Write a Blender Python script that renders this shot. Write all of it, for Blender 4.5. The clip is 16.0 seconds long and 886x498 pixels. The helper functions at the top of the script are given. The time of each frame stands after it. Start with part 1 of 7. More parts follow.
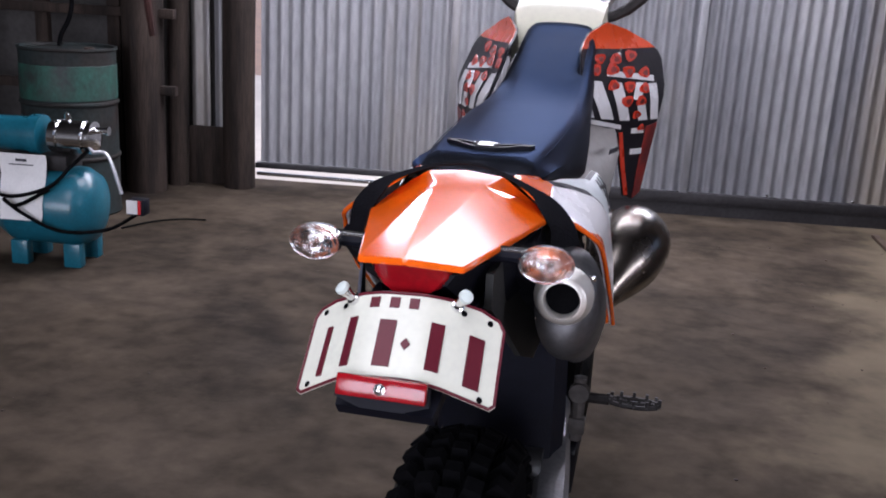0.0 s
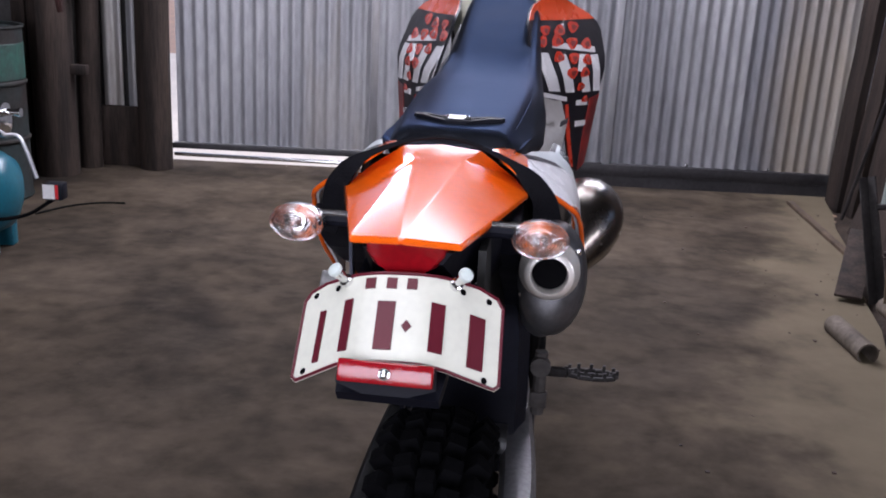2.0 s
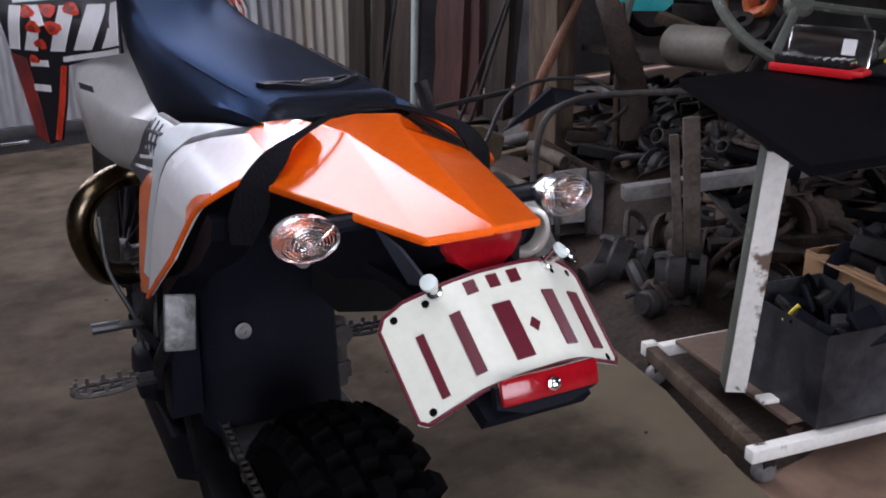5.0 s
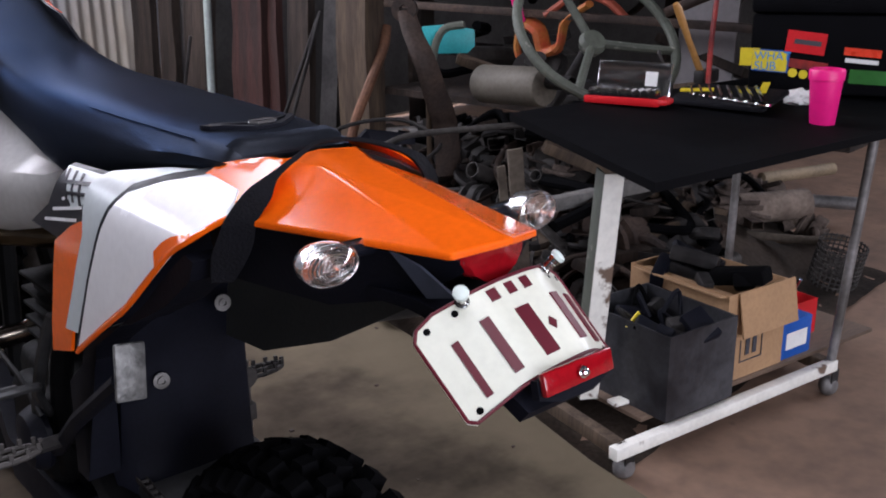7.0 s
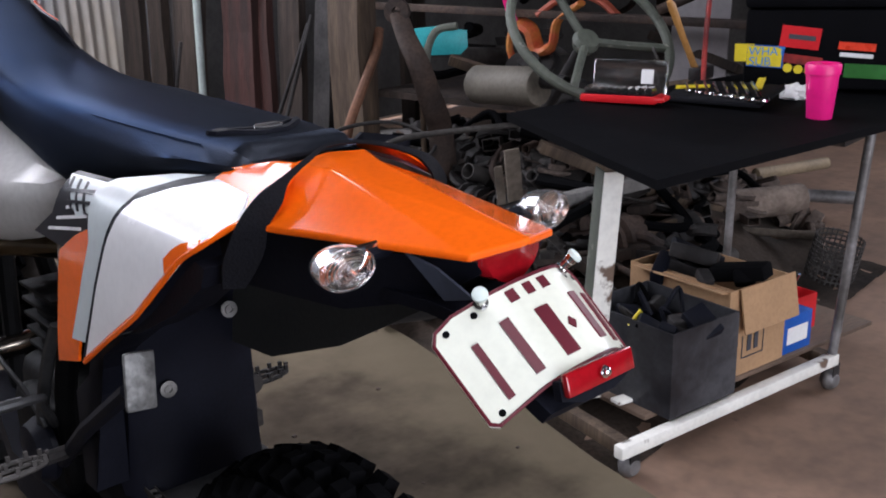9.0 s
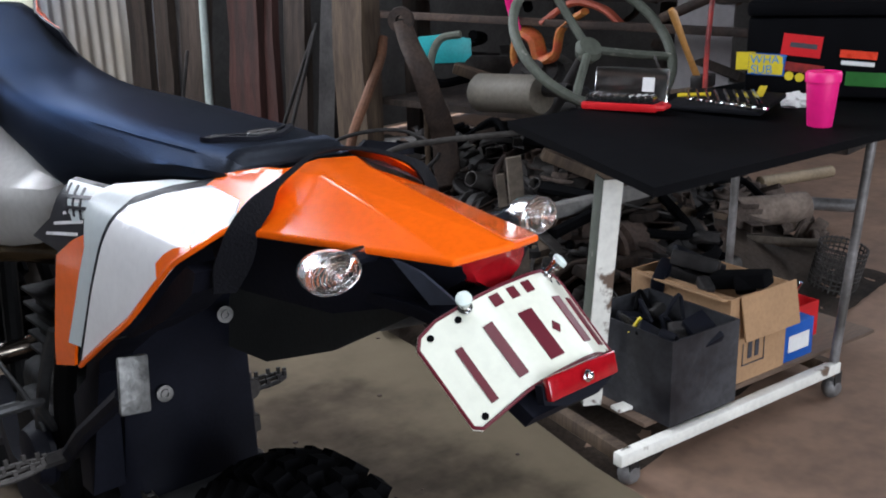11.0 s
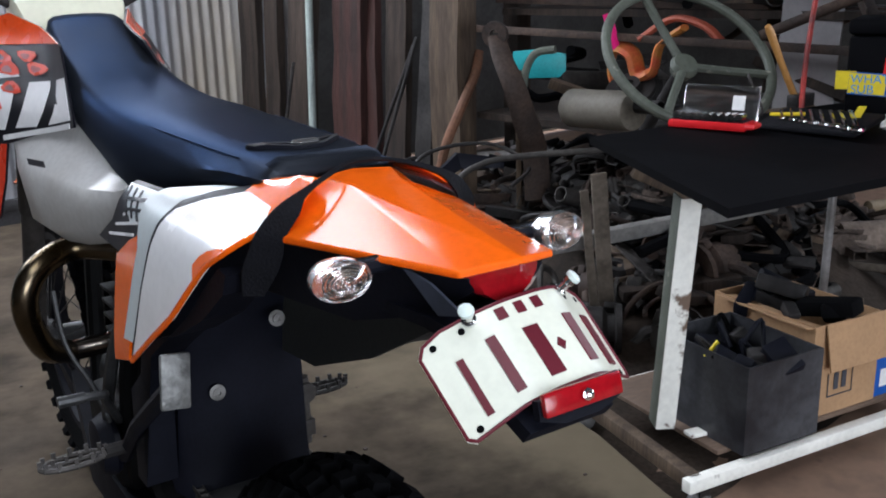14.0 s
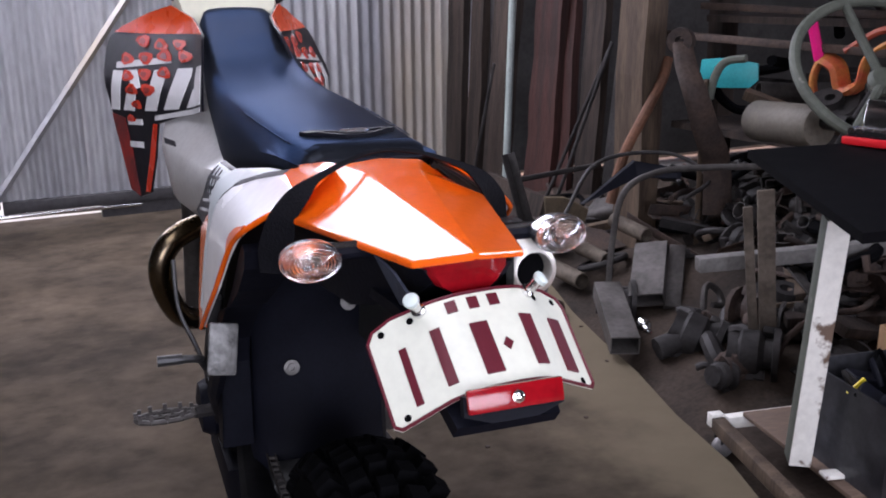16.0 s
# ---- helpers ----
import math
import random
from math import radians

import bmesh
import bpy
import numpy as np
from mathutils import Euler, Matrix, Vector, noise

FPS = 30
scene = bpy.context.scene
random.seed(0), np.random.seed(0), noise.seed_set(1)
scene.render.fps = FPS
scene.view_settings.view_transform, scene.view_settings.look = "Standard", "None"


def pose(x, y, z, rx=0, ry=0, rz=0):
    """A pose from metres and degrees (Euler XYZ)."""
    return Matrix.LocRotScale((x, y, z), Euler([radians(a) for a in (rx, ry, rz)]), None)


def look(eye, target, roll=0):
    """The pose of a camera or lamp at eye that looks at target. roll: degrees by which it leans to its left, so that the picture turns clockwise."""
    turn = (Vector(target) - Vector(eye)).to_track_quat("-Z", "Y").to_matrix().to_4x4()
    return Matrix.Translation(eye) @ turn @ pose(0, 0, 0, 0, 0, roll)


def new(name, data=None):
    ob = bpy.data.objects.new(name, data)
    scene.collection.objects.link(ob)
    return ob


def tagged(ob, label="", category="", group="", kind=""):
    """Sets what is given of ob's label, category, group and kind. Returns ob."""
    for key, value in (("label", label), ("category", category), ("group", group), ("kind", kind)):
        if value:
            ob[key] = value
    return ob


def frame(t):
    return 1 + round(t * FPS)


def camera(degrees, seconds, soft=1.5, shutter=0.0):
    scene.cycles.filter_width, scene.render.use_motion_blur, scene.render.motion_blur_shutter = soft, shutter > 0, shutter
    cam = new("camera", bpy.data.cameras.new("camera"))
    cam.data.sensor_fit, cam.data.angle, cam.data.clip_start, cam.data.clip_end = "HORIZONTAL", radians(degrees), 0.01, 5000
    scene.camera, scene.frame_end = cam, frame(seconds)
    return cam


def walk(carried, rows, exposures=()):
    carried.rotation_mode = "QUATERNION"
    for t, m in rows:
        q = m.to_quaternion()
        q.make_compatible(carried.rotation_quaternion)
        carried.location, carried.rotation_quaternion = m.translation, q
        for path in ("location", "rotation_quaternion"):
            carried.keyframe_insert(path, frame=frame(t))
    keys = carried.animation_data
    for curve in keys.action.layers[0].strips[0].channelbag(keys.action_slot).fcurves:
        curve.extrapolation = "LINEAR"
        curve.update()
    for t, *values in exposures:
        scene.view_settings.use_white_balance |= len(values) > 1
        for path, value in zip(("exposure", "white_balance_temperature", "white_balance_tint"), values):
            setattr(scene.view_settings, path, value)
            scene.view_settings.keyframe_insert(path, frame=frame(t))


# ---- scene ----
cam = camera(49.77, 16.0, soft=1.9)
walk(cam, [
    (0, look((0.1127, -0.8187, 1.1825), (-0.0575, 1.1006, 0.6463), 3.12)),
    (0.5, look((0.1160, -0.8106, 1.1823), (-0.0625, 1.1042, 0.6329), 2.78)),
    (1, look((0.1192, -0.8110, 1.1820), (-0.0589, 1.1018, 0.6255), 3.26)),
    (1.5, look((0.1107, -0.8100, 1.1785), (-0.0336, 1.1026, 0.6119), 3.14)),
    (2, look((0.0335, -0.7937, 1.1714), (0.0476, 1.1219, 0.5967), 3.01)),
    (2.5, look((-0.1080, -0.7509, 1.1698), (0.1817, 1.1465, 0.6079), 2.22)),
    (3, look((-0.2081, -0.7144, 1.1625), (0.2212, 1.1464, 0.5682), 1.01)),
    (3.5, look((-0.2308, -0.6696, 1.1591), (0.3299, 1.1466, 0.5371), 1.07)),
    (4, look((-0.2484, -0.6100, 1.1599), (0.3950, 1.1558, 0.4757), 0.07)),
    (4.5, look((-0.2951, -0.5638, 1.1622), (0.4874, 1.1394, 0.4646), -0.52)),
    (5, look((-0.4161, -0.5255, 1.1689), (0.6136, 1.0449, 0.4805), -0.61)),
    (7.5, look((-0.6243, -0.4373, 1.1664), (0.7883, 0.8448, 0.5658), -0.64)),
    (8, look((-0.6370, -0.4296, 1.1644), (0.7731, 0.8516, 0.5563), -0.70)),
    (8.5, look((-0.6291, -0.4285, 1.1644), (0.7990, 0.8389, 0.5690), -1.30)),
    (9, look((-0.6214, -0.4262, 1.1655), (0.7982, 0.8488, 0.5664), -1.65)),
    (11.5, look((-0.6149, -0.4581, 1.1650), (0.7891, 0.8478, 0.5965), -1.67)),
    (12, look((-0.6146, -0.4709, 1.1651), (0.7704, 0.8609, 0.6100), -1.84)),
    (12.5, look((-0.6153, -0.4847, 1.1634), (0.7460, 0.8722, 0.6106), -1.76)),
    (13, look((-0.6114, -0.4911, 1.1635), (0.7494, 0.8687, 0.6165), -1.28)),
    (13.5, look((-0.6065, -0.4884, 1.1636), (0.7371, 0.8860, 0.6106), -1.68)),
    (14, look((-0.5569, -0.5122, 1.1621), (0.6973, 0.9460, 0.6139), -1.53)),
    (14.5, look((-0.4874, -0.5592, 1.1577), (0.6058, 1.0266, 0.6187), -0.25)),
    (15, look((-0.4163, -0.6079, 1.1541), (0.5611, 1.0526, 0.6180), 0.06)),
    (15.5, look((-0.3889, -0.6340, 1.1502), (0.5200, 1.0642, 0.6116), 0.16)),
    (16, look((-0.3721, -0.6478, 1.1482), (0.4904, 1.0772, 0.6187), -0.66)),
], [(0, 0.24, 6130, 23), (3.8, 0.22, 6130, 23), (4.0, 0.12, 6130, 22), (5.0, 0.06, 6130, 20), (7.5, 0.30, 6250, 20), (11.5, 0.42, 6100, 10), (14, 0.40, 6050, 10), (15, 0.35, 6130, 22), (16, 0.34, 6130, 23)])

# ---------- light ----------
world = bpy.data.worlds.new("sky")
scene.world = world
world.use_nodes = True
wn = world.node_tree
sky = wn.nodes.new("ShaderNodeTexSky")
sky.sky_type = "NISHITA"
sky.sun_disc = False
sky.sun_elevation, sky.sun_rotation = radians(60), radians(0)
wn.links.new(sky.outputs[0], wn.nodes["Background"].inputs["Color"])
wn.nodes["Background"].inputs["Strength"].default_value = 0.12
sun_data = bpy.data.lights.new("sun", "SUN")
sun_data.energy, sun_data.angle, sun_data.color = 3.5, radians(0.5), (1.0, 0.95, 0.87)
sun = new("sun", sun_data)
sun.matrix_world = look((0, 5.7, 10), (0, 0, 0))


def opening_light(name, eye, target, sx, sy, watts, col=(0.93, 0.96, 1.0)):
    d = bpy.data.lights.new(name, "AREA")
    d.shape, d.size, d.size_y, d.energy, d.color = "RECTANGLE", sx, sy, watts, col
    o = new(name, d)
    o.matrix_world = look(eye, target)
    return o


# daylight lamps at unseen openings: two roof sheets, door eaves, the open shed front
opening_light("door_daylight", (0.4, 4.50, 2.34), (0.5, 3.7, 0.0), 3.4, 0.84, 122, (0.95, 0.97, 1.0))
# added side lamp with no known source, brightens the floor to the right
opening_light("eaves_daylight", (6.33, -1.6, 2.58), (2.7, 0.3, 0.0), 3.6, 0.86, 118, (0.95, 0.97, 1.0))
opening_light("skylight_daylight", (0.30, 3.44, 3.36), (0.30, 3.44, 0), 2.4, 1.9, 98)
opening_light("roof_daylight", (-0.80, -1.5, 3.36), (-0.80, -1.5, 0), 1.8, 3.6, 64)
opening_light("front_daylight", (-1.5, -5.1, 1.35), (-0.4, 2, 0.9), 5.4, 2.4, 235)
# ---------- helpers ----------
def make_mat(name, col, rough=0.5, metal=0.0, var=0.25, scale=6.0, fine=60.0, bump=0.15, col2=None, coat=0.0, spot=None, stretch=(1, 1, 1), trans=0.0, ior=1.45, spec=0.5, rvar=0.15, tint=None, paler=None, scuff=None):
    """Two-scale procedural surface: broad stains and fine grain, with bump."""
    m = bpy.data.materials.new(name)
    m.use_nodes = True
    nt = m.node_tree
    b = nt.nodes["Principled BSDF"]
    b.inputs["Metallic"].default_value = metal
    b.inputs["Coat Weight"].default_value = coat
    b.inputs["Coat Roughness"].default_value = 0.06
    b.inputs["Transmission Weight"].default_value = trans
    b.inputs["IOR"].default_value = ior
    b.inputs["Specular IOR Level"].default_value = spec
    if tint:
        b.inputs["Specular Tint"].default_value = (*tint, 1)
    tc = nt.nodes.new("ShaderNodeTexCoord")
    mp = nt.nodes.new("ShaderNodeMapping")
    mp.inputs["Scale"].default_value = stretch
    nt.links.new(tc.outputs["Object"], mp.inputs["Vector"])
    oi = nt.nodes.new("ShaderNodeObjectInfo")
    sh = nt.nodes.new("ShaderNodeVectorMath")
    sh.operation = "ADD"
    mul = nt.nodes.new("ShaderNodeMath")
    mul.operation = "MULTIPLY"
    mul.inputs[1].default_value = 31.7
    nt.links.new(oi.outputs["Random"], mul.inputs[0])
    nt.links.new(mp.outputs[0], sh.inputs[0])
    nt.links.new(mul.outputs[0], sh.inputs[1])
    n1 = nt.nodes.new("ShaderNodeTexNoise")
    n1.inputs["Scale"].default_value = scale
    n1.inputs["Detail"].default_value = 5
    n1.inputs["Roughness"].default_value = 0.6
    n2 = nt.nodes.new("ShaderNodeTexNoise")
    n2.inputs["Scale"].default_value = fine
    n2.inputs["Detail"].default_value = 4
    for n in (n1, n2):
        nt.links.new(sh.outputs[0], n.inputs["Vector"])
    c2 = col2 or tuple(c * (1 - var) for c in col)
    r1 = nt.nodes.new("ShaderNodeValToRGB")
    r1.color_ramp.elements[0].position, r1.color_ramp.elements[1].position = 0.36, 0.66
    r1.color_ramp.elements[0].color, r1.color_ramp.elements[1].color = (*c2, 1), (*col, 1)
    nt.links.new(n1.outputs["Fac"], r1.inputs["Fac"])
    mx = nt.nodes.new("ShaderNodeMix")
    mx.data_type, mx.blend_type = "RGBA", "MULTIPLY"
    mx.inputs["Factor"].default_value = min(1.0, var * 1.6)
    nt.links.new(r1.outputs["Color"], mx.inputs["A"])
    r2 = nt.nodes.new("ShaderNodeValToRGB")
    r2.color_ramp.elements[0].position, r2.color_ramp.elements[1].position = 0.3, 0.6
    r2.color_ramp.elements[0].color = (0.55, 0.55, 0.55, 1)
    nt.links.new(n2.outputs["Fac"], r2.inputs["Fac"])
    nt.links.new(r2.outputs["Color"], mx.inputs["B"])
    out = mx.outputs["Result"]
    if spot:
        scol, smin, smax, sscale = spot
        n3 = nt.nodes.new("ShaderNodeTexNoise")
        n3.inputs["Scale"].default_value = sscale
        n3.inputs["Detail"].default_value = 6
        nt.links.new(sh.outputs[0], n3.inputs["Vector"])
        r3 = nt.nodes.new("ShaderNodeValToRGB")
        r3.color_ramp.elements[0].position, r3.color_ramp.elements[1].position = smin, smax
        nt.links.new(n3.outputs["Fac"], r3.inputs["Fac"])
        mx2 = nt.nodes.new("ShaderNodeMix")
        mx2.data_type = "RGBA"
        mx2.inputs["B"].default_value = (*scol, 1)
        nt.links.new(r3.outputs["Color"], mx2.inputs["Factor"])
        nt.links.new(out, mx2.inputs["A"])
        out = mx2.outputs["Result"]
    if scuff:
        # pale dusty drag marks, long one way
        fcol, fmin, fmax, fscale, fturn, famt = scuff
        mf = nt.nodes.new("ShaderNodeMapping")
        mf.inputs["Rotation"].default_value = (0, 0, fturn)
        mf.inputs["Scale"].default_value = (1, 1.35, 1)
        nt.links.new(tc.outputs["Object"], mf.inputs["Vector"])
        nf = nt.nodes.new("ShaderNodeTexNoise")
        nf.inputs["Scale"].default_value = fscale
        nf.inputs["Detail"].default_value = 7
        nf.inputs["Roughness"].default_value = 0.68
        nf.inputs["Distortion"].default_value = 0.15
        nt.links.new(mf.outputs[0], nf.inputs["Vector"])
        rf = nt.nodes.new("ShaderNodeValToRGB")
        rf.color_ramp.elements[0].position, rf.color_ramp.elements[1].position = fmin, fmax
        rf.color_ramp.elements[1].color = (famt, famt, famt, 1)
        nt.links.new(nf.outputs["Fac"], rf.inputs["Fac"])
        mx4 = nt.nodes.new("ShaderNodeMix")
        mx4.data_type = "RGBA"
        mx4.inputs["B"].default_value = (*fcol, 1)
        nt.links.new(rf.outputs["Color"], mx4.inputs["Factor"])
        nt.links.new(out, mx4.inputs["A"])
        out = mx4.outputs["Result"]
    if paler:
        # paler strip beside a line x = k * y + c, with a ragged edge
        wcol, k, c, wide = paler
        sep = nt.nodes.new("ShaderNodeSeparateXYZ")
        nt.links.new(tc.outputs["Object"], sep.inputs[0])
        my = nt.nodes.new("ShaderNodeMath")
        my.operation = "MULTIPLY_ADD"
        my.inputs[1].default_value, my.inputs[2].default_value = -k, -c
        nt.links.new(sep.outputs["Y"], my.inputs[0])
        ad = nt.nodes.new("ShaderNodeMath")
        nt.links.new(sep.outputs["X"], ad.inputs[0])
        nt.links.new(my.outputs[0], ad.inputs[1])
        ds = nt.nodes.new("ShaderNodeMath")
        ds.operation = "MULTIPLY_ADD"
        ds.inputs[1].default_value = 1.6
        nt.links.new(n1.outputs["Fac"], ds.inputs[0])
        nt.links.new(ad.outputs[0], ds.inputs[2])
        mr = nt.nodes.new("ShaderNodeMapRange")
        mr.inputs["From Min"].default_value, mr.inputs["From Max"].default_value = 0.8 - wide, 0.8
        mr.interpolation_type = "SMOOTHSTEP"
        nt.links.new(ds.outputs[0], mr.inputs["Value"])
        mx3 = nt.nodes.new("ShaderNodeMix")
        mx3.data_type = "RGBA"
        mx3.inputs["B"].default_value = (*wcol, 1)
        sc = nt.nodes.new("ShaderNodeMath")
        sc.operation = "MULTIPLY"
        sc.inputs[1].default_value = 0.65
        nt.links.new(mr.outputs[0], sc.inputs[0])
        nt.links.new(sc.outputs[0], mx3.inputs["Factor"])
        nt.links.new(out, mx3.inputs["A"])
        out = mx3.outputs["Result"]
    nt.links.new(out, b.inputs["Base Color"])
    rr = nt.nodes.new("ShaderNodeMapRange")
    rr.inputs["To Min"].default_value = max(0.02, rough - rvar)
    rr.inputs["To Max"].default_value = min(1.0, rough + rvar)
    nt.links.new(n1.outputs["Fac"], rr.inputs["Value"])
    nt.links.new(rr.outputs[0], b.inputs["Roughness"])
    if bump:
        bp = nt.nodes.new("ShaderNodeBump")
        bp.inputs["Strength"].default_value = bump
        bp.inputs["Distance"].default_value = 0.004
        nt.links.new(n2.outputs["Fac"], bp.inputs["Height"])
        nt.links.new(bp.outputs[0], b.inputs["Normal"])
    return m


def V(*a):
    return Vector(a)


def part(name, bm, material, parent=None, label="", smooth=True, angle=35):
    me = bpy.data.meshes.new(name)
    bmesh.ops.recalc_face_normals(bm, faces=bm.faces[:])
    bm.to_mesh(me)
    bm.free()
    me.materials.append(material)
    if smooth:
        me.shade_smooth()
        me.set_sharp_from_angle(angle=radians(angle))
    ob = new(name, me)
    if parent is not None:
        ob.parent = parent
    if label:
        ob["label"] = label
    return ob


def thing(name, label, category, m=None, group="", kind=""):
    ob = new(name)
    ob.empty_display_size = 0.1
    if m is not None:
        ob.matrix_world = m
    return tagged(ob, label, category, group, kind)


def box(bm, cx, cy, cz, sx, sy, sz, m=None, bev=0.0):
    r = bmesh.ops.create_cube(bm, size=1.0)
    vs = r["verts"]
    mat4 = Matrix.Translation((cx, cy, cz)) @ Matrix.Diagonal((sx, sy, sz, 1))
    if m is not None:
        mat4 = m @ mat4
    bmesh.ops.transform(bm, matrix=mat4, verts=vs)
    if bev:
        es = list({e for v in vs for e in v.link_edges})
        bmesh.ops.bevel(bm, geom=es, offset=bev, segments=2, profile=0.5, affect="EDGES")
    return bm


def B(*a, **k):
    return box(bmesh.new(), *a, **k)


def ringed(bm, rings, cap=True, closed=False):
    """Skin a list of vertex rings (lists of Vectors, same length)."""
    vs = [[bm.verts.new(p) for p in r] for r in rings]
    n = len(rings[0])
    pairs = list(zip(vs, vs[1:])) + ([(vs[-1], vs[0])] if closed else [])
    for a, b in pairs:
        for i in range(n):
            j = (i + 1) % n
            try:
                bm.faces.new((a[i], a[j], b[j], b[i]))
            except ValueError:
                pass
    if cap and not closed:
        bm.faces.new(vs[0][::-1])
        bm.faces.new(vs[-1])
    return bm


def tube(bm, pts, r, seg=10, cap=True, flat=1.0, up=(0, 0, 1)):
    """Sweep a circle (or a flattened one) along points; r may be a list."""
    pts = [Vector(p) for p in pts]
    rs = r if isinstance(r, (list, tuple)) else [r] * len(pts)
    rings = []
    side = None
    for i, p in enumerate(pts):
        t = (pts[min(i + 1, len(pts) - 1)] - pts[max(i - 1, 0)]).normalized()
        if side is None:
            u = Vector(up)
            if abs(t.dot(u)) > 0.95:
                u = Vector((1, 0, 0))
            side = t.cross(u).normalized()
        else:
            side = (side - t * side.dot(t)).normalized()
        nn = side.cross(t)
        rings.append([p + side * math.cos(a) * rs[i] + nn * math.sin(a) * rs[i] * flat for a in [2 * math.pi * k / seg for k in range(seg)]])
    return ringed(bm, rings, cap)


def curve_pts(ctrl, n=8):
    """Catmull-Rom through control points."""
    c = [Vector(p) for p in ctrl]
    c = [c[0] * 2 - c[1]] + c + [c[-1] * 2 - c[-2]]
    out = []
    for i in range(1, len(c) - 2):
        for k in range(n):
            t = k / n
            p0, p1, p2, p3 = c[i - 1:i + 3]
            out.append(0.5 * ((2 * p1) + (p2 - p0) * t + (2 * p0 - 5 * p1 + 4 * p2 - p3) * t * t + (3 * p1 - p0 - 3 * p2 + p3) * t ** 3))
    out.append(c[-2])
    return out


def lathe(bm, prof, seg=24, m=None, cap=True):
    """Turn (radius, height) pairs about z."""
    rings = []
    for r, z in prof:
        ring = [Vector((r * math.cos(a), r * math.sin(a), z)) for a in [2 * math.pi * k / seg for k in range(seg)]]
        rings.append([m @ p for p in ring] if m is not None else ring)
    return ringed(bm, rings, cap)


def along(p, q):
    """Pose at p with z towards q."""
    p, q = Vector(p), Vector(q)
    return Matrix.Translation(p) @ (q - p).to_track_quat("Z", "Y").to_matrix().to_4x4()


def rod(bm, p, q, r, seg=10):
    return tube(bm, [p, q], r, seg)


def gridded(bm, ax, lo, hi, step):
    """Cut every face along planes so that a bent sheet bends smoothly."""
    n = Vector((0, 0, 0))
    n[ax] = 1
    c = lo
    while c < hi:
        bmesh.ops.bisect_plane(bm, geom=bm.verts[:] + bm.edges[:] + bm.faces[:], dist=1e-5, plane_co=n * c, plane_no=n)
        c += step


def prism(poly, x0, x1):
    """Solid between two x planes over a (y, z) outline."""
    bm = bmesh.new()
    a = [bm.verts.new(V(x0, y, z)) for y, z in poly]
    b = [bm.verts.new(V(x1, y, z)) for y, z in poly]
    bm.faces.new(a)
    bm.faces.new(b[::-1])
    for i in range(len(poly)):
        j = (i + 1) % len(poly)
        bm.faces.new((a[i], a[j], b[j], b[i]))
    bmesh.ops.triangulate(bm, faces=[f for f in bm.faces if len(f.verts) > 4])
    return bm


def plate_poly(bm, pts, thick, normal):
    """A flat polygon of points given thickness along normal."""
    n = Vector(normal).normalized() * thick
    a = [bm.verts.new(Vector(p)) for p in pts]
    b = [bm.verts.new(Vector(p) + n) for p in pts]
    bm.faces.new(a[::-1])
    bm.faces.new(b)
    k = len(pts)
    for i in range(k):
        j = (i + 1) % k
        bm.faces.new((a[i], a[j], b[j], b[i]))
    return bm


def bevelled(bm, off, seg=2, ang=25):
    es = [e for e in bm.edges if len(e.link_faces) == 2 and e.calc_face_angle(0) > radians(ang)]
    bmesh.ops.bevel(bm, geom=es, offset=off, segments=seg, profile=0.5, affect="EDGES")
    return bm


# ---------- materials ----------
M_CONC = make_mat("concrete", (0.068, 0.052, 0.037), 0.85, 0, 0.6, 1.6, 11, 0.35, col2=(0.034, 0.0258, 0.0190), spot=((0.014, 0.011, 0.0090), 0.52, 0.76, 2.6), paler=((0.152, 0.124, 0.083), 0.283, 0.88, 0.5), scuff=((0.150, 0.118, 0.088), 0.46, 0.88, 1.5, 0.5, 0.6), spec=0.08)
M_APRON = make_mat("pale_concrete", (0.50, 0.47, 0.43), 0.8, 0, 0.2, 1.1, 45, 0.25)
M_DIRT = make_mat("dirt_floor", (0.30, 0.185, 0.125), 0.75, 0, 0.3, 2.2, 18, 0.15, col2=(0.20, 0.125, 0.088), spot=((0.10, 0.06, 0.045), 0.66, 0.76, 9))
M_RUBBLE = make_mat("dark_rubble", (0.060, 0.044, 0.034), 0.9, 0, 0.5, 3, 70, 0.5, col2=(0.022, 0.017, 0.014), spec=0.15)
M_BOXSTEEL = make_mat("grey_box_steel", (0.120, 0.110, 0.104), 0.6, 0.3, 0.4, 6, 60, 0.3, col2=(0.060, 0.054, 0.050), spec=0.3)
M_OFFCUT = make_mat("dusty_beige_offcut", (0.155, 0.128, 0.103), 0.75, 0.1, 0.4, 9, 60, 0.3, col2=(0.080, 0.064, 0.050), spec=0.2)
M_ZINC = make_mat("galvanised_iron", (0.39, 0.39, 0.40), 0.5, 0.35, 0.25, 2.0, 40, 0.10, col2=(0.24, 0.24, 0.262), spot=((0.36, 0.29, 0.20), 0.54, 0.80, 1.3), stretch=(1, 1, 0.25))
# shade at the back of the shed is put into this dark tone
M_ZINC_DIM = make_mat("dim_wall_iron", (0.07, 0.066, 0.064), 0.75, 0.2, 0.35, 2.0, 40, 0.15, col2=(0.03, 0.027, 0.025))
# dark so that the unseen roof hardly shows in the seat's reflections
M_ROOF = make_mat("dark_roof_iron", (0.06, 0.055, 0.055), 0.8, 0.2, 0.35, 2.0, 40, 0.15)
M_TIMBER = make_mat("grey_timber", (0.050, 0.036, 0.029), 0.85, 0, 0.5, 5, 50, 0.6, col2=(0.017, 0.013, 0.0115), stretch=(3, 3, 0.25), spec=0.2)
M_TIMBER_RED = make_mat("red_timber", (0.062, 0.026, 0.022), 0.8, 0, 0.5, 5, 50, 0.5, col2=(0.026, 0.016, 0.0145), stretch=(3, 3, 0.25), spec=0.2)
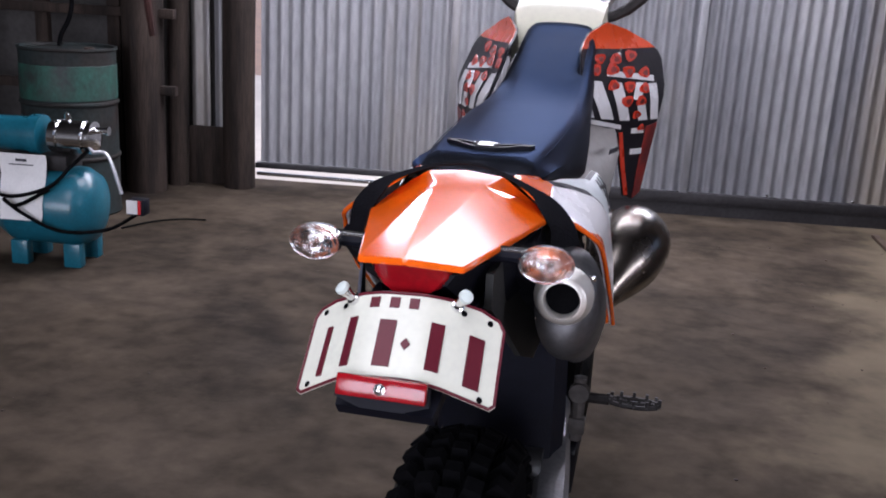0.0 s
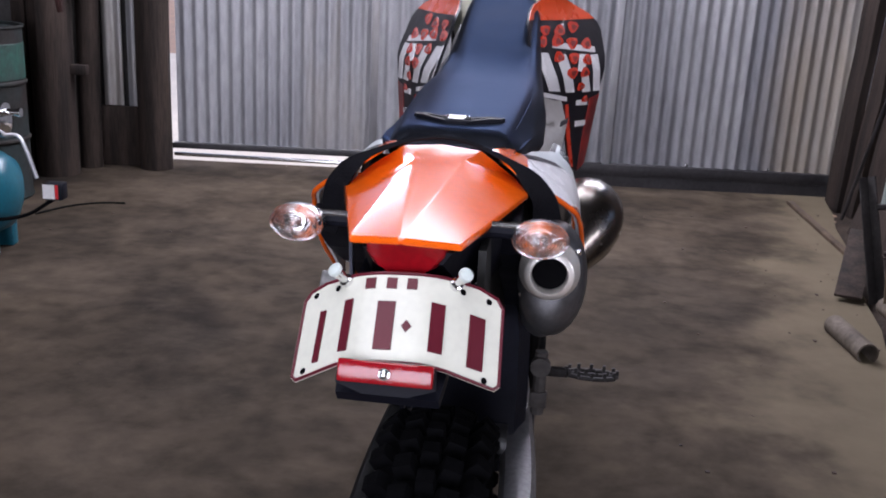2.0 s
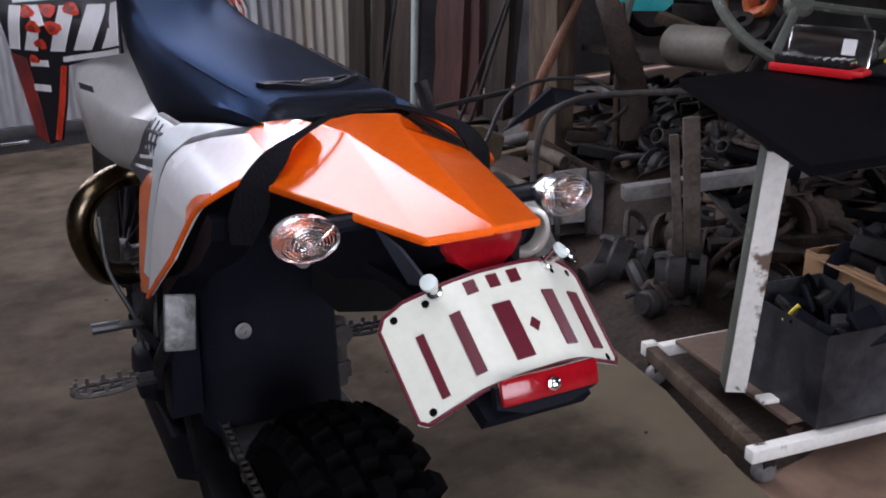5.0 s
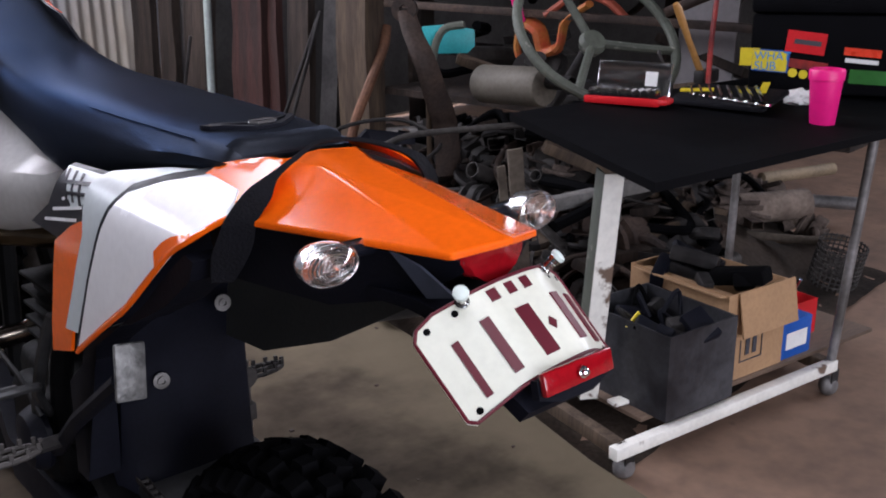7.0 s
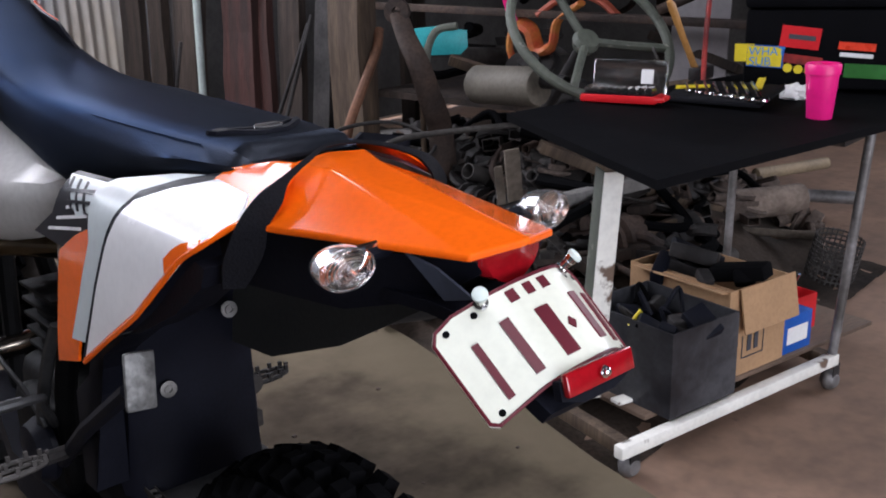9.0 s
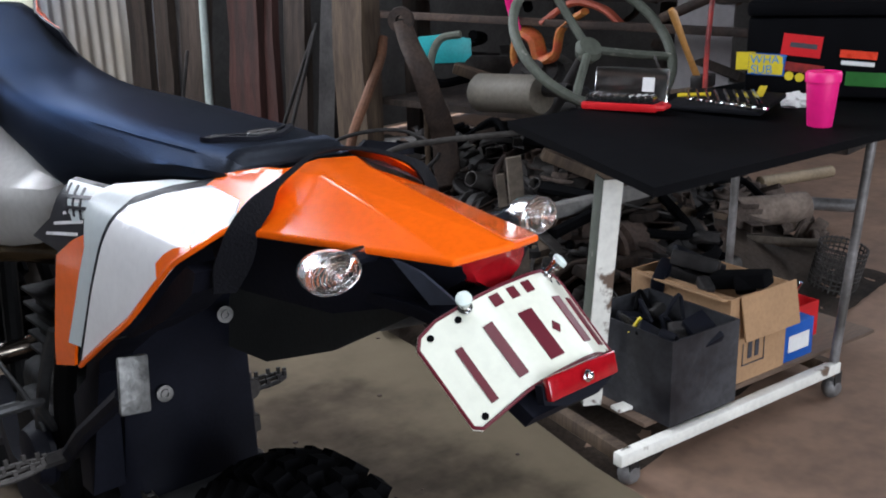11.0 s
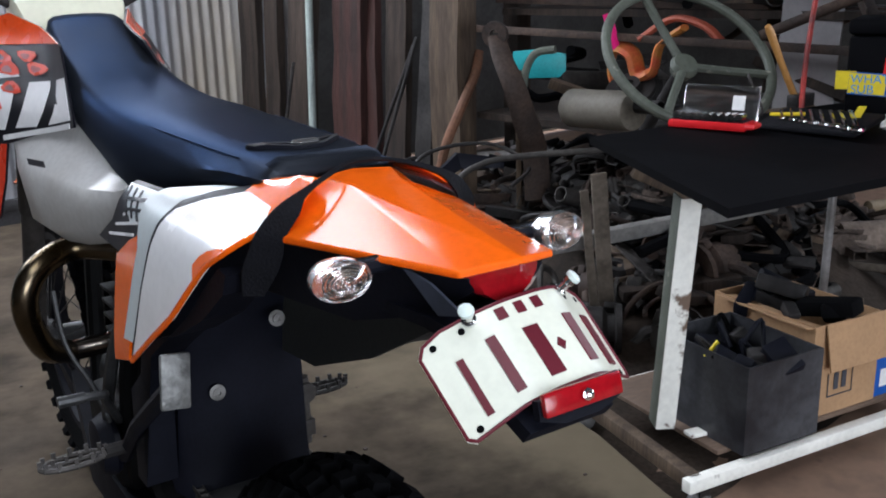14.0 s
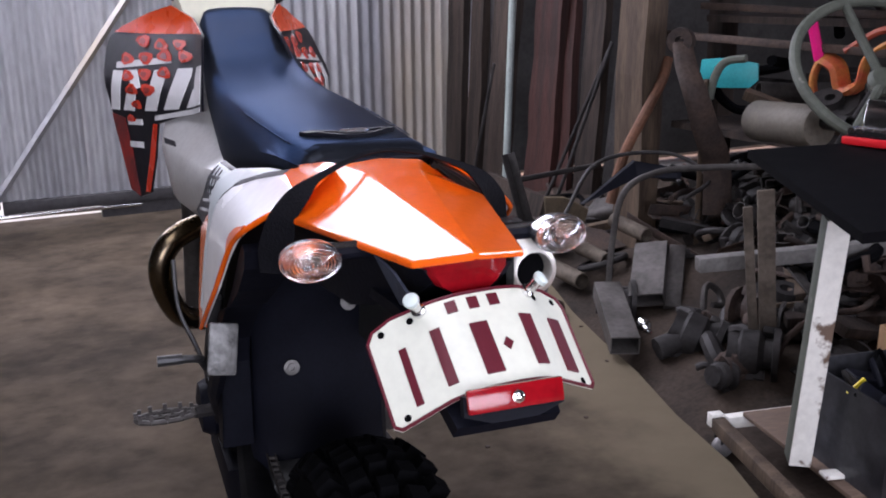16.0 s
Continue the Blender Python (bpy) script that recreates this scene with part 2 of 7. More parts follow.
M_TIMBER_PALE = make_mat("pale_timber", (0.120, 0.086, 0.060), 0.75, 0, 0.45, 5, 50, 0.4, col2=(0.060, 0.043, 0.032), stretch=(3, 3, 0.3), spec=0.2)
M_PLY = make_mat("plywood", (0.150, 0.098, 0.068), 0.7, 0, 0.35, 5, 60, 0.2, stretch=(0.5, 3, 3))
M_RAIL = make_mat("dark_rail", (0.045, 0.042, 0.045), 0.6, 0.2, 0.4, 5, 50, 0.2)
M_RUST = make_mat("rusty_steel", (0.085, 0.056, 0.043), 0.75, 0.2, 0.5, 7, 80, 0.5, col2=(0.040, 0.031, 0.028), spec=0.3)
M_STEEL_DULL = make_mat("dull_steel", (0.092, 0.084, 0.079), 0.6, 0.35, 0.4, 6, 60, 0.3, col2=(0.034, 0.030, 0.028), spec=0.3)
M_TUBE = make_mat("scuffed_steel_tube", (0.26, 0.25, 0.25), 0.5, 0.4, 0.3, 9, 60, 0.15, col2=(0.10, 0.094, 0.088))
# near-black because the shade low on the bike is put into this colour
M_CASES_SHADED = make_mat("shaded_cast_cases", (0.0045, 0.0045, 0.005), 0.6, 0.0, 0.45, 6, 60, 0.3, spec=0.12)
M_STEEL_DARK = make_mat("dark_steel", (0.050, 0.046, 0.045), 0.6, 0.3, 0.45, 6, 60, 0.4, col2=(0.020, 0.018, 0.018), spec=0.3)
M_CHROME = make_mat("chrome", (0.80, 0.80, 0.80), 0.14, 1.0, 0.12, 10, 90, 0.03, rvar=0.06)
M_ALU = make_mat("cast_aluminium", (0.46, 0.46, 0.47), 0.42, 0.85, 0.25, 14, 120, 0.12)
M_SILVER = make_mat("silvered_plastic", (0.66, 0.66, 0.67), 0.18, 0.9, 0.1, 10, 90, 0.02, rvar=0.05)
M_ARM = make_mat("dull_cast_alloy", (0.075, 0.075, 0.077), 0.40, 0.6, 0.3, 9, 80, 0.2)
M_CAP = make_mat("pale_green_cap", (0.66, 0.74, 0.70), 0.35, 0, 0.1, 20, 90, 0.02)
M_PIPE = make_mat("nickel_pipe", (0.17, 0.155, 0.145), 0.26, 1.0, 0.35, 6, 60, 0.05, col2=(0.22, 0.19, 0.16), rvar=0.10)
M_PIPE_GOLD = make_mat("heat_tinted_pipe", (0.13, 0.095, 0.05), 0.25, 1.0, 0.35, 9, 60, 0.05, col2=(0.20, 0.16, 0.12), rvar=0.08)
M_ORANGE = make_mat("orange_plastic", (0.95, 0.135, 0.003), 0.15, 0, 0.10, 13, 130, 0.006, coat=0.3, rvar=0.06)
M_WHITE = make_mat("white_plastic", (0.86, 0.85, 0.86), 0.26, 0, 0.06, 8, 90, 0.02, coat=0.3, rvar=0.08)
M_GREYPL = make_mat("pale_grey_plastic", (0.58, 0.63, 0.64), 0.35, 0, 0.08, 8, 90, 0.02, rvar=0.08)
M_BLACKPL = make_mat("black_plastic", (0.0070, 0.0076, 0.0130), 0.55, 0, 0.3, 9, 160, 0.10, spec=0.14)
# lightened black: the floor's light on the inner fender is in the colour
M_BOUNCEPL = make_mat("dusty_black_plastic", (0.034, 0.035, 0.034), 0.55, 0, 0.3, 5, 160, 0.10, spec=0.3)
M_BLACKDEC = make_mat("black_decal", (0.010, 0.0095, 0.014), 0.40, 0, 0.15, 9, 160, 0.0, spec=0.22)
M_REDDEC = make_mat("red_decal", (0.78, 0.055, 0.020), 0.28, 0, 0.2, 14, 90, 0.0, coat=0.3)
M_FLUO = make_mat("red_orange_plastic", (0.95, 0.095, 0.012), 0.28, 0, 0.10, 13, 130, 0.006, coat=0.3)
M_REDDARK = make_mat("dark_red_decal", (0.40, 0.03, 0.022), 0.35, 0, 0.35, 12, 90, 0.0, col2=(0.12, 0.02, 0.02))
M_SEAT = make_mat("seat_vinyl", (0.040, 0.0445, 0.056), 0.31, 0.66, 0.2, 5, 420, 0.15, rvar=0.04, spec=0.0, tint=(0.38, 0.41, 0.49))
M_TOOLBOX = make_mat("dusty_black_toolbox", (0.0035, 0.0035, 0.0045), 0.75, 0, 0.3, 9, 120, 0.1, spec=0.05)
M_RUBBER = make_mat("tyre_rubber", (0.0035, 0.0035, 0.0042), 0.9, 0, 0.35, 8, 120, 0.3, spec=0.06)
M_TANK = make_mat("translucent_tank_plastic", (0.60, 0.60, 0.59), 0.36, 0, 0.15, 3, 90, 0.03, col2=(0.44, 0.42, 0.40), rvar=0.08)
M_TANKTOP = make_mat("cream_tank_plastic", (0.80, 0.78, 0.62), 0.38, 0, 0.08, 3, 90, 0.03, rvar=0.06)
M_REDLENS = make_mat("red_lens", (0.32, 0.005, 0.010), 0.12, 0, 0.2, 30, 160, 0.10, coat=0.6, rvar=0.05)
M_PLATE = make_mat("cream_plate_paint", (0.73, 0.74, 0.63), 0.30, 0, 0.08, 9, 120, 0.02, spot=((0.36, 0.33, 0.20), 0.70, 0.82, 9), rvar=0.06)
M_MAROON = make_mat("maroon_paint", (0.115, 0.012, 0.022), 0.38, 0, 0.12, 20, 120, 0.0, rvar=0.06, spec=0.35)
M_STRAP = make_mat("black_webbing", (0.006, 0.006, 0.0085), 0.75, 0, 0.3, 20, 300, 0.4, spec=0.15)
M_TEAL = make_mat("teal_enamel", (0.008, 0.115, 0.165), 0.32, 0, 0.25, 5, 80, 0.05, coat=0.2)
M_PAPER = make_mat("paper", (0.72, 0.71, 0.70), 0.7, 0, 0.1, 9, 120, 0.05)
M_INK = make_mat("ink", (0.05, 0.05, 0.06), 0.6, 0, 0.1)
M_CHIPPED = make_mat("chipped_white_paint", (0.80, 0.78, 0.72), 0.5, 0, 0.15, 8, 60, 0.2, spot=((0.13, 0.085, 0.06), 0.60, 0.64, 11))
M_GREENPAINT = make_mat("old_green_paint", (0.105, 0.115, 0.092), 0.6, 0, 0.3, 8, 60, 0.3, spot=((0.30, 0.29, 0.25), 0.63, 0.68, 11))
M_BENCH = make_mat("black_bench_top", (0.0045, 0.0045, 0.0055), 0.72, 0, 0.3, 6, 160, 0.12, spot=((0.12, 0.12, 0.13), 0.74, 0.78, 38), spec=0.04)
M_CARD = make_mat("cardboard", (0.42, 0.25, 0.13), 0.8, 0, 0.18, 6, 90, 0.1)
M_BIN = make_mat("scuffed_grey_plastic", (0.055, 0.056, 0.062), 0.40, 0, 0.5, 5, 70, 0.1, col2=(0.014, 0.014, 0.017))
M_BLUE = make_mat("blue_print", (0.01, 0.085, 0.38), 0.45, 0, 0.1)
M_REDPL = make_mat("red_plastic", (0.62, 0.015, 0.02), 0.35, 0, 0.12, 10, 90, 0.03)
M_PINK = make_mat("pink_plastic", (0.85, 0.015, 0.22), 0.35, 0, 0.08, 10, 90, 0.02)
M_YELLOW = make_mat("yellow_plastic", (0.70, 0.55, 0.02), 0.45, 0, 0.12, 10, 90, 0.03)
M_TURQ = make_mat("turquoise_plastic", (0.03, 0.42, 0.45), 0.5, 0, 0.2, 9, 90, 0.05)
M_OCHRE = make_mat("faded_orange_print", (0.55, 0.27, 0.05), 0.6, 0, 0.3, 9, 90, 0.1, col2=(0.55, 0.10, 0.04))
M_WOODH = make_mat("handle_wood", (0.45, 0.22, 0.06), 0.5, 0, 0.25, 12, 90, 0.1)
M_BULB = make_mat("amber_bulb", (1.0, 0.20, 0.03), 0.3, 0, 0.15, 20, 90, 0.0)
M_DRUM = make_mat("old_green_drum", (0.020, 0.030, 0.030), 0.65, 0.0, 0.5, 3, 50, 0.2, col2=(0.022, 0.017, 0.015), spec=0.2)


def glass_mat(name, col=(1, 1, 1), rough=0.03):
    m = bpy.data.materials.new(name)
    m.use_nodes = True
    b = m.node_tree.nodes["Principled BSDF"]
    b.inputs["Base Color"].default_value = (*col, 1)
    b.inputs["Roughness"].default_value = rough
    b.inputs["Transmission Weight"].default_value = 1.0
    b.inputs["IOR"].default_value = 1.46
    return m


M_CLEAR = glass_mat("clear_lens", (1, 1, 1), 0.05)
M_CLEARLID = glass_mat("clear_plastic", (0.93, 0.93, 0.93), 0.12)

# ---------- setting ----------
WALL_Y = 4.553


def slab_edge(y):
    return 1.207 + (y - 0.93) * (0.283 if y > 0.93 else 0.34)


ground = part("ground", B(0, 0, -0.055, 120, 120, 0.03), M_DIRT)
tagged(ground, "bare brown dirt ground under the shed", "ground", kind="structure")
bm = bmesh.new()
nseg = 36
rng = random.Random(5)
pts = [(-6.5, -5.6, 0), (slab_edge(-5.6), -5.6, 0)]
for i in range(1, nseg):
    y = -5.6 + (WALL_Y + 0.1 + 5.6) * i / nseg
    pts.append((slab_edge(y) + rng.uniform(-0.012, 0.012), y, 0))
pts += [(slab_edge(WALL_Y + 0.1), WALL_Y + 0.1, 0), (-6.5, WALL_Y + 0.1, 0)]
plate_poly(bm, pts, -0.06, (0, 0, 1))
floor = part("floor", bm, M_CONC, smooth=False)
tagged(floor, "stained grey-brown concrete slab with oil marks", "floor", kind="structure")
apron = part("pavement", B(0, WALL_Y + 3.12, -0.05, 14, 6.0, 0.06), M_APRON, smooth=False)
tagged(apron, "sunlit concrete apron outside the doors", "pavement", kind="structure")


def corrugated(x0, x1, z0, z1, pitch=0.066, amp=0.0085, axis="x", rows=3):
    bm = bmesh.new()
    n = int((x1 - x0) / pitch * 8)
    cols = []
    for k in range(rows + 1):
        z = z0 + (z1 - z0) * k / rows
        cols.append([bm.verts.new((x0 + (x1 - x0) * i / n, amp * math.sin(2 * math.pi * (x0 + (x1 - x0) * i / n) / pitch), z)) for i in range(n + 1)])
    for a, b in zip(cols, cols[1:]):
        for i in range(n):
            bm.faces.new((a[i], a[i + 1], b[i + 1], b[i]))
    ext = bmesh.ops.extrude_face_region(bm, geom=bm.faces[:])
    bmesh.ops.translate(bm, vec=(0, 0.0015, 0), verts=[g for g in ext["geom"] if isinstance(g, bmesh.types.BMVert)])
    return bm


wall_n = thing("wall_north", "galvanised corrugated iron sliding doors closing the shed", "wall", pose(0, WALL_Y, 0), kind="structure")
sheet_edges = [-1.455, -0.60, 0.17, 0.95, 1.70, 2.42]
for i, (a, b) in enumerate(zip(sheet_edges, sheet_edges[1:])):
    s = part("sheet", corrugated(a, b + 0.05, 0.125, 1.78), M_ZINC, wall_n, angle=70)
    s.location = (0, 0.004 * (i % 2), 0)
part("seam_shadow_strip", B(-0.60, 0.012, 0.95, 0.022, 0.012, 1.62), M_RAIL, wall_n, "dark joint between two iron sheets")
# frame of the door leaf on the inside: stud, brace, bottom rail
part("stud", B(-0.355, -0.022, 0.95, 0.042, 0.02, 1.68, bev=0.002), M_ZINC, wall_n, "pale steel upright of the door frame")
part("stud", B(0.965, -0.022, 0.95, 0.042, 0.02, 1.68, bev=0.002), M_ZINC, wall_n, "pale steel upright of the door frame")
bm = bmesh.new()
tube(bm, [(-0.29, -0.03, 0.12), (0.62, -0.03, 1.35), (0.94, -0.03, 1.78)], 0.020, 4)
part("brace", bm, M_ZINC, wall_n, "pale diagonal steel brace")
part("bottom_rail", B(1.10, -0.01, 0.095, 2.70, 0.05, 0.062, bev=0.003), M_RAIL, wall_n, "dark steel bottom rail")
part("bottom_rail", B(-0.87, -0.01, 0.108, 1.22, 0.05, 0.030, bev=0.003), M_RAIL, wall_n, "dark steel bottom rail")
bm = bmesh.new()
rod(bm, (-1.47, -0.03, 0.060), (0.42, -0.03, 0.048), 0.011)
part("floor_track", bm, M_CHROME, wall_n, "bright worn steel door track")
part("door_sill", B(1.32, 0.0, 0.032, 2.2, 0.06, 0.066), M_RAIL, wall_n, "dark timber sill under the door")
bm = bmesh.new()
for k in range(3):
    lathe(bm, [(0.001, 0), (0.009, 0), (0.009, 0.004), (0.004, 0.007)], 10, along((0.961 + 0.464 * k, -0.012, 0.137), (0.961 + 0.464 * k, -1, 0.137)))
part("bolt", bm, M_CHROME, wall_n, "shiny roofing bolts along the rail")
part("lintel", B(0.5, 0.02, 1.82, 4.2, 0.08, 0.08), M_TIMBER, wall_n)

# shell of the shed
# wall_east is added to shut sky light out of the open side
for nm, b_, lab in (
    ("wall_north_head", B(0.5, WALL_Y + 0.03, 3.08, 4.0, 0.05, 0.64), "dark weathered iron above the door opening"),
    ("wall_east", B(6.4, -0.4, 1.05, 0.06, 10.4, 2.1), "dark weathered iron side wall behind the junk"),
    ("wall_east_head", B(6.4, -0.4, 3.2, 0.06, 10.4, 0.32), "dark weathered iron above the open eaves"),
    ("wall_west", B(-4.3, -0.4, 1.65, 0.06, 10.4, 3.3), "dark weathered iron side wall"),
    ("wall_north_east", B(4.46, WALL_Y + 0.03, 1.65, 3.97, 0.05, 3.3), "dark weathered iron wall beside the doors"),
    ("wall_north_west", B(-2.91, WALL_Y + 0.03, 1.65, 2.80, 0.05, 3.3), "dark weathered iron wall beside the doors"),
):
    tagged(part(nm, b_, M_ZINC_DIM, smooth=False), lab, "wall", kind="structure")
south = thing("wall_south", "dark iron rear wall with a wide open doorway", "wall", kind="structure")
part("panel", B(-4.17, -5.2, 1.65, 0.3, 0.06, 3.3), M_ZINC_DIM, south, smooth=False)
part("panel", B(3.74, -5.2, 1.65, 5.4, 0.06, 3.3), M_ZINC_DIM, south, smooth=False)
part("panel", B(-1.49, -5.2, 2.95, 5.06, 0.06, 0.7), M_ZINC_DIM, south, smooth=False)
# unseen roof; its long eave is added to block the sun
bm = bmesh.new()
LIGHTS = ((-0.95, 1.55, 2.44, 4.42), (-1.72, 0.12, -3.32, 0.32))    # roof openings over the two lamps
for x0, x1, y0, y1 in ((-4.4, 6.5, 4.42, 5.6), (-4.4, -0.95, 2.44, 4.42), (1.55, 6.5, 2.44, 4.42), (-4.4, 6.5, 0.32, 2.44), (-4.4, -1.72, -3.32, 0.32), (0.12, 6.5, -3.32, 0.32), (-4.4, 6.5, -5.3, -3.32)):
    box(bm, (x0 + x1) / 2, (y0 + y1) / 2, 3.42, x1 - x0, y1 - y0, 0.04)
tagged(part("ceiling", bm, M_ROOF, smooth=False), "dark iron roof with two milky roof lights", "ceiling", kind="structure")
# unseen opaque sheets keep the sun out, the lamps below give the light
for x0, x1, y0, y1 in LIGHTS:
    tagged(part("skylight", B((x0 + x1) / 2, (y0 + y1) / 2, 3.46, x1 - x0 + 0.1, y1 - y0 + 0.1, 0.012), M_PAPER, smooth=False), "milky plastic sheet let into the iron roof", "skylight", kind="structure")
# ---------- motorcycle ----------
bike = thing("motorcycle", "orange white and black enduro motorcycle standing on the concrete", "motorcycle", pose(0, 0, 0, 0, 0, -6.73))
AX = V(0, 0.395, 0.276)     # rear axle
FX = V(0, 1.80, 0.335)      # front axle


def wheel(name, c, R, w, knobs, lab):
    hub = new(name)
    hub.parent, hub.location = bike, c
    hub["label"] = lab
    turn = Matrix.Rotation(radians(90), 4, "Y")
    bm = bmesh.new()
    ri = R - 0.085
    prof = [(ri, -w * 0.30), (ri + 0.03, -w * 0.46), (R - 0.035, -w * 0.50), (R - 0.018, -w * 0.40), (R - 0.010, 0), (R - 0.018, w * 0.40), (R - 0.035, w * 0.50), (ri + 0.03, w * 0.46), (ri, w * 0.30)]
    rings = []
    for k in range(48):
        a = 2 * math.pi * k / 48
        rings.append([V(z, r * math.cos(a), r * math.sin(a)) for r, z in prof])
    ringed(bm, rings, closed=True)
    part("tyre", bm, M_RUBBER, hub, "black knobbly off-road tyre", smooth=True, angle=25)
    for row, (xo, sx, sy, rr) in enumerate(((-0.43, 0.20, 0.019, R - 0.017), (-0.20, 0.19, 0.021, R - 0.004), (0.0, 0.17, 0.019, R - 0.001), (0.20, 0.19, 0.021, R - 0.004), (0.43, 0.20, 0.019, R - 0.017))):
        kb = bmesh.new()
        bmesh.ops.create_cube(kb, size=1.0)
        for v in kb.verts:
            top = v.co.z > 0
            v.co = V(v.co.x * sx * w * (0.88 if top else 1.05), v.co.y * sy * (0.85 if top else 1.1) * 1.35, v.co.z * 0.024)
        kme = bpy.data.meshes.new("knob")
        kb.to_mesh(kme)
        kb.free()
        kme.materials.append(M_RUBBER)
        for k in range(knobs):
            a = 2 * math.pi * (k + 0.5 * (row % 2)) / knobs
            ko = new("knob", kme)
            ko.parent = hub
            ko.matrix_local = Matrix.Rotation(a, 4, "X") @ Matrix.Translation((xo * w, 0, rr)) @ Matrix.Rotation(xo * 1.7, 4, "Y")
    bm = bmesh.new()
    prof = [(ri - 0.012, -w * 0.33), (ri + 0.006, -w * 0.34), (ri - 0.004, -w * 0.22), (ri - 0.022, 0), (ri - 0.004, w * 0.22), (ri + 0.006, w * 0.34), (ri - 0.012, w * 0.33), (ri - 0.032, 0)]
    ringed(bm, [[V(z, r * math.cos(2 * math.pi * k / 40), r * math.sin(2 * math.pi * k / 40)) for r, z in prof] for k in range(40)], closed=True)
    part("rim", bm, M_BLACKPL, hub, "black wheel rim")
    bm = lathe(bmesh.new(), [(0.015, -0.075), (0.045, -0.07), (0.045, -0.055), (0.026, -0.045), (0.024, 0.045), (0.045, 0.055), (0.045, 0.07), (0.015, 0.075)], 20, turn)
    part("hub", bm, M_ARM, hub)
    bm = bmesh.new()
    for k in range(32):
        a, s = 2 * math.pi * k / 32, (1 if k % 2 else -1)
        a2 = a + (0.35 if (k // 2) % 2 else -0.35)
        rod(bm, (s * 0.06, 0.042 * math.cos(a2), 0.042 * math.sin(a2)), (s * 0.012, (ri - 0.02) * math.cos(a), (ri - 0.02) * math.sin(a)), 0.0018, 5)
    part("spokes", bm, M_STEEL_DARK, hub)
    return hub


rear = wheel("rear_wheel", AX, 0.276, 0.150, 34, "rear spoked wheel")
wheel("front_wheel", FX, 0.335, 0.085, 38, "front spoked wheel")
bm = bmesh.new()
for k in range(36):
    a = 2 * math.pi * k / 36
    box(bm, 0, 0, 0, 0.006, 0.010, 0.014, Matrix.Rotation(a, 4, "X") @ Matrix.Translation((-0.085, 0, 0.112)))
lathe(bm, [(0.07, -0.003), (0.107, -0.003), (0.107, 0.003), (0.07, 0.003)], 36, pose(-0.085, 0, 0) @ Matrix.Rotation(radians(90), 4, "Y"))
part("sprocket", bm, M_STEEL_DARK, rear, "dark rear chain sprocket")
bm = lathe(bmesh.new(), [(0.07, -0.002), (0.11, -0.002), (0.11, 0.002), (0.07, 0.002)], 36, pose(0.085, 0, 0) @ Matrix.Rotation(radians(90), 4, "Y"))
part("brake_disc", bm, M_ALU, rear, "steel brake disc")

# swingarm, chain
for sx in (-1, 1):
    bm = bmesh.new()
    c = curve_pts([(sx * 0.118, 0.27, 0.315), (sx * 0.118, 0.42, 0.335), (sx * 0.112, 0.65, 0.375), (sx * 0.085, 0.93, 0.42)], 5)
    tube(bm, c, [0.026] * 6 + [0.030] * (len(c) - 6), 8, flat=0.62)
    # left beam takes the engine's near-black, with its shade painted in
    part("swingarm", bm, M_ALU if sx > 0 else M_CASES_SHADED, bike, "aluminium swingarm beam")
bm = bmesh.new()
rod(bm, (-0.09, 0.70, 0.385), (0.09, 0.70, 0.385), 0.035, 12)
part("swingarm_bridge", bm, M_ARM, bike)
chain = new("chain")
chain.parent = bike
chain["label"] = "dark greasy drive chain"
path = []
for k in range(9):
    a = radians(90 + 180 * k / 8)
    path.append(V(-0.085, AX.y + 0.115 * math.cos(a), AX.z + 0.115 * math.sin(a)))
path += [V(-0.085, 0.93, 0.385)]
for k in range(1, 5):
    a = radians(-90 + 180 * k / 5)
    path.append(V(-0.085, 0.95 + 0.035 * math.cos(a), 0.42 + 0.035 * math.sin(a)))
path += [V(-0.085, 0.95, 0.455), path[0].copy()]
dense = []
for a, b in zip(path, path[1:]):
    n = max(1, int((b - a).length / 0.0155))
    dense += [a.lerp(b, k / n) for k in range(n)]
link_bm = bmesh.new()
for sx in (-0.006, 0.006):
    box(link_bm, sx, 0, 0, 0.002, 0.019, 0.010, bev=0.001)
lathe(link_bm, [(0.0038, -0.007), (0.0038, 0.007)], 8, Matrix.Rotation(radians(90), 4, "Y"))
link_me = bpy.data.meshes.new("link")
link_bm.to_mesh(link_me)
link_bm.free()
link_me.materials.append(M_STEEL_DULL)
for k, p in enumerate(dense):
    q = dense[(k + 1) % len(dense)]
    d = q - p
    lk = new("link", link_me)
    lk.parent = chain
    lk.matrix_local = Matrix.Translation(p) @ Matrix.Rotation(math.atan2(d.z, d.y), 4, "X")

# seat: lofted sections (y, half width, z top, z bottom, crown)
secs = [(0.380, 0.078, 0.958, 0.946), (0.383, 0.084, 0.966, 0.943), (0.390, 0.088, 0.971, 0.942), (0.402, 0.090, 0.973, 0.941), (0.46, 0.095, 0.976, 0.935), (0.54, 0.101, 0.978, 0.921), (0.62, 0.105, 0.980, 0.906), (0.72, 0.110, 0.983, 0.889),
        (0.80, 0.113, 0.986, 0.880), (0.87, 0.111, 0.987, 0.890), (0.94, 0.1065, 0.990, 0.903), (1.02, 0.102, 0.998, 0.917), (1.10, 0.097, 1.013, 0.930), (1.18, 0.0925, 1.038, 0.944), (1.24, 0.089, 1.062, 0.954), (1.29, 0.086, 1.085, 0.962), (1.33, 0.0835, 1.104, 0.969), (1.355, 0.077, 1.113, 0.975), (1.372, 0.062, 1.107, 0.99)]


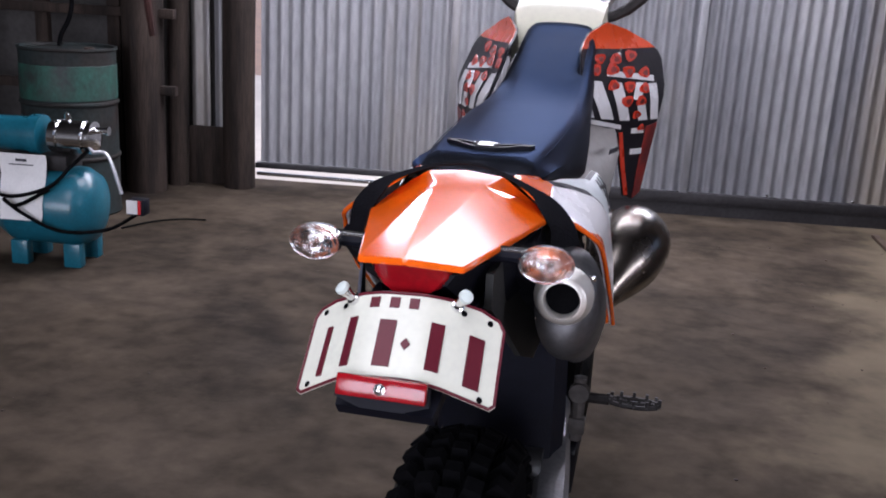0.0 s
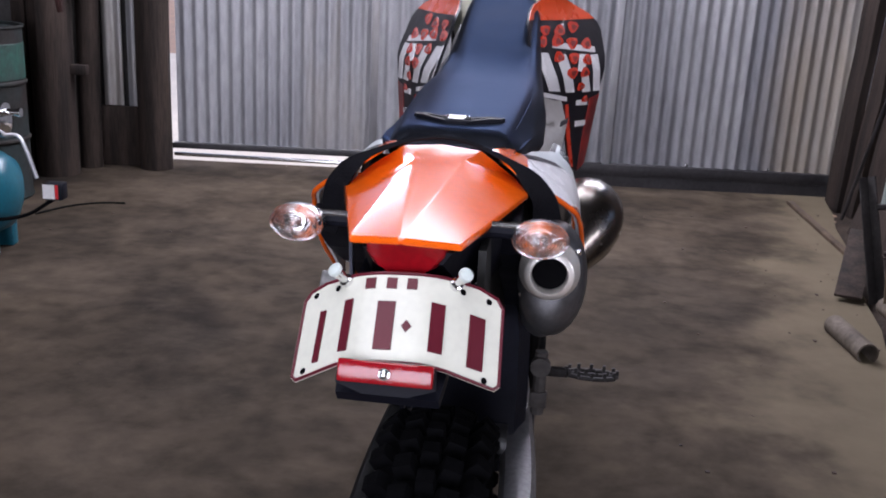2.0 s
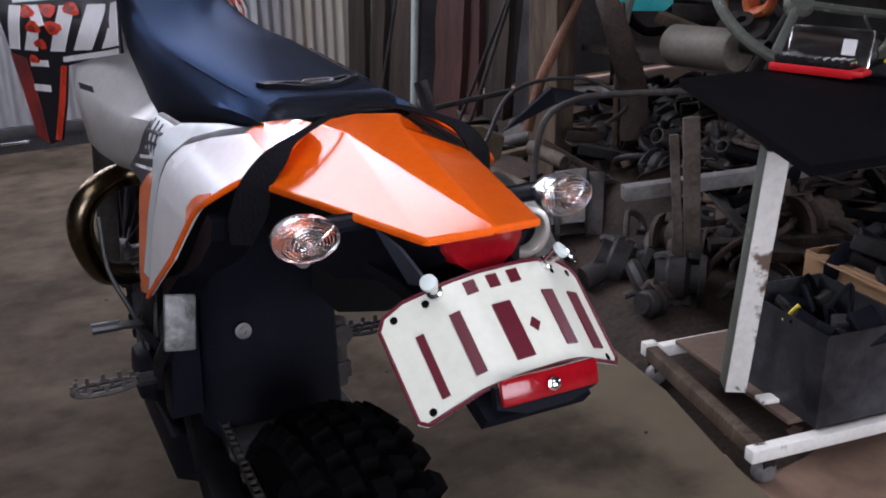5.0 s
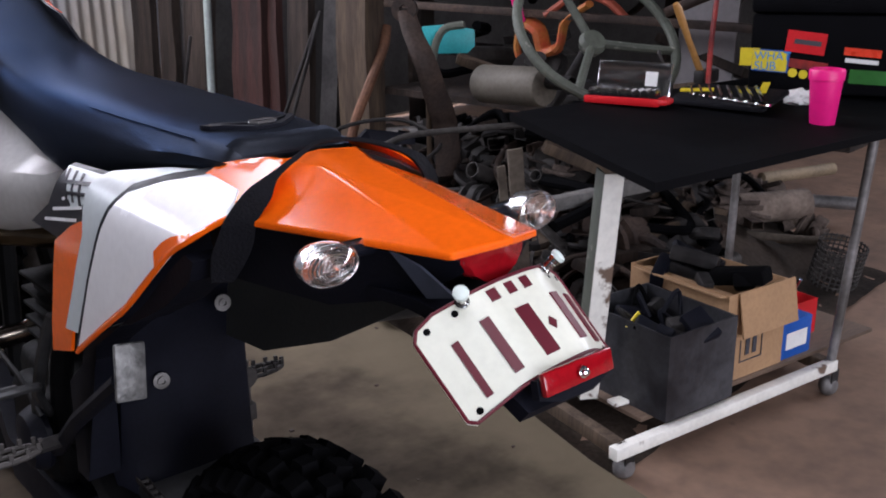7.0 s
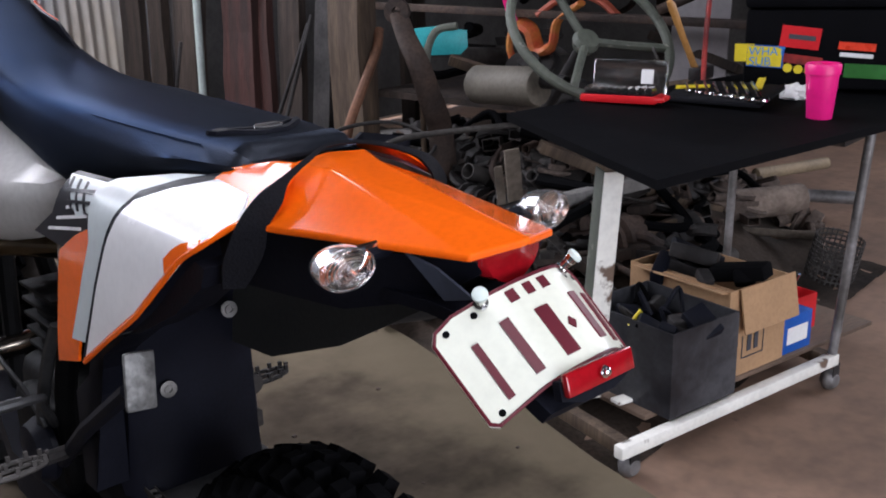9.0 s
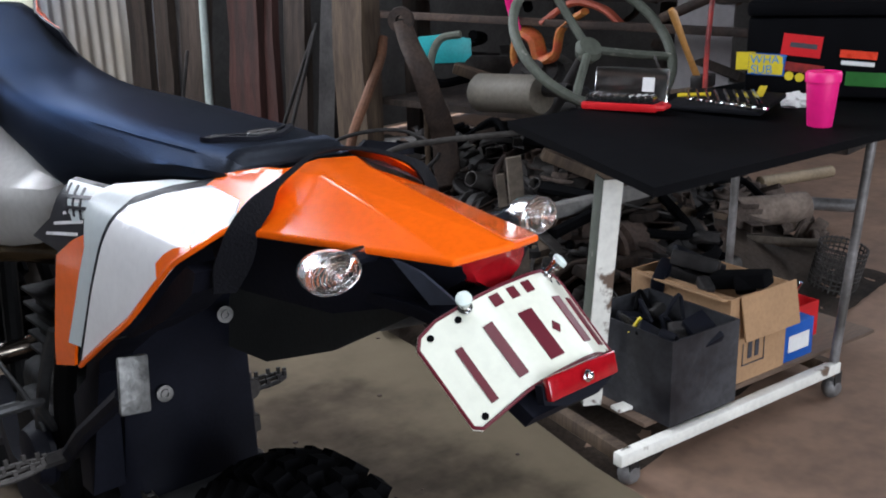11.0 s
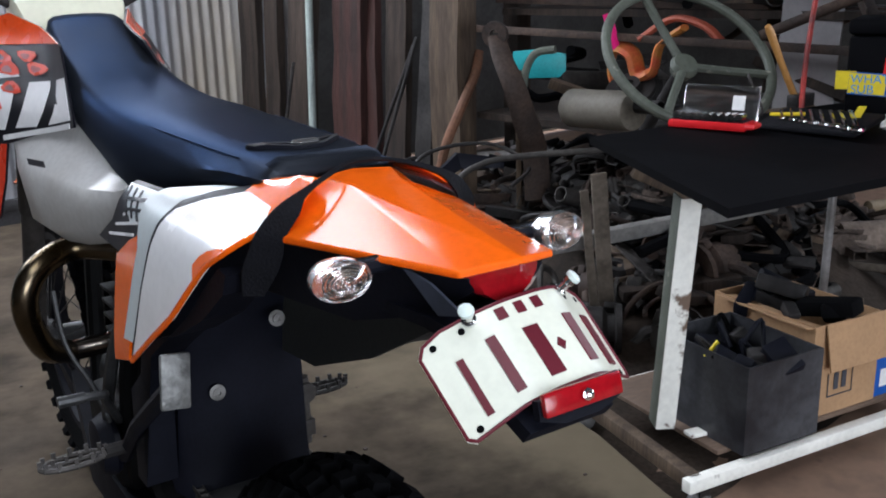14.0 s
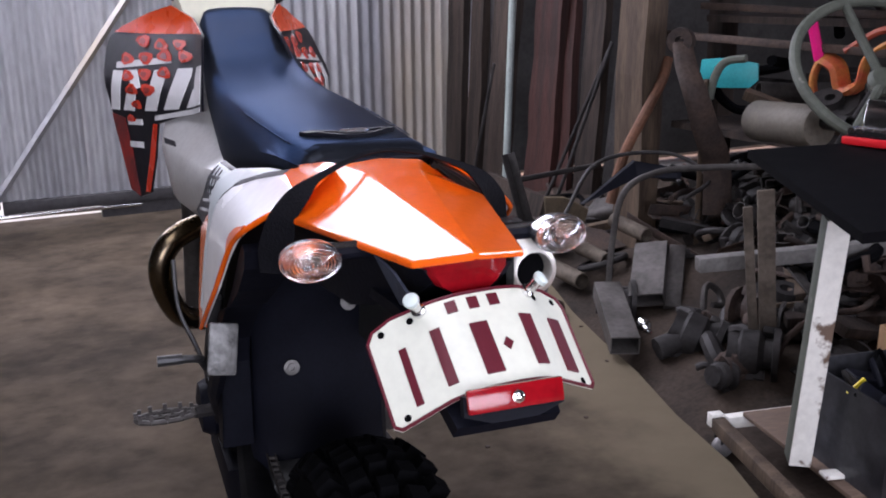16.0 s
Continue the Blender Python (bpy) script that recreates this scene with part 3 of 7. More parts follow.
def seat_mid(y):
    """Sideways shift of the saddle's middle, fitted to its outline in the camera's view."""
    return -0.003 * max(0.0, min(1.0, (y - 0.45) / 0.6))


def seat_ring(y, hw, zt, zb):
    top = hw * (0.80 if y < 0.75 else min(0.85, 0.80 + 0.12 * (y - 0.75)))
    c = seat_mid(y)
    half = [(0, zt), (top * 0.5, zt - 0.001), (top * 0.86, zt - 0.004), (top, zt - 0.010), (top + (hw - top) * 0.6, zt - 0.026), (hw, zt - (zt - zb) * 0.55), (hw * 0.99, zb + 0.008), (hw * 0.94, zb), (hw * 0.5, zb - 0.002)]
    return [V(c + x, y, z) for x, z in half] + [V(c, y, zb - 0.002)] + [V(c - x, y, z) for x, z in half[:0:-1]]


seat = part("seat", ringed(bmesh.new(), [seat_ring(*s) for s in secs]), M_SEAT, bike, "black vinyl saddle with a blue sheen", angle=60)
for sx in (-1, 1):
    bm = bmesh.new()
    pts = [(seat_mid(s[0]) + sx * (s[1] * 0.80 + 0.001), s[0], s[2] - 0.0085) for s in secs[4:8]]
    tube(bm, curve_pts(pts, 4), 0.0009, 5)
    part("stitching", bm, M_SEAT, seat, "twin seam along the seat edge")
# ribbed trim wrapped over the rear edge of the seat
def seat_top(y):
    for a, b in zip(secs, secs[1:]):
        if y <= b[0]:
            f = (y - a[0]) / (b[0] - a[0])
            return a[1] + (b[1] - a[1]) * f, a[2] + (b[2] - a[2]) * f
    return secs[-1][1], secs[-1][2]


bm = bmesh.new()
for k in range(64):
    u = -0.80 + 1.60 * k / 63
    pts = []
    for j, y in enumerate((0.402, 0.395, 0.388, 0.3825)):
        hw, zt = seat_top(y)
        drop = 0.0 if abs(u) < 0.66 else 0.006 * (abs(u) - 0.66) / 0.14
        pts.append(V((u + 0.012 * j) * hw * 0.97, y - 0.0002, zt - drop + 0.0002))
    pts.append(V(pts[-1].x + 0.001, 0.3798, 0.957))
    tube(bm, pts, 0.00095, 4)
part("ribbed_trim", bm, M_SEAT, seat, "finely ribbed black trim along the rear edge")

# winged emblem on the seat
EY = 0.436
bm = bmesh.new()


def emblem_quad(bm, corners, z0, z1):
    lo, hi = [], []
    for x, y in corners:
        zt = seat_top(EY + y)[1] - (0.002 if abs(x) > 0.055 else 0.0)
        lo.append(bm.verts.new((x, EY + y, zt + z0)))
        hi.append(bm.verts.new((x * 0.985, EY + y, zt + z1)))
    bm.faces.new(hi)
    for i in range(len(corners)):
        j = (i + 1) % len(corners)
        bm.faces.new((lo[i], lo[j], hi[j], hi[i]))


# rear and front edges of the wing against the distance from the middle, with the slot between
WING = [(0.0, -0.0098, 0.0199, 0.005, 0.005), (0.014, -0.0098, 0.0199, 0.005, 0.005), (0.022, -0.0048, 0.0212, 0.0037, 0.0147), (0.034, 0.0049, 0.0265, 0.0121, 0.0207), (0.045, 0.0157, 0.0326, 0.0248, 0.0248), (0.056, 0.0264, 0.0386, 0.0334, 0.0334), (0.061, 0.0372, 0.0416, 0.0400, 0.0400)]
for sx in (-1, 1):
    for a, b in zip(WING, WING[1:]):
        emblem_quad(bm, [(sx * a[0], a[1]), (sx * b[0], b[1]), (sx * b[0], b[3]), (sx * a[0], a[3])], -0.001, 0.0042)
        emblem_quad(bm, [(sx * a[0], a[4]), (sx * b[0], b[4]), (sx * b[0], b[2]), (sx * a[0], a[2])], -0.001, 0.0042)
bmesh.ops.remove_doubles(bm, verts=bm.verts[:], dist=1e-5)
bmesh.ops.recalc_face_normals(bm, faces=bm.faces[:])
emblem = part("emblem", bm, M_BLACKPL, seat, "raised black winged emblem", smooth=False)
bm = bmesh.new()
hexa = [(-0.017, 0.006), (-0.012, 0.0145), (0.012, 0.0145), (0.017, 0.006), (0.010, -0.003), (-0.010, -0.003)]
for k in range(6):
    p, q = hexa[k], hexa[(k + 1) % 6]
    z = seat_top(EY)[1] + 0.0055
    rod(bm, (p[0], EY + p[1], z), (q[0], EY + q[1], z), 0.0021, 6)
part("emblem_badge", bm, M_SILVER, emblem, "small silver six-sided centre of the emblem")

# tail fender: faceted orange shell
RL, RM, RR = V(-0.055, 0.055, 0.923), V(-0.003, 0.034, 0.931), V(0.051, 0.056, 0.923)
SL, SR = V(-0.111, 0.282, 0.916), V(0.103, 0.277, 0.925)
TL, TR = V(-0.031, 0.277, 0.958), V(0.028, 0.275, 0.958)
FLl, FLr = V(-0.088, 0.316, 0.936), V(0.085, 0.326, 0.932)
FC = V(-0.002, 0.300, 0.956)
FTl, FTr = V(-0.050, 0.322, 0.962), V(0.044, 0.322, 0.962)
FTc = V(-0.003, 0.325, 0.966)
bm = bmesh.new()
vv = {k: bm.verts.new(p) for k, p in dict(RL=RL, RM=RM, RR=RR, SL=SL, SR=SR, TL=TL, TR=TR, FLl=FLl, FLr=FLr, FC=FC, FTl=FTl, FTr=FTr, FTc=FTc).items()}
for f in (("RL", "SL", "TL"), ("RL", "TL", "RM"), ("TL", "FC", "TR", "RM"), ("TR", "SR", "RR", "RM"), ("SL", "FLl", "TL"), ("FLl", "FTl", "TL"), ("TL", "FTl", "FTc", "FC"), ("FC", "FTc", "FTr", "TR"), ("TR", "FTr", "FLr"), ("TR", "FLr", "SR")):
    bm.faces.new([vv[k] for k in f])
ext = bmesh.ops.extrude_face_region(bm, geom=bm.faces[:])
for g in ext["geom"]:
    if isinstance(g, bmesh.types.BMVert):
        g.co.z -= 0.007
bmesh.ops.recalc_face_normals(bm, faces=bm.faces[:])
bevelled(bm, 0.0022, 2, 8)
tail = part("tail_fender", bm, M_ORANGE, bike, "glossy faceted orange rear fender", angle=12)
# black underside and bracket towards the plate
bm = bmesh.new()
ringed(bm, [[V(-w, y, z), V(w, y, z), V(w * 0.8, y, z - d), V(-w * 0.8, y, z - d)] for y, w, z, d in ((0.06, 0.042, 0.913, 0.012), (0.12, 0.055, 0.908, 0.045), (0.22, 0.085, 0.905, 0.07), (0.32, 0.10, 0.92, 0.09), (0.42, 0.10, 0.93, 0.11))])
bevelled(bm, 0.004)
part("under_fender", bm, M_BLACKPL, bike, "black plastic under-fender")
bm = bmesh.new()
ringed(bm, [[V(-w, y, z), V(w, y, z), V(w, y + 0.010, z - 0.012), V(-w, y + 0.010, z - 0.012)] for y, w, z in ((0.17, 0.060, 0.868), (0.10, 0.056, 0.870), (0.060, 0.054, 0.866), (0.0, 0.050, 0.822), (-0.030, 0.046, 0.805))])
part("plate_bracket", bm, M_BLACKPL, bike, "black plastic number plate bracket")
bm = bmesh.new()
ringed(bm, [[V(x * s, y, z) for x, z in ((-0.043, 0.922), (0.040, 0.922), (0.038, 0.909), (0.030, 0.898), (0.016, 0.890), (-0.002, 0.885), (-0.020, 0.890), (-0.034, 0.898), (-0.042, 0.909))] for y, s in ((0.11, 0.96), (0.072, 1.0), (0.060, 0.93), (0.055, 0.80))])
part("tail_light", bm, M_REDLENS, bike, "red moulded tail light lens", angle=50)

# number plate: a sheet bowed outwards, leaning back
PO, PD, PN = V(-0.001, 0.0287, 0.8408), V(0, -0.757, -0.655).normalized(), V(0, -0.655, 0.757).normalized()
PROLL = 0.05
BEND0, BEND1, BEND = 0.012, 0.052, radians(35)     # flat middle, rounded folds, straight wings


def plate_profile(u):
    """Sideways place, drop and slope of the folded sheet at the distance u along it."""
    s, x, z = 0.0, 0.0, 0.0
    step = 0.001
    n = max(1, round(abs(u) / step))
    for k in range(n):
        s = (k + 0.5) * abs(u) / n
        a = BEND * min(1.0, max(0.0, (s - BEND0) / (BEND1 - BEND0)))
        x += math.cos(a) * abs(u) / n
        z += math.sin(a) * abs(u) / n
    return math.copysign(x, u), z, math.copysign(BEND * min(1.0, max(0.0, (abs(u) - BEND0) / (BEND1 - BEND0))), u)


def on_plate(u, v, h=0.0):
    """u across the sheet, v down, h off the surface."""
    u, v = u + PROLL * v, v - PROLL * u
    x, z, a = plate_profile(u)
    return PO + V(1, 0, 0) * (x + h * math.sin(a)) + PD * v + PN * (0.0345 - z + h * math.cos(a))


def plate_patch(bm, outline, h0, h1, n=1):
    """Prism over the bowed sheet from a convex (u, v) outline split in u."""
    us = sorted({round(u, 5) for u, _ in outline})
    u0, u1 = us[0], us[-1]
    k = max(1, int((u1 - u0) / 0.008))
    def span(u):
        vs = []
        m = len(outline)
        for i in range(m):
            (a, b), (c, d) = outline[i], outline[(i + 1) % m]
            if abs(a - c) < 1e-9:
                if abs(u - a) < 1e-6:
                    vs += [b, d]
            elif min(a, c) - 1e-9 <= u <= max(a, c) + 1e-9:
                vs.append(b + (d - b) * (u - a) / (c - a))
        return min(vs), max(vs)
    xs = sorted(set([u0 + (u1 - u0) * i / k for i in range(k + 1)] + us))
    rings = []
    for u in xs:
        lo, hi = span(u)
        hi = max(hi, lo + 1e-4)
        rings.append([on_plate(u, lo, h0), on_plate(u, hi, h0), on_plate(u, hi, h1), on_plate(u, lo, h1)])
    ringed(bm, rings)
    return bm


OUT = [(-0.106, -0.034), (-0.099, -0.043), (-0.080, -0.0475), (-0.03, -0.0445), (0.03, -0.0445), (0.080, -0.0475), (0.101, -0.043), (0.108, -0.034), (0.108, 0.045), (0.103, 0.050), (0.05, 0.0475), (-0.05, 0.0475), (-0.099, 0.052), (-0.105, 0.047)]
nplate = part("number_plate", plate_patch(bmesh.new(), OUT, -0.0008, 0.0008), M_PLATE, bike, "bowed cream number plate with maroon figures")
bm = bmesh.new()
loop = [on_plate(u * 0.985, v * 0.975, 0.0012) for (a, b), (c, d) in zip(OUT, OUT[1:] + OUT[:1]) for u, v in [(a + (c - a) * k / 8, b + (d - b) * k / 8) for k in range(8)]]
tube(bm, loop + loop[:1], 0.0016, 6)
part("rim", bm, M_MAROON, nplate, "raised maroon rim")
for u, w, v0, v1 in ((-0.0765, 0.0068, -0.015, 0.038), (-0.0450, 0.0090, -0.0185, 0.034), (-0.0085, 0.0160, -0.0135, 0.0345), (0.0378, 0.0130, -0.016, 0.0325), (0.0790, 0.0165, -0.016, 0.036)):
    part("bar", plate_patch(bmesh.new(), [(u - w / 2, v0), (u + w / 2, v0), (u + w / 2, v1), (u - w / 2, v1)], 0.0006, 0.0024), M_MAROON, nplate)
part("bar", plate_patch(bmesh.new(), [(0.0065, 0.0105), (0.011, 0.0045), (0.0155, 0.0105), (0.011, 0.0165)], 0.0006, 0.0024), M_MAROON, nplate)
for u in (-0.0255, -0.006, 0.0127):
    part("bar", plate_patch(bmesh.new(), [(u - 0.0047, -0.0385), (u + 0.0047, -0.0385), (u + 0.0047, -0.0275), (u - 0.0047, -0.0275)], 0.0006, 0.0020), M_MAROON, nplate)
for u, v in ((-0.0905, -0.036), (0.0905, -0.036), (-0.0905, 0.0435), (0.0905, 0.0435), (-0.0625, -0.036), (0.0615, -0.036)):
    bm = lathe(bmesh.new(), [(0.0005, 0), (0.0032, 0), (0.0032, 0.0004)], 12, along(on_plate(u, v, 0.001), on_plate(u, v, 0.1)))
    part("hole", bm, M_RUBBER, nplate, "dark bolt hole")
for u in (-0.052, 0.053):
    p, q = on_plate(u, -0.0405, 0.0), on_plate(u, -0.0405, 0.1)
    q = p + (q - p).normalized() * 0.6 + V(0, 0, 0.10)
    bolt = part("light_bolt", lathe(bmesh.new(), [(0.0065, 0), (0.0065, 0.004), (0.0045, 0.005), (0.0045, 0.012), (0.0055, 0.013), (0.0055, 0.018)], 16, along(p, q)), M_CHROME, nplate, "chrome plate light bolt", angle=40)
    part("cap", lathe(bmesh.new(), [(0.0068, 0.018), (0.0072, 0.0195), (0.0068, 0.022), (0.004, 0.0232), (0.0005, 0.0235)], 16, along(p, q)), M_CAP, bolt, "pale green-white bolt cap", angle=40)

# rear reflector
bm = bmesh.new()
m = Matrix.Translation((0.0, -0.0405, 0.8315)) @ Matrix.Rotation(radians(-16), 4, "X")
box(bm, 0, 0, 0, 0.084, 0.007, 0.020, m, bev=0.002)
refl = part("reflector", bm, M_REDLENS, bike, "rectangular red rear reflector")
bm = lathe(bmesh.new(), [(0.0055, 0), (0.0055, 0.0015), (0.0035, 0.002), (0.0035, 0.005), (0.0015, 0.006)], 8, m @ along((0, -0.006, 0), (0, -1, 0)))
part("screw", bm, M_CHROME, refl, "shiny hexagon screw")
bm = bmesh.new()
ringed(bm, [[m @ V(x, y, z) for x, z in ((-0.043, 0.004), (0.043, 0.004), (0.044, -0.012), (0.02, -0.020), (-0.02, -0.020), (-0.044, -0.012))] for y in (0.004, 0.012)])
part("backing", bm, M_BLACKPL, refl, "black plastic backing")

# indicators
for sx, c in ((-1, V(-0.126, 0.128, 0.911)), (1, V(0.122, 0.124, 0.914))):
    ind = new("indicator")
    ind.parent, ind.location = bike, c
    ind["label"] = "oval clear indicator on a short stalk"
    fm = Matrix.Rotation(radians(90), 4, "X") @ Matrix.Rotation(radians(sx * 4), 4, "Y")
    el = fm @ Matrix.Diagonal((0.0285, 0.0195, 1, 1))
    part("bowl", lathe(bmesh.new(), [(1.0, 0.0), (0.97, -0.012), (0.80, -0.024), (0.45, -0.033), (0.05, -0.036)], 32, el, cap=False), M_SILVER, ind, "silvered reflector bowl", angle=70)
    prof = []
    for k in range(9):
        r = 1.0 - k * 0.115
        dome = 0.012 * (1 - r * r)
        prof += [(r, dome + 0.0002), (r - 0.055, dome + 0.0030)]
    back = [(r, z - 0.0022) for r, z in [(0.04, 0.012), (0.3, 0.0109), (0.6, 0.0077), (0.97, 0.0010)]]
    part("lens", lathe(bmesh.new(), prof + [(0.03, 0.0125)] + back, 32, el), M_CLEAR, ind, "clear ribbed lens", angle=70).visible_shadow = False
    part("bulb", lathe(bmesh.new(), [(0.002, -0.033), (0.0080, -0.030), (0.0100, -0.020), (0.0085, -0.011), (0.004, -0.007), (0.001, -0.006)], 16, fm), M_BULB, ind, "amber bulb")
    bm = bmesh.new()
    tube(bm, [(-sx * 0.016, 0.022, 0.000), (-sx * 0.045, 0.024, 0.000), (-sx * 0.085, 0.030, -0.004)], 0.0075, 10)
    part("stalk", bm, M_BLACKPL, ind, "black stalk")
    bm = bmesh.new()
    tube(bm, [(-sx * 0.018, 0.020, 0.0075), (-sx * 0.062, 0.024, 0.0055)], 0.0040, 8)
    part("stalk_trim", bm, M_CHROME, ind, "chrome trim on the stalk")

# side panels: white with an orange lower edge, grey and orange flashes in front
PANEL = [(0.609, 0.694), (0.570, 0.777), (0.545, 0.831), (0.528, 0.867), (0.513, 0.891), (0.502, 0.910), (0.458, 0.926), (0.393, 0.942), (0.323, 0.938), (0.295, 0.920), (0.305, 0.913), (0.326, 0.896), (0.356, 0.878), (0.381, 0.856), (0.453, 0.795), (0.527, 0.748)]
SZ = [0.50, 0.60, 0.69, 0.80, 0.86, 0.897, 0.92, 0.941, 0.955, 0.99]
SX = [0.180, 0.186, 0.186, 0.178, 0.170, 0.160, 0.130, 0.097, 0.080, 0.020]
FINE_Z = np.linspace(0.48, 1.0, 261)
FINE_X = np.convolve(np.pad(np.interp(FINE_Z, SZ, SX), 6, mode="edge"), np.ones(13) / 13, mode="valid")


def side_x(y, z, sx):
    return sx * float(np.interp(z, FINE_Z, FINE_X))


def side_piece(name, pts, mat, sx, off, lab, parent=bike, thick=0.004):
    bm = bmesh.new()
    a = [bm.verts.new(V(side_x(y, z, sx) + sx * off, y, z)) for y, z in pts]
    bm.faces.new(a)
    gridded(bm, 2, 0.6, 1.0, 0.0125)
    gridded(bm, 1, 0.25, 0.8, 0.025)
    for v in bm.verts:
        v.co.x = side_x(v.co.y, v.co.z, sx) + sx * off
    ext = bmesh.ops.extrude_face_region(bm, geom=bm.faces[:])
    for g in ext["geom"]:
        if isinstance(g, bmesh.types.BMVert):
            g.co.x -= sx * thick
    return part(name, bm, mat, parent, lab, angle=50)


for sx in (-1, 1):
    pan = side_piece("side_panel", PANEL, M_WHITE, sx, 0.0, "white side panel with an orange edge", thick=0.006)
    side_piece("seam", PANEL[:8] + [(0.400, 0.947), (0.462, 0.933), (0.510, 0.917), (0.522, 0.896), (0.537, 0.872), (0.555, 0.834), (0.580, 0.779), (0.620, 0.698)], M_BLACKPL, sx, -0.0022, "dark gap beside the white panel", bike, 0.002)
    lower = PANEL[9:] + PANEL[:1]
    lip = bmesh.new()
    tube(lip, curve_pts([(side_x(y, z, sx), y, z) for y, z in lower], 3), 0.0032, 8)
    part("edge_lip", lip, M_ORANGE, pan, "rolled orange lower lip")
    inner = [(y + 0.001, z + 0.004) for y, z in lower]
    side_piece("edge_stripe", lower + inner[::-1], M_ORANGE, sx, 0.0014, "orange lower edge", pan, 0.002)
    side_piece("flash", [(0.384, 0.856), (0.390, 0.872), (0.376, 0.884), (0.360, 0.893), (0.333, 0.901), (0.328, 0.895), (0.355, 0.877)], M_ORANGE, sx, 0.0017, "torn orange decal corner", pan, 0.002)
    side_piece("tail_panel", [(0.400, 0.941), (0.395, 0.951), (0.370, 0.957), (0.335, 0.964), (0.305, 0.966), (0.285, 0.957), (0.280, 0.945), (0.286, 0.926), (0.296, 0.922), (0.323, 0.9378)], M_ORANGE, sx, -0.001, "orange panel meeting the fender", bike, 0.004)
    side_piece("grey_panel", [(0.602, 0.909), (0.580, 0.919), (0.483, 0.935), (0.415, 0.942), (0.463, 0.9275), (0.503, 0.912), (0.514, 0.892), (0.534, 0.862), (0.566, 0.806), (0.613, 0.716), (0.657, 0.710), (0.621, 0.778), (0.590, 0.848)], M_GREYPL, sx, -0.004, "pale grey panel strip", bike, 0.004)
    side_piece("orange_strip", [(0.592, 0.864), (0.642, 0.845), (0.694, 0.816), (0.712, 0.740), (0.731, 0.655), (0.659, 0.676), (0.622, 0.775)], M_ORANGE, sx, -0.009, "orange panel strip", bike, 0.004)
    side_piece("dark_panel", [(0.696, 0.911), (0.599, 0.914), (0.585, 0.903), (0.592, 0.867), (0.694, 0.819), (0.789, 0.822), (0.726, 0.857)], M_BLACKDEC, sx, -0.012, "black panel with pale hatching", bike, 0.004)
    for k in range(4):
        z0 = 0.838 + 0.018 * k
        side_piece("hatch", [(0.735 - 0.028 * k, z0 - 0.004), (0.63 - 0.014 * k, z0 + 0.014), (0.63 - 0.014 * k, z0 + 0.018), (0.735 - 0.028 * k, z0)], M_WHITE, sx, -0.0105, "", bike, 0.001)
    side_piece("pale_patch", [(0.700, 0.908), (0.603, 0.911), (0.596, 0.882), (0.645, 0.866)], M_GREYPL, sx, -0.0104, "pale patch with dark hatching", bike, 0.002)
    for k in range(3):
        y0 = 0.69 - 0.022 * k
        side_piece("hatch", [(y0, 0.907), (y0 - 0.006, 0.907), (y0 - 0.03, 0.874), (y0 - 0.024, 0.874)], M_BLACKDEC, sx, -0.0092, "", bike, 0.001)
    for k in range(2):
        z0 = 0.893 - 0.012 * k
        side_piece("hatch", [(0.690 - 0.012 * k, z0 - 0.003), (0.607, z0 + 0.006), (0.607, z0 + 0.010), (0.690 - 0.012 * k, z0 + 0.001)], M_BLACKDEC, sx, -0.0088, "", bike, 0.001)

# webbing strap over the tail
bm = bmesh.new()
outer = [(-0.143, 0.318, 0.850), (-0.145, 0.310, 0.878), (-0.141, 0.302, 0.898), (-0.135, 0.294, 0.918), (-0.122, 0.290, 0.936), (-0.107, 0.287, 0.949), (-0.083, 0.286, 0.960), (-0.044, 0.296, 0.973), (-0.015, 0.312, 0.977)]
inner = [(-0.125, 0.305, 0.850), (-0.115, 0.292, 0.875), (-0.110, 0.285, 0.895), (-0.109, 0.281, 0.912), (-0.102, 0.277, 0.925), (-0.094, 0.274, 0.937), (-0.080, 0.281, 0.954), (-0.044, 0.292, 0.969), (-0.015, 0.308, 0.974)]
outer, inner = [curve_pts(e + [(-x, y, z) for x, y, z in e[::-1]], 4) for e in (outer, inner)]
rings = []
for p, q in zip(outer, inner):
    n = V(0, -0.0016, 0.0008)
    rings.append([p + n, q + n, q - n, p - n])
ringed(bm, rings)
part("strap", bm, M_STRAP, bike, "black webbing strap round the tail")

part("bracket_blade", plate_poly(bmesh.new(), [(-0.070, 0.120, 0.915), (-0.057, 0.084, 0.876), (-0.053, 0.051, 0.884), (-0.062, 0.088, 0.906)], 0.003, (1, 0, 0)), make_mat("blue_grey_steel", (0.045, 0.052, 0.075), 0.45, 0.2, 0.3), bike, "blue-grey plate bracket", smooth=False)

# silencer on the right, expansion chamber and header pipe
bm = bmesh.new()
axis = [(0.136, 0.240, 0.842), (0.136, 0.243, 0.841), (0.136, 0.250, 0.837), (0.138, 0.27, 0.830), (0.138, 0.45, 0.762), (0.130, 0.66, 0.672), (0.120, 0.74, 0.640)]
rings = []
for (x, y, z), s in zip(axis, (0.45, 0.68, 0.86, 1.0, 1.0, 0.98, 0.55)):
    rings.append([V(x + 0.040 * s * math.cos(a), y + 0.02 * s * math.sin(a), z + 0.064 * s * math.sin(a)) for a in [2 * math.pi * k / 28 for k in range(28)]])
sil = part("silencer", ringed(bm, rings), make_mat("dull_brushed_alloy", (0.115, 0.115, 0.12), 0.42, 0.75, 0.3, 8, 140, 0.15), bike, "oval brushed aluminium exhaust silencer", angle=40)
oc = along((0.134, 0.231, 0.850), (0.134, -0.769, 0.900))
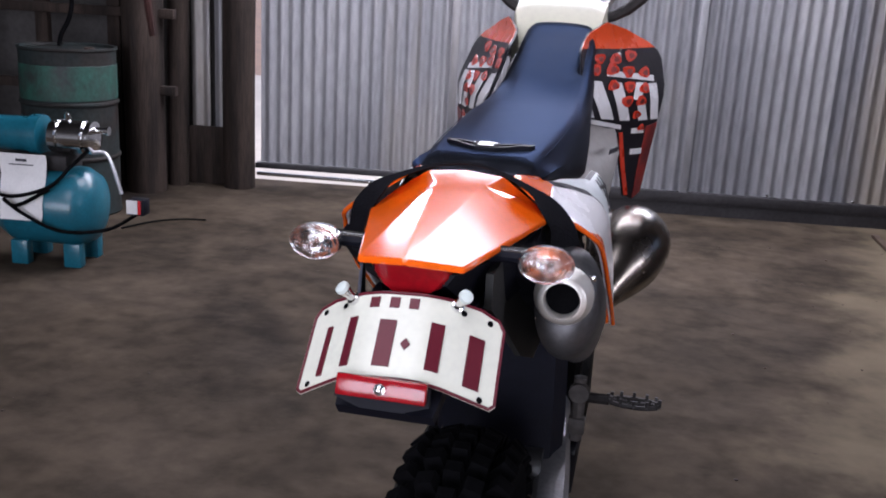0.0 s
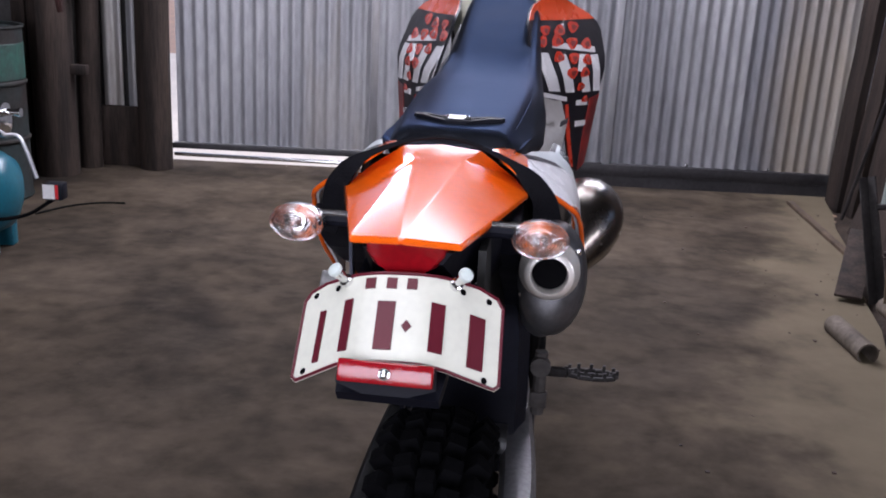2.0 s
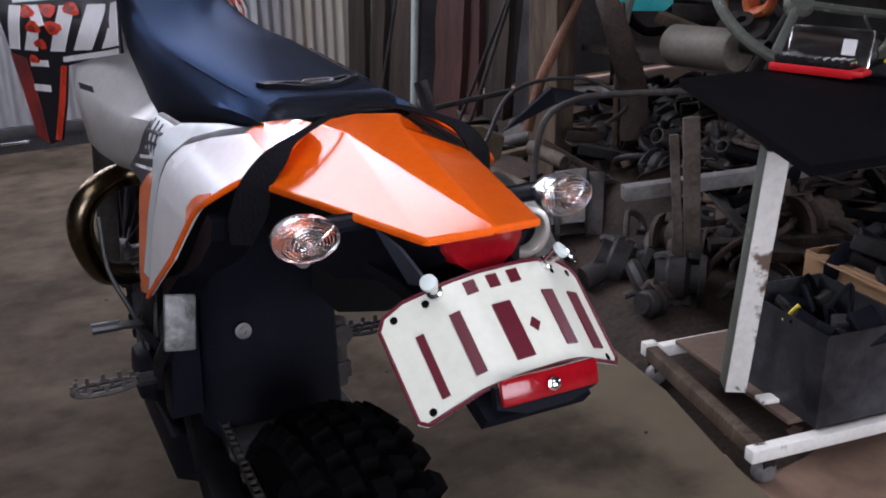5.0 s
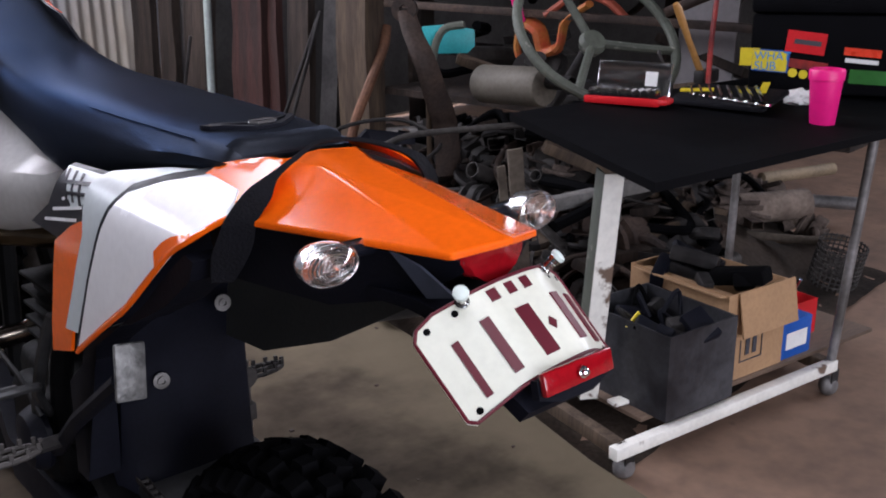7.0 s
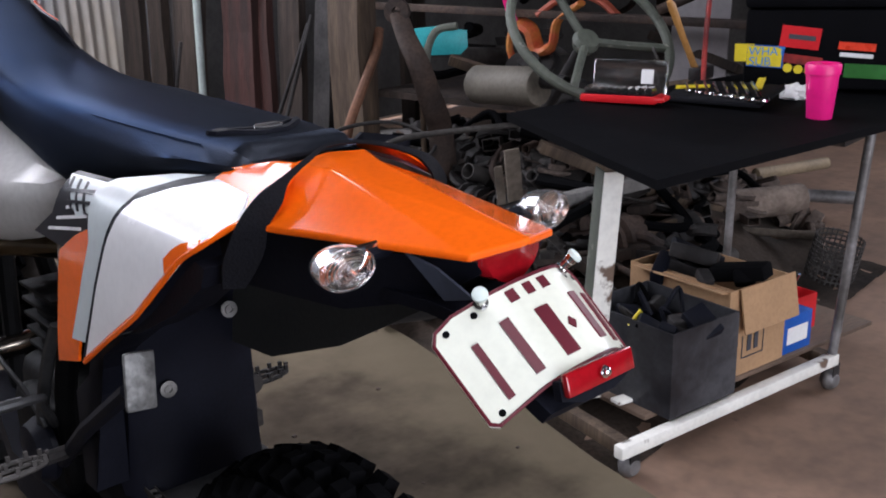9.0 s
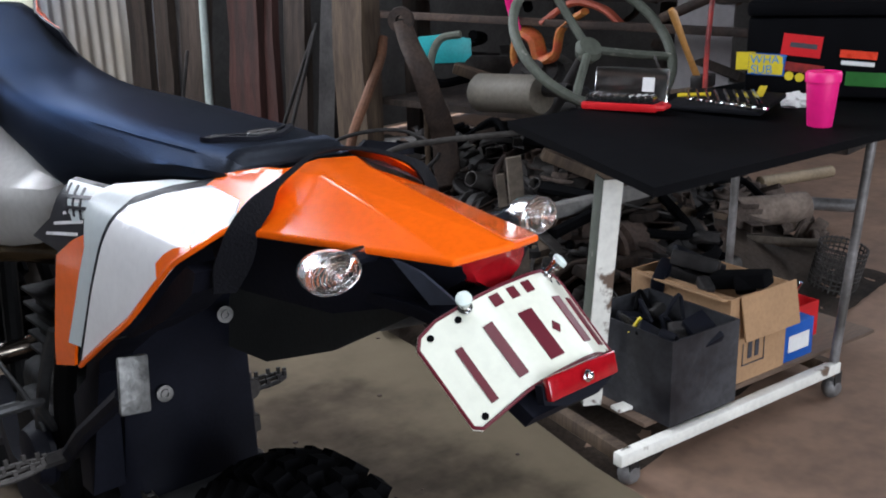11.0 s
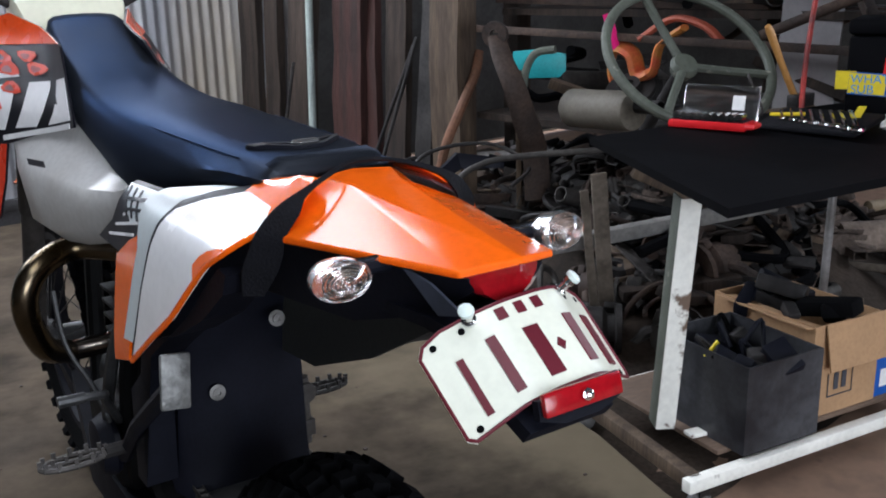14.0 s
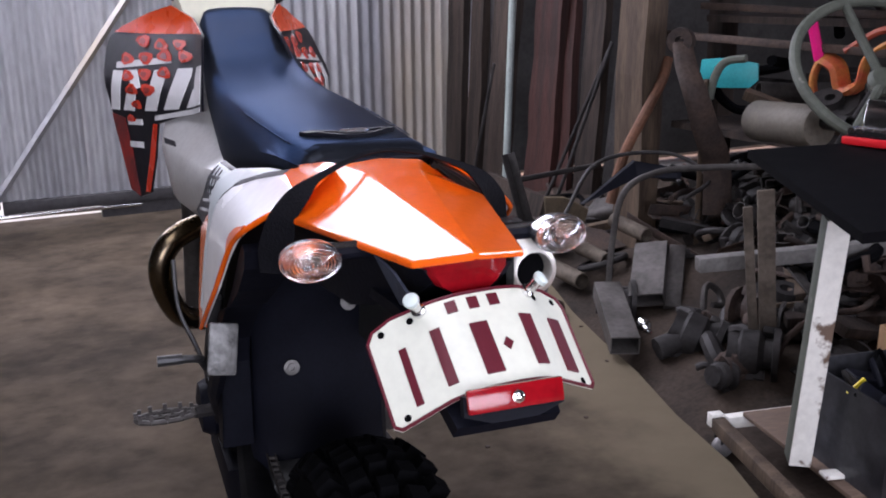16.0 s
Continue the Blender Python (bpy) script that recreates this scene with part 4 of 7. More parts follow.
part("outlet", lathe(bmesh.new(), [(0.0195, -0.03), (0.0198, 0.021), (0.0210, 0.0235), (0.0262, 0.0225), (0.0280, 0.019), (0.0285, 0.008), (0.034, 0.0), (0.034, -0.01)], 28, oc, cap=False), make_mat("satin_steel", (0.86, 0.83, 0.77), 0.42, 0.75, 0.12, 20, 120, 0.05), sil, "steel outlet ring", angle=60)
part("bore", lathe(bmesh.new(), [(0.0193, -0.028), (0.0193, 0.006)], 20, oc @ pose(0, 0, 0)), M_RUBBER, sil, "sooty black bore")
for a in (0.6, 2.2, 3.6, 5.2):
    part("rivet", lathe(bmesh.new(), [(0.004, 0), (0.004, 0.003), (0.002, 0.004)], 8, along((0.136 + 0.034 * math.cos(a), 0.252, 0.838 + 0.054 * math.sin(a)), (0.136 + 0.034 * math.cos(a), -1, 0.85 + 0.054 * math.sin(a)))), M_CHROME, sil)
bm = bmesh.new()
c = curve_pts([(0.12, 0.74, 0.64), (0.15, 0.82, 0.66), (0.185, 0.93, 0.71), (0.20, 1.02, 0.72), (0.19, 1.15, 0.68), (0.14, 1.30, 0.56), (0.0, 1.36, 0.46), (-0.12, 1.33, 0.46)], 6)
rad = [0.022 + 0.050 * math.exp(-((k / len(c) - 0.37) / 0.185) ** 4) for k in range(len(c))]
tube(bm, c, rad, 20)
part("expansion_chamber", bm, M_PIPE, bike, "bulging nickel-plated expansion chamber", angle=70)
bm = bmesh.new()
tube(bm, curve_pts([(-0.12, 1.33, 0.46), (-0.175, 1.26, 0.505), (-0.205, 1.22, 0.60), (-0.18, 1.22, 0.665), (-0.10, 1.25, 0.69), (0, 1.18, 0.68)], 6), 0.024, 14)
part("header_pipe", bm, M_PIPE_GOLD, bike, "heat-tinted header pipe", angle=70)

# tank and shrouds
bm = bmesh.new()
ts = [(0.80, 0.060, 0.84, 0.89, 0.055), (0.88, 0.102, 0.79, 0.90, 0.070), (0.97, 0.124, 0.76, 0.925, 0.078), (1.06, 0.140, 0.74, 0.96, 0.078), (1.15, 0.160, 0.73, 0.99, 0.080), (1.24, 0.165, 0.73, 1.03, 0.085), (1.34, 0.145, 0.80, 1.06, 0.080), (1.44, 0.08, 0.92, 1.09, 0.05)]
rings = []
for y, hw, zb, zt, tw in ts:
    zm = zb + (zt - zb) * 0.42
    half = [(tw * 0.6, zt), (tw, zt - 0.012), (max(tw, hw * 0.62), zm + (zt - zm) * 0.5), (hw * 0.95, zm + 0.025), (hw, zm), (hw * 0.92, zb + 0.03), (hw * 0.72, zb)]
    rings.append([V(x - 0.014, y, z) for x, z in half] + [V(-x - 0.014, y, z) for x, z in half[::-1]])
tank = part("fuel_tank", ringed(bm, rings), M_TANK, bike, "large translucent grey-white fuel tank", angle=50)
bm = bmesh.new()
rings = []
for y, hw, zt in ((1.32, 0.080, 1.070), (1.355, 0.092, 1.100), (1.39, 0.104, 1.145), (1.46, 0.106, 1.168), (1.54, 0.088, 1.155), (1.60, 0.05, 1.12)):
    half = [(hw * 0.6, zt), (hw * 0.95, zt - 0.012), (hw * 1.00, zt - 0.05), (hw * 1.00, zt - 0.10)]
    rings.append([V(x - 0.014, y, z) for x, z in half] + [V(-x - 0.014, y, z) for x, z in half[::-1]])
part("tank_top", ringed(bm, rings), M_TANKTOP, tank, "cream plastic tank top", angle=50)
for sx in (-1, 1):
    bm = box(bmesh.new(), 0, 0, 0, 0.0015, 0.055, 0.011, Matrix.Translation((-0.014 + sx * 0.158, 1.11, 0.881)) @ Matrix.Rotation(radians(sx * -15), 4, "Z") @ Matrix.Rotation(radians(sx * 8), 4, "Y"))
    part("bar", bm, M_INK, tank)


def shroud_pt(s, z, sx, off=0.0):
    y = 1.089 + 0.456 * s - 0.0136 * s * s
    x = 0.098 + 0.36 * max(0.0, y - 1.17) - 0.06 * max(0.0, 1.17 - y)
    z = 1.148 - (1.148 - z) * (1.029 + 0.023 * s)
    sweep = max(-0.03, min(0.125, 1.15 * (z - 0.98)))     # the upper edge sweeps forward
    return V(-0.018 + sx * (x - 0.18 * sweep), y + sweep, z) + V(sx * 0.92, -0.38, 0.05).normalized() * off


SHROUD = [(0.0, 1.068), (0.2, 1.096), (0.387, 1.118), (0.62, 1.104), (0.937, 1.075), (1.08, 1.056), (1.124, 1.038), (1.136, 0.984), (1.05, 0.909), (0.97, 0.83), (0.901, 0.752), (0.80, 0.742), (0.684, 0.758), (0.60, 0.83), (0.543, 0.90), (0.30, 0.925), (0.0, 0.945)]


def shroud_piece(name, pts, mat, sx, off, lab, parent, thick=0.0015):
    bm = bmesh.new()
    a = [bm.verts.new(V(s, z, 0)) for s, z in pts]
    bm.faces.new(a)
    gridded(bm, 0, 0.0, 1.15, 0.1)
    gridded(bm, 1, 0.74, 1.13, 0.02)
    flat = [(v, v.co.x, v.co.y) for v in bm.verts]
    for v, s, z in flat:
        v.co = shroud_pt(s, z, sx, off)
    ext = bmesh.ops.extrude_face_region(bm, geom=bm.faces[:])
    inward = V(-sx * 0.92, 0.38, -0.05).normalized() * thick
    for g in ext["geom"]:
        if isinstance(g, bmesh.types.BMVert):
            g.co += inward
    return part(name, bm, mat, parent, lab, angle=50)


for sx in (-1, 1):
    shr = shroud_piece("radiator_shroud", SHROUD, M_BLACKDEC, sx, 0.0, "black radiator shroud with red and white graphics", bike, 0.005)
    shroud_piece("orange_top", [(0.0, 1.070), (0.2, 1.097), (0.387, 1.119), (0.62, 1.105), (0.937, 1.076), (1.03, 1.063), (0.544, 1.064)], M_FLUO, sx, 0.0012, "red-orange upper edge", shr)
    # slanted white blocks stand for the lettering
    for pts in (
        [(1.05, 0.912), (0.95, 0.914), (0.90, 0.991), (1.01, 0.990)],
        [(0.90, 0.915), (0.78, 0.917), (0.75, 0.950), (0.86, 0.993), (0.74, 0.996), (0.69, 0.965), (0.84, 0.955)],
        [(0.66, 0.921), (0.54, 0.925), (0.42, 1.002), (0.55, 0.999)],
        [(0.46, 0.930), (0.32, 0.936), (0.17, 1.010), (0.32, 1.006)],
        [(0.24, 0.941), (0.03, 0.956), (0.01, 1.018), (0.10, 1.013)],
        [(0.976, 0.994), (0.385, 1.014), (0.385, 1.025), (0.976, 1.006)],
        [(0.557, 0.906), (0.042, 0.942), (0.042, 0.951), (0.557, 0.915)],
        [(0.86, 0.887), (0.70, 0.892), (0.70, 0.903), (0.86, 0.899)],
        [(0.86, 0.842), (0.71, 0.846), (0.71, 0.858), (0.86, 0.854)],
    ):
        shroud_piece("white_bar", pts, M_WHITE, sx, 0.0014, "", shr)
    shroud_piece("red_edge", [(1.05, 0.905), (0.975, 0.83), (0.905, 0.754), (0.80, 0.744), (0.84, 0.83), (0.90, 0.90)], M_REDDARK, sx, 0.0012, "dark red lower edge", shr)
    shroud_piece("red_edge", [(0.684, 0.7585), (0.735, 0.756), (0.65, 0.83), (0.585, 0.899), (0.543, 0.90), (0.60, 0.83)], M_REDDEC, sx, 0.0013, "red inner edge", shr)
    for s0, z0, w in ((0.678, 1.050, 0.080), (0.489, 1.045, 0.074), (0.307, 1.048, 0.066), (0.85, 1.014, 0.078), (0.643, 1.019, 0.080), (0.447, 1.026, 0.080), (0.252, 1.028, 0.072), (0.835, 0.983, 0.070), (0.646, 0.990, 0.074), (0.449, 0.996, 0.070), (0.786, 0.959, 0.072), (0.608, 0.963, 0.076), (0.738, 0.931, 0.060), (0.816, 0.901, 0.050)):
        ring = []
        for k in range(10):
            a = 2 * math.pi * k / 10
            r = 1.0 + 0.16 * math.sin(3 * a + s0 * 20)
            ring.append((s0 + w * 0.95 * r * math.cos(a), z0 + w * 0.145 * r * math.sin(a)))
        shroud_piece("bubble", ring, M_REDDEC, sx, 0.0024, "", shr, 0.0005)
        shroud_piece("bubble_core", [(s0 + 0.010 + (s - s0) * 0.46, z0 - 0.001 + (z - z0) * 0.50) for s, z in ring], M_REDDARK, sx, 0.0030, "", shr, 0.0004)

# black inner guard ahead of the wheel
bm = bmesh.new()
rings = []
for z, xl, xr, y in ((0.36, -0.10, 0.118, 0.696), (0.46, -0.115, 0.118, 0.706), (0.58, -0.125, 0.114, 0.701), (0.70, -0.125, 0.098, 0.677), (0.80, -0.115, 0.080, 0.61), (0.90, -0.10, 0.075, 0.49)):
    rings.append([V(xl + 0.0, y + 0.05, z), V(xl * 0.8, y + 0.006, z), V((xl + xr) / 2, y, z), V(xr * 0.85, y + 0.006, z), V(xr, y + 0.05, z), V(xr * 0.5, y + 0.08, z), V(xl * 0.5, y + 0.08, z)])
guard = part("inner_guard", ringed(bm, rings), M_BLACKPL, bike, "black plastic inner mudguard", angle=60)
for c in ((0.035, 0.647, 0.692), (-0.048, 0.691, 0.582)):
    bm = lathe(bmesh.new(), [(0.012, 0), (0.012, 0.002), (0.007, 0.0025), (0.007, 0.006), (0.004, 0.006), (0.0035, 0.003)], 20, along(c, (c[0] - 0.15, -1, c[2] + 0.25)))
    part("washer_bolt", bm, M_TUBE, guard, "washer and socket bolt")
part("tail_cover", prism([(0.62, 0.69), (0.527, 0.747), (0.453, 0.794), (0.381, 0.850), (0.34, 0.878), (0.322, 0.874), (0.335, 0.850), (0.40, 0.805), (0.50, 0.755), (0.60, 0.72), (0.66, 0.69), (0.70, 0.60), (0.72, 0.45), (0.76, 0.45), (0.74, 0.60)], -0.158, -0.11), M_BLACKPL, bike, "black plastic behind the side panel", smooth=False)
part("tail_cover", prism([(0.62, 0.69), (0.527, 0.747), (0.453, 0.794), (0.381, 0.854), (0.33, 0.893), (0.292, 0.911), (0.20, 0.905), (0.24, 0.862), (0.36, 0.80), (0.50, 0.735), (0.64, 0.66)], 0.072, 0.098), M_BLACKPL, bike, "black plastic heat shield beside the silencer", smooth=False)
part("inner_fender", prism([(0.70, 0.62), (0.588, 0.629), (0.42, 0.696), (0.265, 0.783), (0.12, 0.862), (0.12, 0.90), (0.45, 0.905), (0.66, 0.80), (0.72, 0.70)], 0.062, 0.070), M_BOUNCEPL, bike, "dusty black inner fender skirt", smooth=False)

# frame, engine, pegs and levers
bm = bmesh.new()
for sx in (-1, 1):
    tube(bm, curve_pts([(sx * 0.10, 0.62, 0.86), (sx * 0.11, 0.82, 0.70), (sx * 0.115, 0.92, 0.52), (sx * 0.11, 0.95, 0.36), (sx * 0.09, 1.10, 0.27), (sx * 0.07, 1.32, 0.33), (sx * 0.02, 1.42, 0.75), (0, 1.43, 0.98)], 5), 0.018, 10)
    tube(bm, [(sx * 0.09, 0.40, 0.90), (sx * 0.08, 0.78, 0.86), (sx * 0.04, 1.40, 0.95)], 0.014, 8)
part("frame", bm, M_CASES_SHADED, bike, "near-black tubular frame")
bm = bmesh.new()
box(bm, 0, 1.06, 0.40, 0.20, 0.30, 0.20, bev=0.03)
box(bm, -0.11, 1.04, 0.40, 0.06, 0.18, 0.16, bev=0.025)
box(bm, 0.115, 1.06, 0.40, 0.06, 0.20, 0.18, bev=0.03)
eng = part("engine", bm, M_CASES_SHADED, bike, "dark cast engine cases", angle=50)
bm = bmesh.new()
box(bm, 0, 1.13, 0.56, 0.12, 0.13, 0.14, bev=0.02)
part("cylinder", bm, M_CASES_SHADED, eng)
bm = bmesh.new()
lathe(bm, [(0.05, 0), (0.055, 0.01), (0.045, 0.03), (0.02, 0.035)], 20, along((-0.14, 0.96, 0.42), (-1, 0.96, 0.42)))
part("sprocket_cover", bm, M_BLACKPL, eng)
# added filler that makes the dark under the engine, no known part
part("skid_plate", ringed(bmesh.new(), [[V(-w, y, z + 0.10), V(-w, y, z + 0.02), V(-w * 0.7, y, z), V(w * 0.7, y, z), V(w, y, z + 0.02), V(w, y, z + 0.10)] for y, w, z in ((0.84, 0.10, 0.25), (0.90, 0.135, 0.215), (1.20, 0.135, 0.215), (1.38, 0.11, 0.30))]), M_BLACKPL, eng, "black filler under the engine, standing for shade", angle=40)
for k in range(5):
    part("fin", box(bmesh.new(), 0, 1.13, 0.51 + 0.028 * k, 0.145, 0.155, 0.007, bev=0.002), M_CASES_SHADED, eng)
for sx in (-1, 1):
    peg = new("foot_peg")
    peg.parent = bike
    peg["label"] = "toothed steel foot peg"
    bm = bmesh.new()
    cp = V(0.235, 0.92, 0.432) if sx > 0 else V(-0.235, 0.82, 0.475)
    for k in range(12):
        a = 2 * math.pi * k / 12
        p0 = cp + V(0.048 * math.cos(a), 0.021 * math.sin(a), 0)
        a2 = 2 * math.pi * (k + 1) / 12
        p1 = cp + V(0.048 * math.cos(a2), 0.021 * math.sin(a2), 0)
        rod(bm, p0, p1, 0.0045, 6)
        box(bm, *(p0 + V(0, 0, 0.007)), 0.006, 0.005, 0.012)
    rod(bm, cp + V(-0.046, 0, 0), cp + V(0.046, 0, 0), 0.004, 6)
    for k in range(4):
        box(bm, *(cp + V(-0.03 + 0.02 * k, 0, 0.006)), 0.005, 0.005, 0.010)
    part("tread", bm, M_STEEL_DULL if sx < 0 else M_STEEL_DARK, peg, "worn bright steel tread")
    bm = bmesh.new()
    tube(bm, [cp - V(sx * 0.045, 0, 0), cp + V(-sx * 0.085, 0.01, -0.005), cp + V(-sx * 0.125, 0.04, -0.025)], 0.011, 8)
    part("bracket", bm, M_STEEL_DARK, peg)
lever = new("gear_lever")
lever.parent = bike
bm = bmesh.new()
tube(bm, curve_pts([(-0.135, 0.93, 0.47), (-0.165, 0.88, 0.535), (-0.175, 0.85, 0.556), (-0.24, 0.85, 0.560)], 4), 0.007, 8)
part("arm", bm, M_ARM, lever, "bent alloy gear lever")
bm = bmesh.new()
rod(bm, (-0.20, 0.85, 0.559), (-0.24, 0.85, 0.560), 0.009, 10)
part("tip", bm, M_ARM, lever, "knurled lever tip")
kick = new("kick_starter")
kick.parent = bike
bm = bmesh.new()
tube(bm, curve_pts([(-0.14, 0.98, 0.42), (-0.15, 0.93, 0.50), (-0.145, 0.88, 0.60), (-0.135, 0.85, 0.66)], 4), 0.010, 8, flat=0.7)
part("arm", bm, M_ARM, kick, "alloy kick lever folded up")
stand = new("side_stand")
stand.parent = bike
bm = bmesh.new()
tube(bm, [(-0.14, 0.90, 0.42), (-0.165, 0.70, 0.56), (-0.170, 0.52, 0.68)], 0.012, 8)
part("leg", bm, M_BLACKPL, stand)
bm = box(bmesh.new(), 0, 0, 0, 0.037, 0.008, 0.068, Matrix.Translation((-0.172, 0.482, 0.706)) @ Matrix.Rotation(radians(8), 4, "Y") @ Matrix.Rotation(radians(-10), 4, "X"), bev=0.003)
part("foot", bm, make_mat("scratched_alloy", (0.24, 0.24, 0.235), 0.5, 0.5, 0.6, 16, 90, 0.6, col2=(0.06, 0.06, 0.06)), stand, "scratched alloy stand foot folded up")
bm = bmesh.new()
tube(bm, curve_pts([(-0.19, 1.03, 0.68), (-0.19, 0.99, 0.60), (-0.165, 0.95, 0.53), (-0.15, 0.93, 0.47)], 5), 0.004, 6)
part("breather_hose", bm, M_ARM, bike, "thin grey hose")
brake = new("rear_brake")
brake.parent = bike
bm = bmesh.new()
rod(bm, (0.137, 0.80, 0.52), (0.137, 0.80, 0.40), 0.012, 10)
lathe(bm, [(0.018, -0.008), (0.018, 0.008)], 16, along((0.137, 0.79, 0.495), (0.137, 0, 0.495)))
box(bm, 0.137, 0.795, 0.43, 0.03, 0.02, 0.03, bev=0.003)
part("master_cylinder", bm, M_STEEL_DULL, brake, "rear brake cylinder with a banjo bolt")
bm = bmesh.new()
for k in range(3):
    lathe(bm, [(0.005, 0), (0.005, 0.006), (0.002, 0.007)], 10, along((0.100, 0.745, 0.560 - 0.024 * k), (0.100, 0, 0.60 - 0.024 * k)))
part("bolt_cap", bm, M_REDDEC, bike, "small red bolt caps")
# shock spring, fork, bars, front fender
bm = bmesh.new()
tube(bm, [(0.045 * math.cos(a), 0.80 + 0.045 * math.sin(a) + 0.06 * (a / 40), 0.50 + 0.26 * a / 40) for a in [k * 0.4 for k in range(100)]], 0.006, 6)
part("shock_spring", bm, M_WHITE, bike, "white coil spring")
for sx in (-1, 1):
    bm = bmesh.new()
    rod(bm, (sx * 0.10, 1.78, 0.335), (sx * 0.10, 1.55, 0.80), 0.024, 14)
    rod(bm, (sx * 0.10, 1.60, 0.70), (sx * 0.10, 1.43, 1.06), 0.028, 14)
    part("fork_leg", bm, M_STEEL_DULL, bike, "long fork leg")
bm = bmesh.new()
box(bm, 0, 1.44, 1.04, 0.26, 0.07, 0.03, bev=0.01)
box(bm, 0, 1.50, 0.86, 0.26, 0.07, 0.04, bev=0.01)
part("triple_clamp", bm, M_ALU, bike)
bm = bmesh.new()
tube(bm, curve_pts([(-0.40, 1.36, 1.25), (-0.24, 1.42, 1.24), (-0.10, 1.45, 1.13), (0.10, 1.45, 1.13), (0.24, 1.42, 1.24), (0.40, 1.36, 1.25)], 5), 0.013, 10)
part("handlebar", bm, M_STEEL_DARK, bike, "dark handlebar")
for sx in (-1, 1):
    bm = bmesh.new()
    ringed(bm, [[V(sx * x, y, 1.262 + h), V(sx * x, y + 0.012, 1.262 + h * 0.9), V(sx * x, y + 0.012, 1.262 - h), V(sx * x, y, 1.262 - h)] for x, y, h in ((0.18, 1.44, 0.055), (0.22, 1.45, 0.085), (0.30, 1.44, 0.075), (0.40, 1.36, 0.03))])
    part("hand_guard", bm, M_REDDEC, bike, "red hand guard")
bm = bmesh.new()
ringed(bm, [[V(-w, y, z - 0.02), V(-w * 0.6, y, z), V(0, y, z + 0.006), V(w * 0.6, y, z), V(w, y, z - 0.02), V(0, y, z - 0.004)] for y, w, z in ((1.42, 0.055, 0.74), (1.60, 0.07, 0.735), (1.80, 0.075, 0.745), (2.05, 0.055, 0.70), (2.13, 0.03, 0.675))])
part("front_fender", bm, M_ORANGE, bike, "orange front fender")
# ---------- trolley bench and what stands on it ----------
U, W = V(0.9745, -0.2244, 0), V(0.2244, 0.9745, 0)
TA = V(1.0926, 0.574, -0.04)


def tp(u, w, z=0.0):
    return TA + U * u + W * w + V(0, 0, z)


TROT = Matrix.Rotation(math.atan2(U.y, U.x), 4, "Z")


def at_trolley(u, w, z):
    return Matrix.Translation(tp(u, w, z)) @ TROT


trolley = thing("workbench_trolley", "chipped white wheeled trolley bench with a black top", "workbench", at_trolley(0, 0, 0))


def angle_bar(bm, p, q, s=0.035, t=0.005):
    """L-section steel between two points."""
    m = along(p, q)
    L = (Vector(q) - Vector(p)).length
    box(bm, s / 2, 0, L / 2, s, t, L, m, bev=0.001)
    box(bm, 0, s / 2, L / 2, t, s, L, m, bev=0.001)
    return bm


DW = 0.50
part("base_rail", box(bmesh.new(), 0.40, 0, 0.100, 0.84, 0.028, 0.032, bev=0.003), M_CHIPPED, trolley, "white painted front rail with chipped edges")
part("base_rail", box(bmesh.new(), 0.46, DW, 0.100, 0.76, 0.028, 0.032, bev=0.003), M_CHIPPED, trolley)
SKEW = Matrix.Rotation(radians(-5), 4, "Z")
part("base_rail", box(bmesh.new(), 0, DW / 2, 0, 0.034, DW, 0.036, Matrix.Translation((0.012, 0, 0.098)) @ SKEW, bev=0.003), M_TIMBER_PALE, trolley, "bare timber end rail")
part("base_rail", box(bmesh.new(), 0, DW / 2, 0, 0.034, DW, 0.036, Matrix.Translation((0.80, 0, 0.098)) @ SKEW, bev=0.003), M_TIMBER_PALE, trolley, "bare timber end rail")
part("base_board", box(bmesh.new(), 0.600, DW / 2 + 0.02, 0.121, 0.96, DW - 0.06, 0.012, bev=0.002), M_PLY, trolley, "brown plywood shelf")
part("end_block", box(bmesh.new(), 0.055, DW + 0.010, 0.106, 0.036, 0.024, 0.036, bev=0.003), M_CHIPPED, trolley)
part("foot_plate", box(bmesh.new(), 0.17, 0.150, 0.133, 0.15, 0.035, 0.010, Matrix.Rotation(-0.10, 4, "Z"), bev=0.003), M_CHIPPED, trolley)
lean = Matrix.Translation((0.081, 0.228, 0.127)) @ Matrix.Rotation(radians(6.0), 4, "X") @ Matrix.Rotation(radians(-0.5), 4, "Y") @ Matrix.Rotation(radians(-22), 4, "Z")
part("leg", box(bmesh.new(), 0.022, -0.018, 0.296, 0.048, 0.006, 0.592, lean, bev=0.002), M_CHIPPED, trolley, "white steel leg with flaking paint")
part("leg_flange", box(bmesh.new(), 0, 0.010, 0.296, 0.006, 0.050, 0.592, lean, bev=0.002), M_GREENPAINT, trolley, "old green side of the steel leg")
for (u, w), (u2, w2), zt in (((0.806, 0.0), (0.836, -0.028), 0.742), ((0.945, DW - 0.02), (0.960, DW - 0.02), 0.755)):
    bm = bmesh.new()
    rod(bm, (u, w, 0.118), (u2, w2, zt), 0.0125, 12)
    part("pole", bm, M_TUBE, trolley, "dull steel tube leg")
